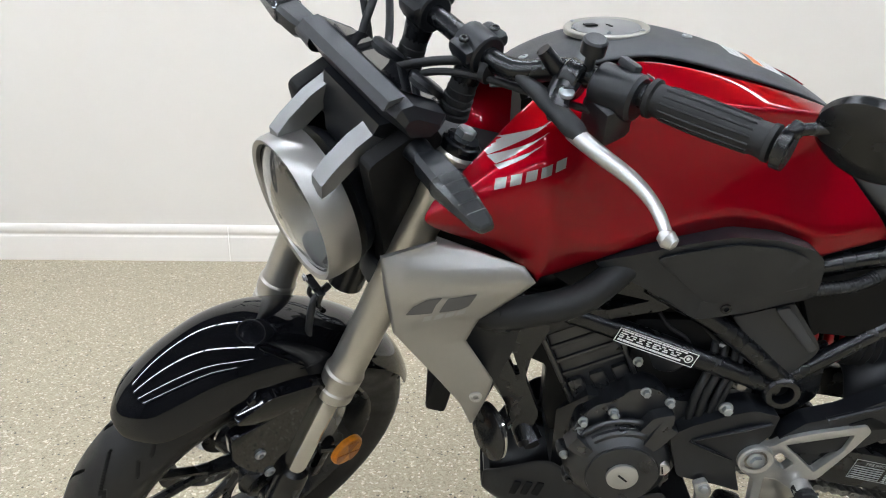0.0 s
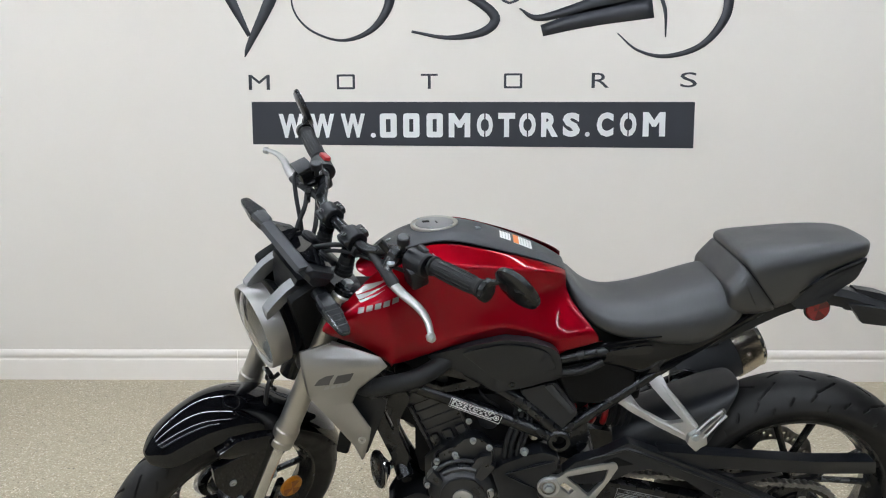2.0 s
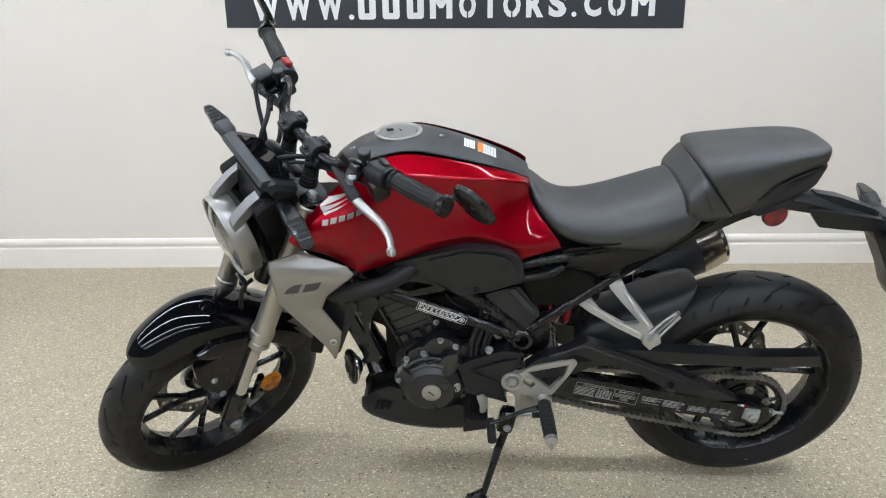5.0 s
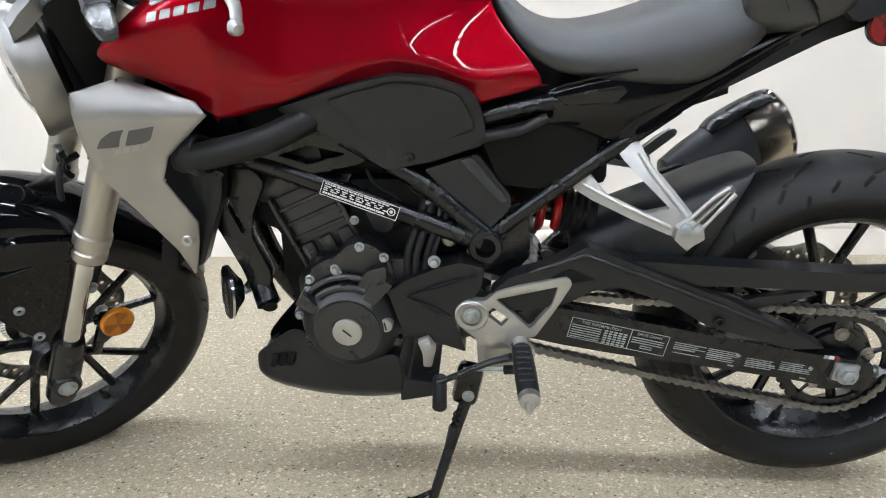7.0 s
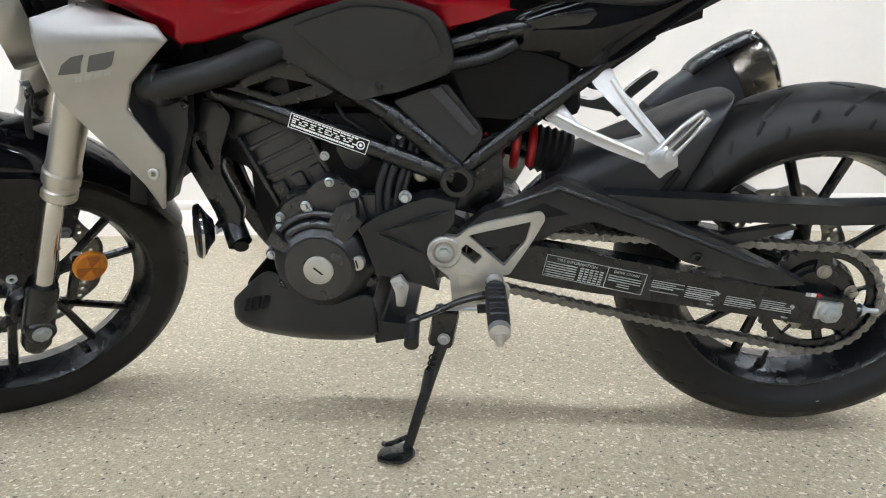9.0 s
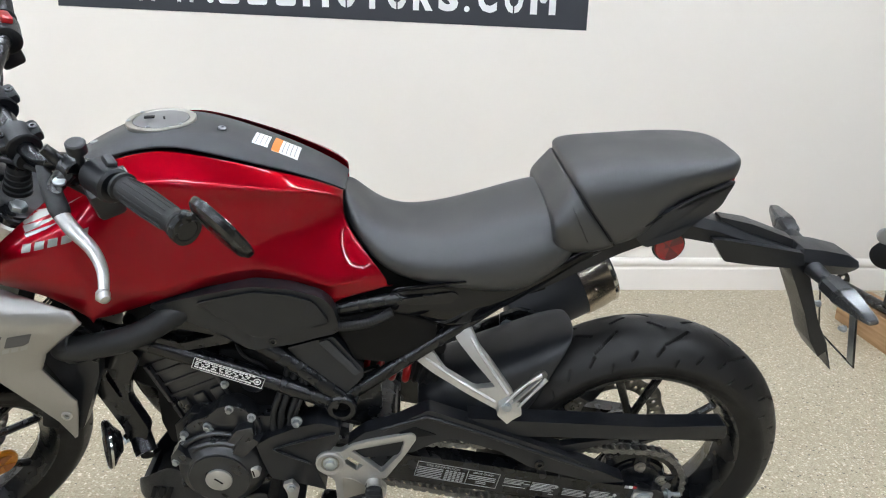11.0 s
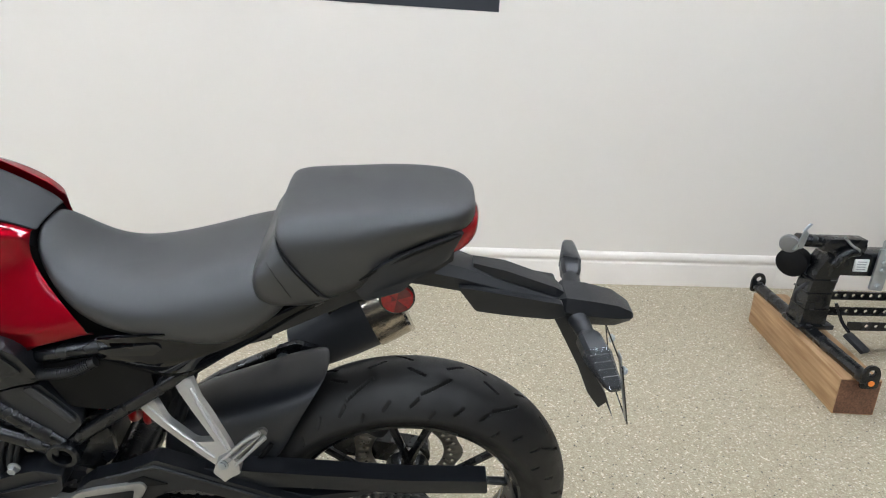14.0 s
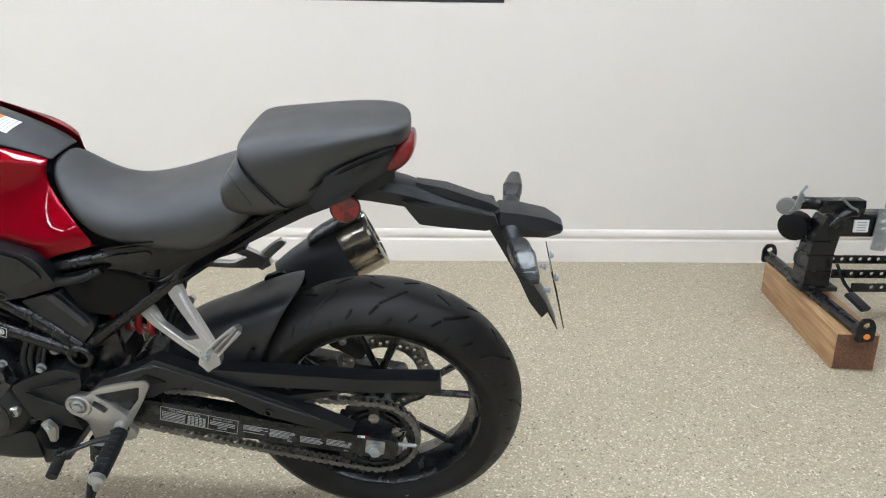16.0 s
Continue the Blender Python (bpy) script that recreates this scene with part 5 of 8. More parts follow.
    part("cover_bolt", cap_bolt((-0.955, -0.02, 0.970), (-0.3, 0, 1), 0.0065, 0.003), ZINC, top)
    # warning label, white with an orange band
    def top_print(name, x0, x1, y0, y1, mat, parent, lift, label=""):
        """A thin print that follows the top of the cover."""
        dg = bpy.context.evaluated_depsgraph_get()
        seen = top.evaluated_get(dg)
        b = bmesh.new()
        grid = []
        for i in range(7):
            row = []
            for j in range(7):
                x, y = x0 + (x1 - x0) * i / 6, y0 + (y1 - y0) * j / 6
                ok, loc, _, _ = seen.ray_cast(Vector((x, y, 1.3)), Vector((0, 0, -1)))
                row.append(b.verts.new((x, y, loc.z + lift)))
            grid.append(row)
        for p, q in zip(grid, grid[1:]):
            for j in range(6):
                b.faces.new((p[j], p[j + 1], q[j + 1], q[j]))
        return part(name, b, mat, parent, label)
    tag = top_print("warning_label", -0.674, -0.633, -0.046, 0.008, PAPER, top, 0.0008, "white warning label with an orange band")
    top_print("orange_band", -0.674, -0.662, -0.046, 0.008, ORANGE, tag, 0.0013)
    top_print("small_label", -0.704, -0.680, -0.042, 0.006, PAPER, tag, 0.0008)
    for k in range(4):
        top_print("print_line", -0.658 + k * 0.0062, -0.6570 + k * 0.0062, -0.043, 0.005, GREYPRINT, tag, 0.0013)
    for k in range(3):
        top_print("print_line", -0.699 + k * 0.007, -0.698 + k * 0.007, -0.039, 0.003, GREYPRINT, tag, 0.0013)
    # maker's wing and name as plain shapes
    left = panels[0]
    wing = [[(-1.016, 0.905), (-1.008, 0.911), (-0.945, 0.928), (-0.925, 0.936), (-0.960, 0.919), (-1.004, 0.900)], [(-1.006, 0.899), (-0.955, 0.916), (-0.936, 0.924), (-0.965, 0.909), (-0.996, 0.895)], [(-0.998, 0.894), (-0.958, 0.907), (-0.942, 0.914), (-0.966, 0.901), (-0.992, 0.891)]]
    for w in wing:
        decal("emblem_feather", w, SILVER, left, left)
    for k in range(5):
        x = -0.998 + 0.0172 * k
        z = 0.872 + 0.0030 * k
        decal("emblem_block", [(x, z), (x + 0.0125, z + 0.002), (x + 0.0140, z + 0.013), (x + 0.0015, z + 0.011)], SILVER, left, left)


tank()

# ---- seats ----
def seat_rings(rows, shape, far=0.0):
    """Sections of a cushion, each slanted by its last number."""
    out = []
    for x, w, zt, zb, k in rows:
        r = []
        for u, v in shape:
            z = zb + (zt - zb) * v
            r.append(Vector((x + k * (0.955 - z), u * (w if u < 0 else w - far), z)))
        out.append(r)
    return out


SEAT_SHAPE = [(0, 1.0), (-0.42, 0.995), (-0.72, 0.93), (-0.93, 0.68), (-1.0, 0.34), (-0.96, 0.08), (-0.82, 0.0), (0, 0.02), (0.82, 0.0), (0.96, 0.08), (1.0, 0.34), (0.93, 0.68), (0.72, 0.93), (0.42, 0.995)]
PILL_SHAPE = [(0, 1.0), (-0.5, 1.0), (-0.82, 0.975), (-0.95, 0.86), (-1.0, 0.66), (-0.95, 0.30), (-0.86, 0.0), (0, 0.02), (0.86, 0.0), (0.95, 0.30), (1.0, 0.66), (0.95, 0.86), (0.82, 0.975), (0.5, 1.0)]


def seats():
    rows = [(-0.566, 0.052, 0.910, 0.882, 0), (-0.548, 0.082, 0.900, 0.848, 0), (-0.515, 0.108, 0.862, 0.804, 0), (-0.470, 0.124, 0.840, 0.777, 0), (-0.410, 0.137, 0.843, 0.769, 0), (-0.345, 0.146, 0.860, 0.763, 0), (-0.275, 0.150, 0.884, 0.758, 0), (-0.225, 0.146, 0.898, 0.796, 0), (-0.170, 0.128, 0.900, 0.836, 0)]
    rider = part("rider_seat", loft(seat_rings(rows, SEAT_SHAPE, 0.022)), SEAT, BIKE, "black vinyl rider seat, dished", sub=2)
    # the strap leans from an upright front edge to the slant of the pillion's front
    rows = [(-0.228, 0.118, 0.884, 0.850, 0.0), (-0.235, 0.140, 0.897, 0.836, 0.05), (-0.232, 0.1485, 0.910, 0.827, 0.18), (-0.222, 0.1480, 0.930, 0.824, 0.45), (-0.213, 0.1430, 0.942, 0.828, 0.66), (-0.2085, 0.1400, 0.946, 0.832, 0.76), (-0.2040, 0.1340, 0.942, 0.834, 0.76)]
    part("seat_strap", loft(seat_rings(rows, PILL_SHAPE, 0.026)), SEAT, BIKE, "stitched black vinyl seat strap", sub=2)
    rows = [(-0.2095, 0.1330, 0.941, 0.836, 0.76), (-0.2045, 0.1370, 0.951, 0.834, 0.76), (-0.196, 0.1375, 0.963, 0.834, 0.72), (-0.172, 0.1365, 0.971, 0.836, 0.60), (-0.120, 0.133, 0.976, 0.846, 0.40), (-0.078, 0.129, 0.980, 0.868, 0.25), (-0.045, 0.124, 0.983, 0.900, 0.15), (0.006, 0.114, 0.987, 0.926, 0.10), (0.050, 0.102, 0.987, 0.938, 0.05), (0.070, 0.086, 0.985, 0.941, 0.03), (0.084, 0.062, 0.980, 0.945, 0), (0.089, 0.038, 0.972, 0.952, 0)]
    part("pillion_seat", loft(seat_rings(rows, PILL_SHAPE, 0.026)), SEAT, BIKE, "smooth black vinyl pillion seat", sub=2)
    # dark gap between the cushion and the tail panel under it
    for s in (-1, 1):
        far = 0.0 if s < 0 else 0.024
        part("seat_gap", tube([(-0.080, s * (0.119 - far), 0.882), (-0.045, s * (0.114 - far), 0.905), (0.006, s * (0.105 - far), 0.928), (0.048, s * (0.094 - far), 0.941), (0.068, s * (0.080 - far), 0.944)], (0.003, 0.0055, 0.0055, 0.005, 0.003), 8, 4), DARK, rider)
    # bead between strap and pillion, and the line of stitches in front of it
    def over(x0, k, grow):
        near = [(-0.06, 0.943), (-0.110, 0.940), (-0.1320, 0.928), (-0.1385, 0.905), (-0.1365, 0.880), (-0.1345, 0.862)]
        return [Vector((x0 + k * (0.955 - z), y - (0.001 + grow) * (y < -0.12), z + grow * (y > -0.12))) for y, z in [(0.095, 0.936), (0.04, 0.943)] + near]
    part("seat_bead", tube(over(-0.2070, 0.76, 0.0008), 0.0014, 8, 6), DARK, rider)
    b = bmesh.new()
    line = catmull(over(-0.2230, 0.52, 0.0065), 14)
    for p, q in zip(line[60:], line[61:]):
        tube([p.lerp(q, 0.15), p.lerp(q, 0.75)], 0.0008, 5, 1, b)
    part("stitches", b, PLASTIC, rider)


seats()

part("seat_base", loft([[Vector((x, y, z)) for y, z in ((-0.085, z0), (0.085, z0), (0.08, z1), (-0.08, z1))] for x, z0, z1 in ((-0.600, 0.70, 0.84), (-0.540, 0.70, 0.83), (-0.470, 0.70, 0.795), (-0.350, 0.70, 0.785), (-0.220, 0.745, 0.800))]), DARK, BIKE, "dark plastic seat base")

# ---- tail ----
def tail():
    fin = [(-0.098, 0.866), (-0.074, 0.842), (-0.016, 0.862), (0.002, 0.880), (0.033, 0.895), (0.050, 0.905), (0.070, 0.946), (0.052, 0.950), (-0.046, 0.911)]
    for s in (-1, 1):
        part("tail_panel", plate(rounded(fin, 0.006), s * 0.070, s * 0.094, 0.004, lean=lambda x, z, s=s: s * (0.032 - 0.34 * max(0.0, x + 0.05) - 0.6 * max(0.0, -0.055 - x))), MID_PLASTIC, BIKE, "charcoal tail side panel")
        # upper field, a fold and a lower field that turns under
        rows = []
        for x, z0, z1, z2, y0, y1, y2 in ((-0.486, 0.760, 0.735, 0.708, 0.108, 0.116, 0.110), (-0.441, 0.772, 0.738, 0.706, 0.122, 0.130, 0.116), (-0.400, 0.780, 0.734, 0.682, 0.128, 0.137, 0.112), (-0.365, 0.786, 0.734, 0.674, 0.130, 0.138, 0.106), (-0.300, 0.780, 0.750, 0.712, 0.128, 0.134, 0.104), (-0.220, 0.806, 0.788, 0.763, 0.114, 0.120, 0.098), (-0.150, 0.840, 0.830, 0.812, 0.098, 0.102, 0.086), (-0.085, 0.862, 0.852, 0.840, 0.085, 0.088, 0.076)):
            rows.append([Vector((x, s * y, z)) for y, z in ((y0, z0), ((y0 + y1) / 2 + 0.001, (z0 + z1) / 2), (y1, z1), ((y1 + y2) / 2 + 0.003, (z1 + z2) / 2), (y2, z2))])
        panel = part("under_seat_panel", sheet(rows, crease=((2, 0.8),)), GLOSS, BIKE, "glossy black under-seat panel", sub=2, solid=0.004)
        part("panel_lip", tube([(-0.470, s * 0.124, 0.764), (-0.420, s * 0.134, 0.778), (-0.362, s * 0.141, 0.790)], (0.003, 0.0045, 0.003), 8, 5, flat=0.6), GLOSS, panel)
        part("panel_recess", plate(rounded([(-0.470, 0.752), (-0.452, 0.742), (-0.385, 0.746), (-0.372, 0.760), (-0.380, 0.768), (-0.440, 0.758)], 0.004), s * 0.130, s * 0.1365, 0.002), SATIN, panel)
    part("tail_underside", loft([[Vector((x, y, z)) for y, z in ((-w, z0), (w, z0), (w * 0.9, z1), (-w * 0.9, z1))] for x, w, z0, z1 in ((-0.36, 0.10, 0.69, 0.76), (-0.22, 0.10, 0.76, 0.82), (-0.10, 0.085, 0.815, 0.87), (0.02, 0.06, 0.852, 0.90), (0.06, 0.045, 0.875, 0.92))]), PLASTIC, BIKE)
    light = part("tail_light", loft([[Vector((x, y, z)) for y, z in ((-w, z0), (0, z0), (w, z0), (w * 0.85, z1), (0, z1), (-w * 0.85, z1))] for x, w, z0, z1 in ((0.032, 0.062, 0.878, 0.934), (0.060, 0.062, 0.880, 0.942), (0.085, 0.052, 0.896, 0.950), (0.098, 0.034, 0.920, 0.950))]), RED_LENS, BIKE, "red tail light lens", sub=2)
    # long carrier with its end cap
    rows = [(-0.060, 0.042, 0.834, 0.858), (0.010, 0.040, 0.826, 0.868), (0.075, 0.036, 0.813, 0.852), (0.150, 0.031, 0.797, 0.824), (0.252, 0.027, 0.770, 0.790)]
    arm = part("plate_carrier", loft([[Vector((x, y, z)) for y, z in ((-w, z0), (w, z0), (w, z0 + (z1 - z0) * 0.6), (w * 0.72, z1), (0, z1 + 0.004), (-w * 0.72, z1), (-w, z0 + (z1 - z0) * 0.6))] for x, w, z0, z1 in rows]), PLASTIC, BIKE, "black plastic number-plate carrier", smooth=22)
    part("carrier_rib", loft([[Vector((x, y, z)) for y, z in ((-w, z0), (w, z0), (w * 0.8, z1), (-w * 0.8, z1))] for x, w, z0, z1 in ((0.095, 0.016, 0.842, 0.852), (0.150, 0.022, 0.826, 0.842), (0.235, 0.020, 0.797, 0.812), (0.250, 0.012, 0.792, 0.800))]), PLASTIC, arm, smooth=22)
    rows = [(0.242, 0.030, 0.762, 0.794), (0.252, 0.037, 0.756, 0.800), (0.292, 0.038, 0.748, 0.796), (0.340, 0.034, 0.745, 0.786), (0.368, 0.024, 0.751, 0.770), (0.372, 0.020, 0.755, 0.765)]
    cap = part("end_cap", loft([[Vector((x, y, z)) for y, z in ((-w * 0.7, z0), (w * 0.7, z0), (w, z0 + (z1 - z0) * 0.5), (w * 0.75, z1), (-w * 0.75, z1), (-w, z0 + (z1 - z0) * 0.5))] for x, w, z0, z1 in rows]), PLASTIC, arm, "faceted black end cap", smooth=18)
    fin = [(0.070, 0.826), (0.092, 0.824), (0.242, 0.800), (0.250, 0.776), (0.225, 0.770), (0.149, 0.776), (0.102, 0.782)]
    for s in (-1, 1):
        part("side_fin", plate(rounded(fin, 0.004), s * 0.033, s * 0.047, 0.003), PLASTIC, arm)
    flap = [(0.226, 0.776), (0.250, 0.735), (0.290, 0.662), (0.316, 0.602), (0.342, 0.566), (0.352, 0.584), (0.376, 0.535), (0.350, 0.600), (0.316, 0.654), (0.280, 0.737), (0.268, 0.768)]
    flap_ob = part("mud_flap", plate(flap, -0.032, 0.032, 0.002), PLASTIC, arm, "black plastic mud flap")
    # thin blank plate frame behind the flap, with its bolts
    tilt = Matrix.Translation((0.364, -0.02, 0.640)) @ Euler((0, radians(-14), 0)).to_matrix().to_4x4()
    holder = part("plate_frame", ring([(-0.001, 0.085), (-0.001, 0.090), (0.001, 0.090), (0.001, 0.085)], (0, 0, 0), (1, 0, 0), 4), SATIN, arm, xf=tilt @ Euler((radians(45), 0, 0)).to_matrix().to_4x4())
    part("plate_backing", box((0, -0.050, 0.010), (0.0015, 0.018, 0.150), 0), ZINC, arm, "narrow metal plate bracket", xf=tilt)
    for y in (-0.045, 0.045):
        part("plate_bolt", hex_bolt((0.357, y - 0.02, 0.682), (1, 0, -0.2), 0.006, 0.007), ZINC, arm)
        part("plate_nut", hex_bolt((0.350, y - 0.02, 0.654), (-1, 0, 0.2), 0.005, 0.012), ZINC, arm)
    refl = part("reflector_stalk", box((-0.025, -0.074, 0.838), (0.016, 0.036, 0.020), 0.003), PLASTIC, BIKE)
    part("red_reflector", lathe([(0, 0.0275), (0.005, 0.0275), (0.006, 0.0250)], (-0.025, -0.0915, 0.836), (0.06, -1, 0), 40), SATIN, refl)
    part("reflector_face", lathe([(0.0055, 0.0252), (0.0085, 0.0240), (0.0092, 0.010)], (-0.025, -0.0915, 0.836), (0.06, -1, 0), 40), RED_LENS, refl, "round red reflector")
    for k in range(3):
        fan = [(-0.025, 0.836)] + [(-0.025 + 0.0232 * math.cos(a), 0.836 + 0.0232 * math.sin(a)) for a in (radians(20 + 120 * k + 10 * q) for q in range(7))]
        part("dark_sector", plate(fan, -0.1012, -0.1006, 0), DARK_LENS, refl)


tail()
indicator((0.274, -0.036, 0.764), (0.22, -1, -0.16), "rear_indicator", None, 0.115, 1.15)
indicator((0.272, 0.026, 0.782), (0.12, 1, 0.12), "rear_indicator", None, 0.105, 1.0)

# ---- rear mudguard, swinging arm, chain ----
def hugger():
    spine = [(-0.435, 0.500, 0.060, 0.040, 0.0), (-0.400, 0.536, 0.080, 0.080, 0.01), (-0.330, 0.562, 0.088, 0.110, 0.02), (-0.265, 0.585, 0.092, 0.130, 0.03), (-0.205, 0.611, 0.092, 0.138, 0.05), (-0.165, 0.623, 0.090, 0.142, 0.068), (-0.142, 0.629, 0.086, 0.144, 0.080)]
    rows = []
    for x, z, w, drop, back in spine:
        tip = back / 0.08
        rows.append([Vector((x - (back if abs(u) == 1 else 0.45 * back if abs(u) > 0.9 else 0.020 * tip * u * u), u * w, z - (0 if abs(u) < 0.5 else 0.006 if abs(u) < 0.75 else 0.042 if abs(u) < 0.96 + 0.02 else drop))) for u in (-1, -0.97, -0.72, -0.35, 0, 0.35, 0.72, 0.97, 1)])
    h = part("rear_mudguard", sheet(rows), MID_PLASTIC, BIKE, "matt black rear hugger mudguard", sub=2, solid=0.004)
    part("guard_slot", plate(rounded([(-0.262, 0.488), (-0.236, 0.528), (-0.229, 0.524), (-0.254, 0.484)], 0.003), -0.097, -0.092, 0.001), DARK, h)


hugger()


def swing_arm():
    arm = [(-0.520, 0.425), (-0.446, 0.418), (-0.363, 0.403), (-0.280, 0.387), (-0.198, 0.369), (-0.074, 0.344), (0.046, 0.322), (0.052, 0.300), (0.046, 0.274), (0.020, 0.272), (-0.070, 0.290), (-0.194, 0.311), (-0.277, 0.324), (-0.361, 0.337), (-0.445, 0.353), (-0.520, 0.370)]
    sw = part("swing_arm", plate(rounded(arm, 0.006), -0.132, -0.098, 0.006, segs=3), SATIN, BIKE, "satin black steel swinging arm")
    part("right_arm", plate(rounded(arm, 0.006), 0.098, 0.132, 0.004), SATIN, sw)
    part("cross_tube", tube([(-0.50, -0.11, 0.42), (-0.50, 0.11, 0.42)], 0.035, 20, 1), SATIN, sw)
    truss = [(-0.560, 0.450), (-0.528, 0.478), (-0.479, 0.493), (-0.415, 0.528), (-0.350, 0.502), (-0.245, 0.458), (-0.171, 0.426), (-0.036, 0.354), (-0.090, 0.352), (-0.224, 0.394), (-0.283, 0.433), (-0.365, 0.461), (-0.405, 0.453), (-0.438, 0.433), (-0.500, 0.420), (-0.560, 0.420)]
    guard = part("arm_brace", plate(rounded(truss, 0.005), -0.139, -0.108, 0.006, segs=3), PLASTIC, sw, "black plastic chain cover")
    recess = [(-0.470, 0.478), (-0.440, 0.492), (-0.400, 0.474), (-0.440, 0.468)]
    part("recess", plate(rounded(recess, 0.003), -0.1412, -0.1398, 0.0006), DARK, guard)
    part("rib", tube([(-0.500, -0.139, 0.485), (-0.418, -0.140, 0.515), (-0.352, -0.140, 0.490), (-0.248, -0.140, 0.447), (-0.10, -0.140, 0.384)], 0.0042, 8, 1), PLASTIC, guard)
    part("brace_bolt", cap_bolt((-0.206, -0.140, 0.402), (0, -1, 0), 0.009, 0.004), SATIN, guard)
    bar = [(-0.345, 0.500), (-0.250, 0.493), (0.000, 0.478), (0.140, 0.480), (0.143, 0.450), (0.000, 0.447), (-0.200, 0.457), (-0.262, 0.456)]
    part("chain_guard", plate(rounded(bar, 0.005), -0.128, -0.092, 0.005), PLASTIC, sw, "long black chain guard")
    link = [(-0.245, 0.456), (-0.165, 0.429), (-0.072, 0.449), (-0.056, 0.440), (-0.160, 0.411), (-0.232, 0.438)]
    part("guard_web", plate(link, -0.124, -0.108, 0.002), PLASTIC, sw)
    # axle end: alloy block, washer, nut, adjuster
    adj = part("axle_block", box((0.004, -0.135, 0.308), (0.040, 0.008, 0.032), 0.003, (0, 8, 0)), CAST, sw, "bright axle adjuster block")
    part("axle_washer", lathe([(0, 0.0175), (0.004, 0.0175)], (0.005, -0.138, 0.307), (0, -1, 0), 28), ZINC, adj)
    part("axle_nut", hex_bolt((0.005, -0.141, 0.307), (0, -1, 0), 0.0125, 0.012), ZINC, adj)
    part("axle_tip", ring([(0, 0.004), (0, 0.008), (0.004, 0.008), (0.004, 0.004)], (0.005, -0.152, 0.307), (0, -1, 0), 16), ZINC, adj)
    part("adjuster_bolt", tube([(0.045, -0.118, 0.302), (0.088, -0.118, 0.298)], 0.0042, 10, 1), ZINC, sw)
    part("lock_nut", hex_bolt((0.060, -0.118, 0.300), (1, 0, -0.1), 0.008, 0.009), ZINC, sw)
    for x, c in ((-0.028, GREYPRINT), (-0.020, PAPER), (-0.012, RED_LENS)):
        part("wear_mark", box((x, -0.1326, 0.3335 - 0.10 * (x + 0.02)), (0.008, 0.0008, 0.006), 0, (0, 9, 0)), c, sw)
    labels(sw)


def labels(sw):
    """Printed panels on the arm: readable headings, the rest as plain bars."""
    y = -0.1326
    def frame_at(x, z, deg):
        return Matrix.Translation((x, y, z)) @ Euler((0, radians(deg), 0)).to_matrix().to_4x4()
    m = frame_at(-0.431, 0.404, 13.0)
    b = bmesh.new()
    w, h = 0.160, 0.036
    for x0, z0, x1, z1 in ((0, 0, w, 0.0010), (0, -h, w, -h + 0.0010), (0, -h, 0.0010, 0), (w - 0.001, -h, w, 0), (0.098, -h, 0.099, 0)):
        box(((x0 + x1) / 2, 0, (z0 + z1) / 2), (abs(x1 - x0), 0.0006, abs(z1 - z0)), 0, None, b)
    for k in range(6):
        box((0.027, 0, -0.0115 - 0.0042 * k), (0.048, 0.0006, 0.0014), 0, None, b)
        for c in range(5):
            box((0.059 + 0.0078 * c, 0, -0.0115 - 0.0042 * k), (0.0058, 0.0006, 0.0022), 0, None, b)
    for k in range(3):
        box((0.128, 0, -0.0125 - 0.0042 * k), (0.052, 0.0006, 0.0014), 0, None, b)
    box((0.128, 0, -0.0255), (0.020, 0.0006, 0.0012), 0, None, b)
    box((0.128, 0, -0.0295), (0.020, 0.0006, 0.0012), 0, None, b)
    panel = part("tyre_label", b, LABEL, sw, "printed tyre and chain label, white on black", xf=m)
    lettering("heading", "TIRE INFORMATION", 0.0072, (0.049, -0.0005, -0.0072), LABEL, panel, depth=0.0002, xf=m)
    lettering("heading", "DRIVE CHAIN", 0.0066, (0.128, -0.0005, -0.0072), LABEL, panel, depth=0.0002, xf=m)
    for x, z, deg in ((-0.266, 0.3625, 11.5), (-0.150, 0.338, 10.5)):
        m = frame_at(x, z, deg)
        b = bmesh.new()
        random.seed(int(-x * 1000))
        for k in range(6):
            for c in range(2):
                wid = random.uniform(0.035, 0.052)
                if random.random() < 0.8:
                    box((wid / 2 + c * 0.055, 0, -0.003 - 0.0036 * k), (wid, 0.0006, 0.0011 + 0.0006 * (k == 3)), 0, None, b)
        box((0.104, 0, -0.006), (0.007, 0.0006, 0.005), 0, (0, 25, 0), b)
        box((0.098, 0, -0.0265), (0.010, 0.0006, 0.0022), 0, None, b)
        tagged(part("caution_label", b, LABEL, sw, "small printed caution label", xf=m), kind="stuff")


swing_arm()

SPROCKET = Vector((0, -0.105, 0.312))
DRIVE = Vector((-0.612, -0.105, 0.402))


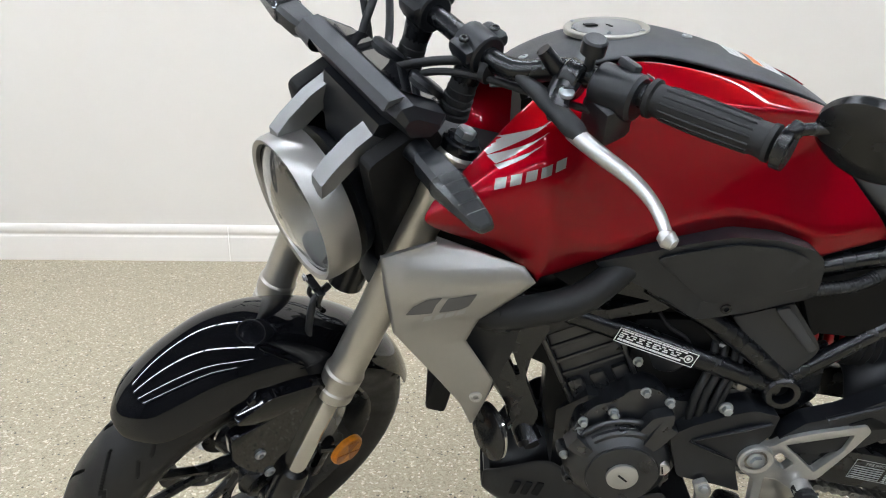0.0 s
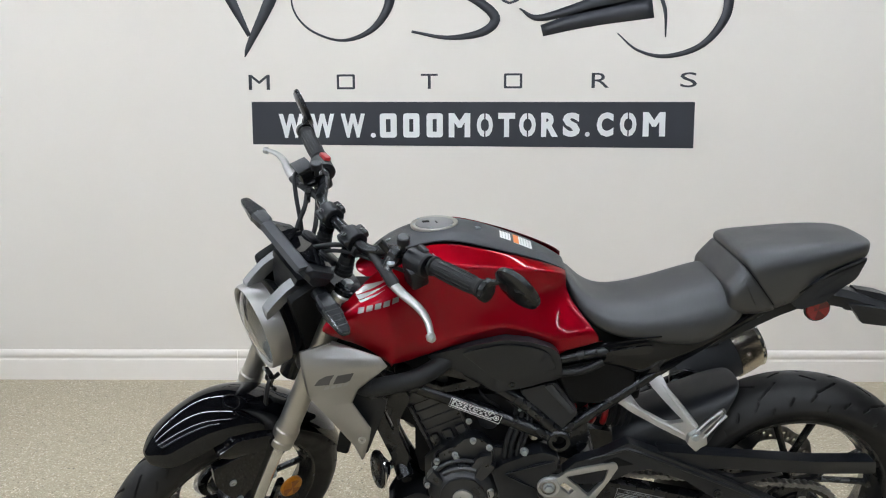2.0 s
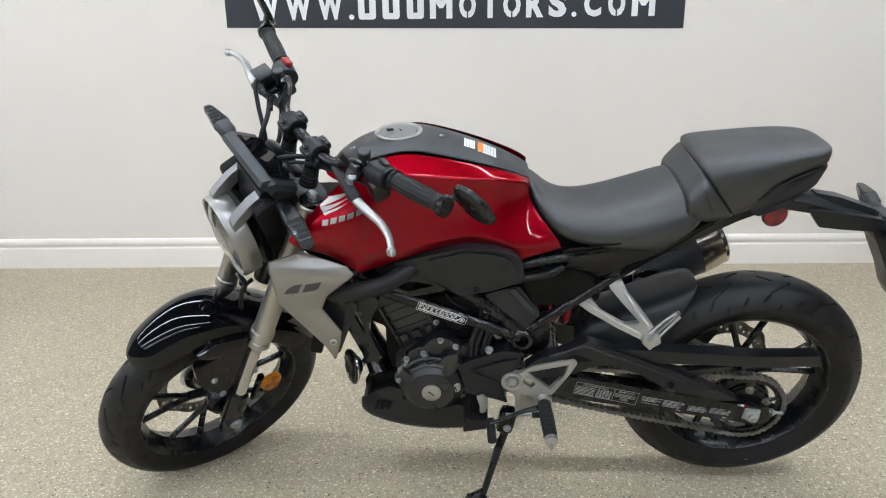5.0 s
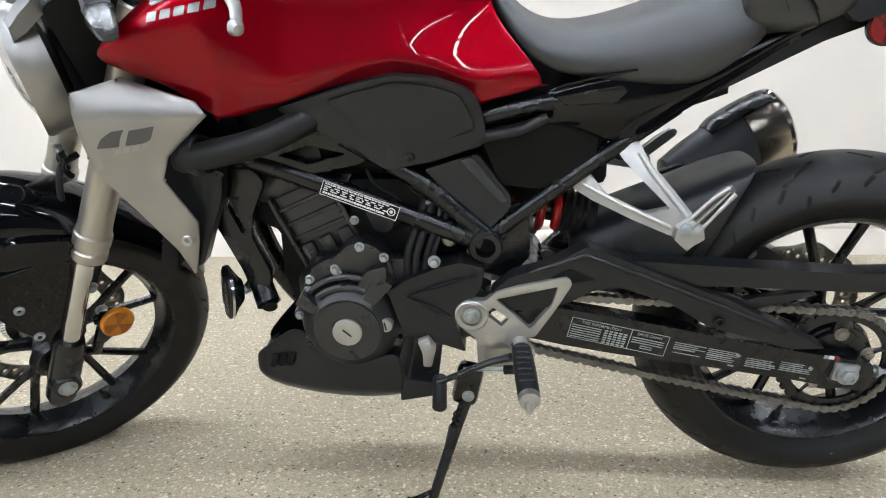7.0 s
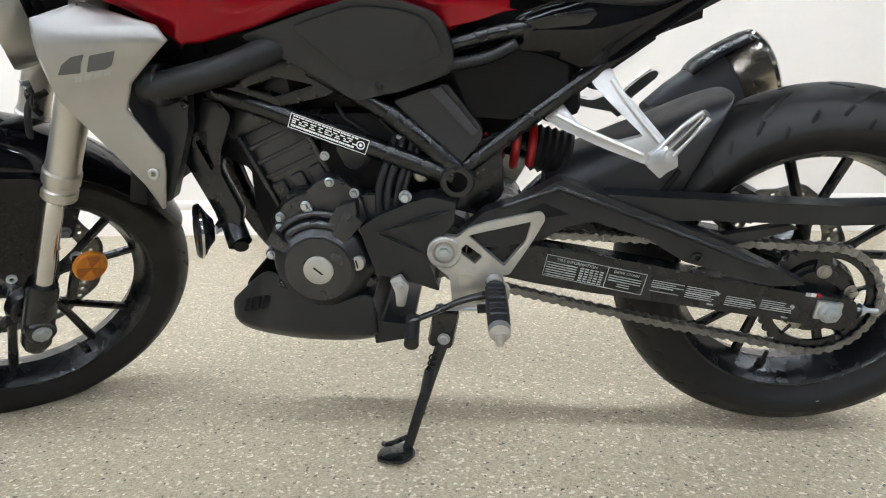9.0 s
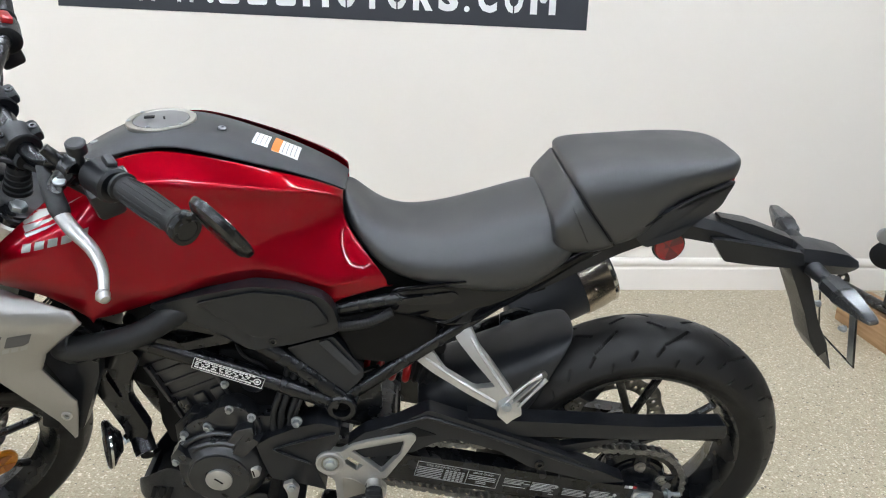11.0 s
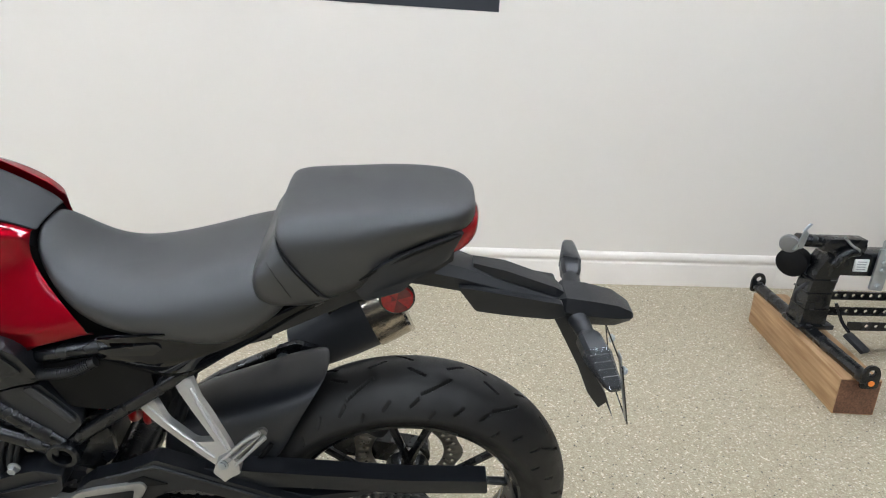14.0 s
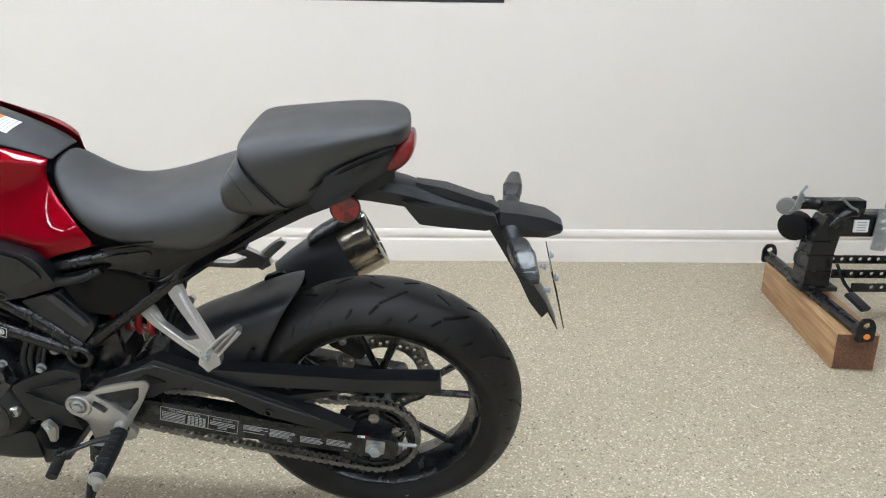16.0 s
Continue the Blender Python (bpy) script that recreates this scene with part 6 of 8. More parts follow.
def sprocket():
    b = bmesh.new()
    n = 36
    def at(r, a, y):
        return Vector((r * math.cos(a), y, 0.312 + r * math.sin(a)))
    for y0, y1 in ((-0.1075, -0.1025),):
        outer, inner = [], []
        for k in range(n * 4):
            a = 2 * math.pi * k / (n * 4)
            r = (0.0885, 0.0935, 0.0955, 0.0935)[k % 4]
            outer.append((r, a))
            inner.append((0.074, a))
        m = len(outer)
        ring_v = [[b.verts.new(at(*p, y)) for p in pts] for pts, y in ((outer, y0), (outer, y1), (inner, y1), (inner, y0))]
        for q in range(4):
            u, w = ring_v[q], ring_v[(q + 1) % 4]
            for k in range(m):
                b.faces.new((u[k], u[(k + 1) % m], w[(k + 1) % m], w[k]))
    gear = part("rear_sprocket", b, SATIN, rear_wheel, "black rear sprocket")
    b = ring([(-0.0025, 0.034), (-0.0025, 0.052), (0.0025, 0.052), (0.0025, 0.034)], SPROCKET, (0, 1, 0), 40)
    for k in range(5):
        a = 2 * math.pi * k / 5 + 0.3
        tube([at(0.045, a, -0.105), at(0.078, a, -0.105)], (0.013, 0.010), 8, 1, b, flat=0.25)
    part("sprocket_spider", b, SATIN, gear)
    part("cush_hub", lathe([(-0.102, 0.030), (-0.100, 0.060), (-0.080, 0.066), (-0.050, 0.058)], (0, 0, 0.312), (0, 1, 0), 32), SATIN, gear)
    for k in range(5):
        a = 2 * math.pi * k / 5 + 0.3
        part("sprocket_bolt", hex_bolt(at(0.050, a, -0.1078), (0, -1, 0), 0.0085, 0.008), DISC, gear)


sprocket()


def chain():
    """A roller chain round both sprockets, link by link."""
    r1, r2 = 0.0915, 0.036
    pitch = 0.015875
    c1, c2 = Vector((0, 0.312)), Vector((DRIVE.x, DRIVE.z))
    d = c2 - c1
    base = math.atan2(d.y, d.x)
    off = math.acos((r1 - r2) / d.length)
    top1 = c1 + r1 * Vector((math.cos(base - off), math.sin(base - off)))
    top2 = c2 + r2 * Vector((math.cos(base - off), math.sin(base - off)))
    low1 = c1 + r1 * Vector((math.cos(base + off), math.sin(base + off)))
    low2 = c2 + r2 * Vector((math.cos(base + off), math.sin(base + off)))
    path = []
    for k in range(60):
        path.append(top1.lerp(top2, k / 60))
    for k in range(20):
        a = base - off + (2 * off) * k / 20
        path.append(c2 + r2 * Vector((math.cos(a), math.sin(a))))
    sag = 0.006
    for k in range(60):
        p = low2.lerp(low1, k / 60)
        path.append(p + Vector((0, -sag * math.sin(math.pi * k / 60))))
    span = 2 * math.pi - 2 * off
    for k in range(60):
        a = base + off + span * k / 60
        path.append(c1 + r1 * Vector((math.cos(a), math.sin(a))))
    path.append(path[0])
    acc = [0.0]
    for p, q in zip(path, path[1:]):
        acc.append(acc[-1] + (q - p).length)
    count = int(round(acc[-1] / pitch / 2)) * 2
    xs, zs = [p.x for p in path], [p.y for p in path]
    pins = [Vector((float(np.interp(acc[-1] * k / count, acc, xs)), DRIVE.y, float(np.interp(acc[-1] * k / count, acc, zs)))) for k in range(count)]
    ch = new("drive_chain")
    ch.parent = BIKE
    ch["label"] = "steel roller drive chain"
    meshes = []
    for inner in (0, 1):
        b = bmesh.new()
        half = 0.0058 if inner else 0.0082
        p = pitch
        eight = [(-0.0068, 0.0), (-0.0048, 0.0048), (0.0, 0.0066), (0.0040, 0.0054), (p / 2, 0.0042), (p - 0.0040, 0.0054), (p, 0.0066), (p + 0.0048, 0.0048), (p + 0.0068, 0.0), (p + 0.0048, -0.0048), (p, -0.0066), (p - 0.0040, -0.0054), (p / 2, -0.0042), (0.0040, -0.0054), (0.0, -0.0066), (-0.0048, -0.0048)]
        for s in (-1, 1):
            plate(eight, s * half - 0.0011, s * half + 0.0011, 0, b)
        for x in (0, p):
            lathe([(-half - 0.003, 0.0028), (half + 0.003, 0.0028)], (x, 0, 0), (0, 1, 0), 8, b)
            if inner:
                lathe([(-half, 0.0050), (half, 0.0050)], (x, 0, 0), (0, 1, 0), 8, b)
        bmesh.ops.recalc_face_normals(b, faces=b.faces)
        me = bpy.data.meshes.new("chain_link")
        b.to_mesh(me)
        b.free()
        me.materials.append(CHAIN)
        for f in me.polygons:
            f.use_smooth = False
        meshes.append(me)
    for k in range(count):
        p, q = pins[k], pins[(k + 1) % count]
        a = math.atan2(q.z - p.z, q.x - p.x)
        ob = new("chain_link", meshes[k % 2])
        ob.parent = ch
        ob.matrix_local = Matrix.Translation(p) @ Euler((0, -a, 0)).to_matrix().to_4x4()


chain()

# ---- shrouds, radiator, frame ----
SH_LEFT = [(-1.017, 0.502), (-1.031, 0.540), (-1.115, 0.674), (-1.127, 0.783), (-1.061, 0.800)]
SH_RIGHT = [(-1.010, 0.500), (-0.993, 0.556), (-0.987, 0.588), (-1.024, 0.656), (-1.008, 0.692), (-0.943, 0.749), (-0.957, 0.769), (-1.061, 0.800)]
SH_DEPTH = [(0.500, 0.170), (0.560, 0.184), (0.640, 0.204), (0.700, 0.219), (0.735, 0.2245), (0.755, 0.223), (0.775, 0.217), (0.803, 0.203)]


def at_height(line, z):
    return float(np.interp(z, [p[-1] if line is not SH_DEPTH else p[0] for p in line], [p[0] if line is not SH_DEPTH else p[1] for p in line]))


def shrouds():
    for s in (-1, 1):
        levels = sorted(set([p[1] for p in SH_LEFT + SH_RIGHT] + [0.503 + 0.297 * k / 40 for k in range(41)]))
        rows = []
        for z in levels:
            a, b_ = at_height(SH_LEFT, z), at_height(SH_RIGHT, z)
            rows.append([Vector((a + (b_ - a) * u, s * (at_height(SH_DEPTH, z) + 0.004 * math.sin(math.pi * u) - 0.006 * (u < 0.02) - 0.016 * u * min(1.0, max(0.0, (z - 0.58) / 0.1))), z)) for u in (0, 0.05, 0.25, 0.5, 0.75, 0.95, 1)])
        sh = part("radiator_shroud", sheet(rows), SILVER, BIKE, "satin silver radiator shroud", solid=0.005, smooth=50)
        part("shroud_bolt", cap_bolt((-1.009, s * 0.1875, 0.560), (0, s, 0), 0.0085, 0.004), CAST, sh)
        inner = [(-1.050, 0.700), (-0.990, 0.712), (-0.972, 0.682), (-0.950, 0.672), (-0.958, 0.620), (-1.003, 0.508), (-1.018, 0.506), (-1.000, 0.560), (-1.040, 0.650)]
        part("shroud_backing", plate(rounded(inner, 0.006), s * 0.135, s * 0.160, 0.005, segs=3), PLASTIC, sh)
        part("backing_bolt", cap_bolt((-0.957, s * 0.160, 0.654), (0, s, 0), 0.007, 0.004), SATIN, sh)
        if s < 0:
            # model name as plain slanted bars
            for w in ([(-1.098, 0.709), (-1.088, 0.723), (-1.072, 0.733), (-1.053, 0.736), (-1.062, 0.723), (-1.066, 0.711)], [(-1.058, 0.712), (-1.047, 0.734), (-1.012, 0.739), (-1.022, 0.720), (-1.032, 0.715)]):
                decal("name_block", rounded(w, 0.0025), DARKPRINT, sh, sh)
            for k in range(4):
                x = -1.078 + 0.0135 * k
                z = 0.6980 + 0.0024 * k
                decal("name_digit", [(x, z), (x + 0.010, z + 0.0022), (x + 0.013, z + 0.0102), (x + 0.003, z + 0.008)], GREYPRINT, sh, sh)


shrouds()


def radiator():
    core = part("radiator", box((-1.035, 0, 0.620), (0.030, 0.300, 0.250), 0.006, (0, 14, 0)), DARK, BIKE, "black radiator behind the shrouds")
    b = bmesh.new()
    for k in range(26):
        box((-1.052 - 0.003 * 0 + 0.0005 * k - 0.012, 0, 0.515 + 0.0082 * k), (0.004, 0.27, 0.0012), 0, (0, 14, 0), b)
    part("fins", b, ENGINE, core)
    part("coolant_hose", tube([(-1.020, -0.130, 0.665), (-0.995, -0.172, 0.680), (-0.950, -0.180, 0.690), (-0.880, -0.172, 0.706), (-0.820, -0.130, 0.728)], (0.018, 0.0195, 0.0205, 0.0205, 0.020), 20, 5), GRIP, BIKE, "thick black rubber coolant hose")
    part("hose_surround", ring([(0, 0.0225), (0, 0.0300), (0.016, 0.0290), (0.018, 0.0255), (0.016, 0.0225)], (-0.985, -0.165, 0.683), (0.85, -0.32, 0.25), 28), PLASTIC, core, "dark moulded surround of the hose end")
    horn = part("horn", lathe([(0, 0.018), (0.010, 0.030), (0.016, 0.040), (0.020, 0.043), (0.026, 0.043), (0.028, 0.040), (0.030, 0.012)], (-0.965, -0.119, 0.444), (-1, -0.55, 0.1), 36), SATIN, BIKE, "small round black horn")
    part("horn_rim", ring([(0.019, 0.0425), (0.019, 0.0445), (0.023, 0.0445), (0.023, 0.0425)], (-0.965, -0.119, 0.444), (-1, -0.55, 0.1), 36), CHROME, horn)
    part("horn_bolt", hex_bolt((-0.962, -0.118, 0.444), (1, 0.55, 0), 0.006, 0.010), ZINC, horn)
    part("horn_bracket", tube([(-0.960, -0.116, 0.446), (-0.948, -0.112, 0.462), (-0.938, -0.108, 0.486)], 0.006, 8, 3), SATIN, horn)


radiator()


def frame_tubes():
    for s in (-1, 1):
        m = s * -1
        def P(x, y, z):
            return (x, s * y, z)
        t1 = part("frame_tube", tube([P(-0.985, 0.106, 0.680), P(-0.880, 0.111, 0.646), P(-0.760, 0.111, 0.599), P(-0.575, 0.114, 0.526)], 0.0158, 20, 8), SATIN, BIKE, "satin black frame tube")
        part("frame_tube", tube([P(-0.780, 0.114, 0.696), P(-0.668, 0.114, 0.626), P(-0.570, 0.114, 0.540)], 0.0145, 20, 8), SATIN, BIKE, "satin black frame tube")
        part("rear_frame_tube", tube([P(-0.556, 0.108, 0.540), P(-0.400, 0.104, 0.656), P(-0.290, 0.086, 0.728)], 0.0125, 18, 10), SATIN, BIKE, "black rear frame tube")
        part("seat_rail", tube([P(-0.620, 0.108, 0.712), P(-0.560, 0.112, 0.724), P(-0.470, 0.112, 0.742), P(-0.300, 0.105, 0.755), P(-0.140, 0.085, 0.83)], 0.0125, 14, 3), SATIN, BIKE)
        part("pivot_boss", ring([(0.0, 0.016), (0.0, 0.026), (0.030, 0.027), (0.034, 0.024), (0.034, 0.016), (0.012, 0.014)], P(-0.569, 0.098, 0.523), (0, s, 0), 32), SATIN, BIKE)
        part("pivot_plug", lathe([(0, 0.015), (0.003, 0.015)], P(-0.569, 0.112, 0.523), (0, s, 0), 20), DARK, BIKE)
        brace = [(-0.985, 0.672), (-0.955, 0.664), (-0.894, 0.674), (-0.860, 0.700), (-0.805, 0.712), (-0.728, 0.676), (-0.755, 0.655), (-0.830, 0.640), (-0.905, 0.650), (-0.975, 0.645)]
        head = part("frame_gusset", holed_plate(rounded(brace, 0.008), [rounded([(-0.879, 0.670), (-0.830, 0.684), (-0.776, 0.671), (-0.832, 0.655)], 0.004)], s * 0.098, s * 0.120, 0.003), SATIN, BIKE)
        down = [(-0.990, 0.650), (-0.920, 0.650), (-0.905, 0.628), (-0.930, 0.575), (-0.936, 0.540), (-0.912, 0.475), (-0.925, 0.430), (-0.945, 0.432), (-0.957, 0.480), (-0.992, 0.565)]
        part("down_plate", holed_plate(rounded(down, 0.008), [rounded([(-0.968, 0.590), (-0.950, 0.545), (-0.944, 0.548), (-0.962, 0.604)], 0.003)], s * 0.100, s * 0.124, 0.003), SATIN, BIKE, "black frame down plate")
        part("engine_mount", tube([P(-0.945, 0.095, 0.475), P(-0.932, 0.112, 0.440), P(-0.922, 0.125, 0.422)], (0.017, 0.019, 0.020), 16, 2), SATIN, BIKE)
        part("mount_bore", lathe([(0, 0.012), (0.002, 0.012)], P(-0.920, 0.128, 0.419), (0.3, s, -0.5), 16), DARK, BIKE)
        bow = lambda x, z, s=s: s * 0.30 * max(0.0, z - 0.675)
        cover = [(-0.866, 0.746), (-0.790, 0.768), (-0.750, 0.780), (-0.697, 0.792), (-0.640, 0.786), (-0.594, 0.770), (-0.577, 0.751), (-0.568, 0.707), (-0.570, 0.686), (-0.642, 0.662), (-0.715, 0.648), (-0.786, 0.698)]
        sc = part("side_cover", plate(rounded(cover, 0.010), s * 0.100, s * 0.130, 0.007, segs=3, lean=bow, crown=(0.006, 0.060)), MID_PLASTIC, BIKE, "black textured plastic side cover")
        raised = [(-0.790, 0.757), (-0.745, 0.770), (-0.694, 0.782), (-0.640, 0.776), (-0.604, 0.762), (-0.588, 0.730), (-0.582, 0.712), (-0.649, 0.688), (-0.706, 0.676)]
        part("raised_field", plate(rounded(raised, 0.010), s * 0.131, s * 0.1345, 0.0015, lean=bow, crown=(0.006, 0.050)), MID_PLASTIC, sc)
        part("cover_bolt", cap_bolt(P(-0.678, 0.131, 0.668), (0, s, 0), 0.0075, 0.003), SATIN, sc)
        wedge = [(-0.660, 0.645), (-0.610, 0.660), (-0.580, 0.668), (-0.530, 0.600), (-0.530, 0.585), (-0.565, 0.545), (-0.585, 0.552)]
        w = part("knee_plate", plate(rounded(wedge, 0.006), s * 0.096, s * 0.117, 0.003, crown=(0.004, 0.035)), MID_PLASTIC, BIKE)
        part("knee_strip", plate(rounded([(-0.606, 0.660), (-0.588, 0.665), (-0.535, 0.598), (-0.545, 0.590)], 0.004), s * 0.118, s * 0.123, 0.002), GREY_PLASTIC, w)
    # printed sticker round the left tube: a light field with plain bars
    a, b_ = Vector((-0.816, -0.1120, 0.6215)), Vector((-0.702, -0.1120, 0.5765))
    d = (b_ - a).normalized()
    m = Matrix.Translation(a + Vector((0, -0.0155, 0))) @ Euler((0, -math.atan2(d.z, d.x), math.atan2(d.y, d.x))).to_matrix().to_4x4()
    L = (b_ - a).length
    tag = part("tube_sticker", box((L / 2, 0.001, 0.001), (L, 0.002, 0.023), 0.0005), DARK, BIKE, "black and white printed tube sticker", xf=m)
    b = bmesh.new()
    for z in (-0.0100, 0.0120):
        box((L / 2, -0.0003, z), (L, 0.0006, 0.0010), 0, None, b)
    for x in (0.0005, L - 0.0005):
        box((x, -0.0003, 0.001), (0.0010, 0.0006, 0.023), 0, None, b)
    part("sticker_border", b, PAPER, tag, xf=m)
    b = bmesh.new()
    random.seed(4)
    for z, lo, hi, h, gap in ((0.0082, 0.002, 0.006, 0.0022, 0.0012), (0.0042, 0.006, 0.011, 0.0016, 0.004), (0.0010, 0.003, 0.006, 0.0016, 0.006), (-0.0020, 0.006, 0.011, 0.0016, 0.004), (-0.0066, 0.002, 0.005, 0.0030, 0.0008)):
        x = 0.004
        while x < L - 0.022:
            w = random.uniform(lo, hi)
            box((x + w / 2, -0.0003, z + 0.001), (w, 0.0006, h), 0, None, b)
            x += w + random.uniform(0.6, 1.4) * gap
    ring([(0, 0.0050), (0, 0.0066), (0.0006, 0.0066), (0.0006, 0.0050)], (L - 0.011, 0, 0.001), (0, -1, 0), 16, b)
    lathe([(0, 0.003), (0.0006, 0.003)], (L - 0.011, 0, 0.001), (0, -1, 0), 6, b)
    part("sticker_print", b, PAPER, tag, xf=m)
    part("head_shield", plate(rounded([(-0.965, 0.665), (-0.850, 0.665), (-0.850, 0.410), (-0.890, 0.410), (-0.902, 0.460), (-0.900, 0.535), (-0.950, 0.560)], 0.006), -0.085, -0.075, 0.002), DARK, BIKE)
    # added near-black box over the engine top, standing in for the shade there
    part("engine_top_filler", box((-0.690, 0, 0.560), (0.190, 0.186, 0.130), 0.012), DARK, BIKE)
    part("pivot_plate", plate(rounded([(-0.590, 0.560), (-0.502, 0.590), (-0.498, 0.492), (-0.536, 0.456), (-0.590, 0.470)], 0.008), -0.096, -0.084, 0.003), SATIN, BIKE, "black plate round the swinging-arm pivot")
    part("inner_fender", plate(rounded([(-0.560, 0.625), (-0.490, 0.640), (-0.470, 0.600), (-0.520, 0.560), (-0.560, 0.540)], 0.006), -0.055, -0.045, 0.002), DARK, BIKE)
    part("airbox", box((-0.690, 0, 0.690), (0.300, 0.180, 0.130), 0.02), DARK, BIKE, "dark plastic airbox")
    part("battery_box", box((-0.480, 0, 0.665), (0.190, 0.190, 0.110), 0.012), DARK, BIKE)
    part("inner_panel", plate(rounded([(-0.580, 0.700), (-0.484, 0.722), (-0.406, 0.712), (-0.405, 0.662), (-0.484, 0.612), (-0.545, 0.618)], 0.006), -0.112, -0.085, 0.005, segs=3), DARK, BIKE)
    loom = part("wire_loom", tube([(-0.588, -0.122, 0.694), (-0.572, -0.128, 0.696), (-0.520, -0.130, 0.705), (-0.480, -0.124, 0.722)], 0.0085, 12, 4), GRIP, BIKE, "ribbed black wiring loom")
    # its ribs, each a ring of its own
    path = catmull([(-0.585, -0.123, 0.694), (-0.572, -0.128, 0.696), (-0.520, -0.130, 0.705), (-0.488, -0.126, 0.719)], 9)
    for p, q in zip(path, path[1:]):
        part("loom_ring", lathe([(0, 0.0092), (0.0022, 0.0092)], p, q - p, 12), PLASTIC, loom)
    part("steering_head", tube([on_axis(0.80, 0), on_axis(0.975, 0)], 0.034, 20, 1), SATIN, BIKE)
    part("head_gusset", loft([[Vector((x, y, z)) for y, z in ((-w, z0), (w, z0), (w, z1), (-w, z1))] for x, w, z0, z1 in ((-1.10, 0.05, 0.74, 0.86), (-1.02, 0.10, 0.70, 0.84), (-0.94, 0.105, 0.70, 0.82))]), DARK, BIKE)


frame_tubes()

# ---- engine ----
def engine():
    e = part("engine", loft([[Vector((x, y, z)) for y, z in ((-w, z0), (w, z0), (w, z1), (-w, z1))] for x, w, z0, z1 in ((-0.880, 0.085, 0.330, 0.450), (-0.840, 0.110, 0.300, 0.500), (-0.722, 0.120, 0.290, 0.500), (-0.696, 0.120, 0.378, 0.500), (-0.600, 0.115, 0.385, 0.480), (-0.560, 0.095, 0.380, 0.450))]), ENGINE, BIKE, "black single-cylinder engine", smooth=25)
    # cylinder, leaning forward, and its head
    tilt = Matrix.Translation((-0.812, 0, 0.492)) @ Euler((0, radians(-24), 0)).to_matrix().to_4x4()
    cyl = part("cylinder", box((0, 0, 0.055), (0.100, 0.172, 0.150), 0.008), ENGINE, BIKE, "black finned cylinder", xf=tilt)
    for k in range(3):
        part("cooling_fin", box((0, 0, 0.052 + 0.026 * k), (0.106, 0.180, 0.007), 0.002), ENGINE, cyl, xf=tilt)
    for x in (-0.034, 0.0, 0.034):
        part("cylinder_rib", box((x, -0.087, 0.022), (0.024, 0.014, 0.036), 0.005), ENGINE, cyl, xf=tilt)
    for x in (-0.051, 0.051):
        part("side_flange", box((x, -0.086, 0.060), (0.008, 0.020, 0.140), 0.003), ENGINE, cyl, xf=tilt)
    part("cylinder_head", box((0, 0, 0.155), (0.140, 0.180, 0.062), 0.012), ENGINE, cyl, xf=tilt)
    part("head_cover", box((0, 0, 0.200), (0.112, 0.150, 0.040), 0.014), ENGINE, cyl, xf=tilt)
    # left crank cover: a stepped round dish with a bright plug
    c = Vector((-0.788, -0.110, 0.398))
    hub = c + Vector((0, 0, -0.006))
    cover = part("crank_cover", lathe([(0, 0.083), (0.012, 0.083), (0.020, 0.080), (0.034, 0.072), (0.044, 0.060), (0.0485, 0.055), (0.0485, 0.0535), (0.0515, 0.0525), (0.0515, 0.010)], hub, (0, -1, 0), 64), ENGINE, e, "round black crank cover")
    # radial arms and a raised collar cast on the dome
    for a, r0, r1, w0, w1 in ((54, 0.050, 0.104, 0.010, 0.020), (146, 0.058, 0.092, 0.009, 0.015)):
        u = Vector((math.cos(radians(a)), 0, math.sin(radians(a))))
        n = Vector((-u.z, 0, u.x))
        b = loft([[hub + u * r + n * w * q + Vector((0, -h * g, 0)) for q, g in ((-1, 0.3), (-0.8, 1), (0.8, 1), (1, 0.3))] for r, w, h in ((r0, w0, 0.044), (r0 * 0.6 + r1 * 0.4, (w0 + w1) / 2, 0.045), (r1, w1, 0.040))])
        part("cast_arm", b, ENGINE, cover, smooth=20)
    band = [hub + Vector((0.071 * math.cos(radians(g)), -0.037, 0.071 * math.sin(radians(g)))) for g in range(66, 136, 7)]
    part("cast_collar", tube(band, 0.0065, 8, 2), ENGINE, cover)
    part("timing_plug", lathe([(0, 0.0235), (0.004, 0.0235), (0.0052, 0.022), (0.0054, 0.008)], hub + Vector((0, -0.0515, 0)), (0, -1, 0), 40), CAST, cover, "bright slotted timing plug")
    part("plug_slot", box(hub + Vector((0, -0.0573, 0)), (0.018, 0.0008, 0.0028), 0, (0, 42, 0)), DARK, cover)
    part("sight_plug", lathe([(0, 0.0120), (0.014, 0.0120), (0.016, 0.0105)], (-0.728, -0.140, 0.399), (0, -1, 0), 28), CAST, cover, "small bright slotted plug")
    part("plug_slot", box((-0.728, -0.1566, 0.399), (0.014, 0.0008, 0.0024), 0, (0, 80, 0)), DARK, cover)
    for ang in (20, 60, 100, 140, 175, 212, 250, 292, 330):
        a = math.radians(ang)
        part("bolt_boss", lathe([(0, 0.011), (0.020, 0.010), (0.022, 0.008)], c + Vector((0.083 * math.cos(a), 0, 0.083 * math.sin(a))), (0, -1, 0), 12), ENGINE, cover)
    for ang in (60, 100, 140, 175, 212, 292):
        a = math.radians(ang)
        part("cover_bolt", hex_bolt(c + Vector((0.083 * math.cos(a), -0.021, 0.083 * math.sin(a))), (0, -1, 0), 0.0054, 0.008), ZINC if ang < 180 else SATIN, cover)
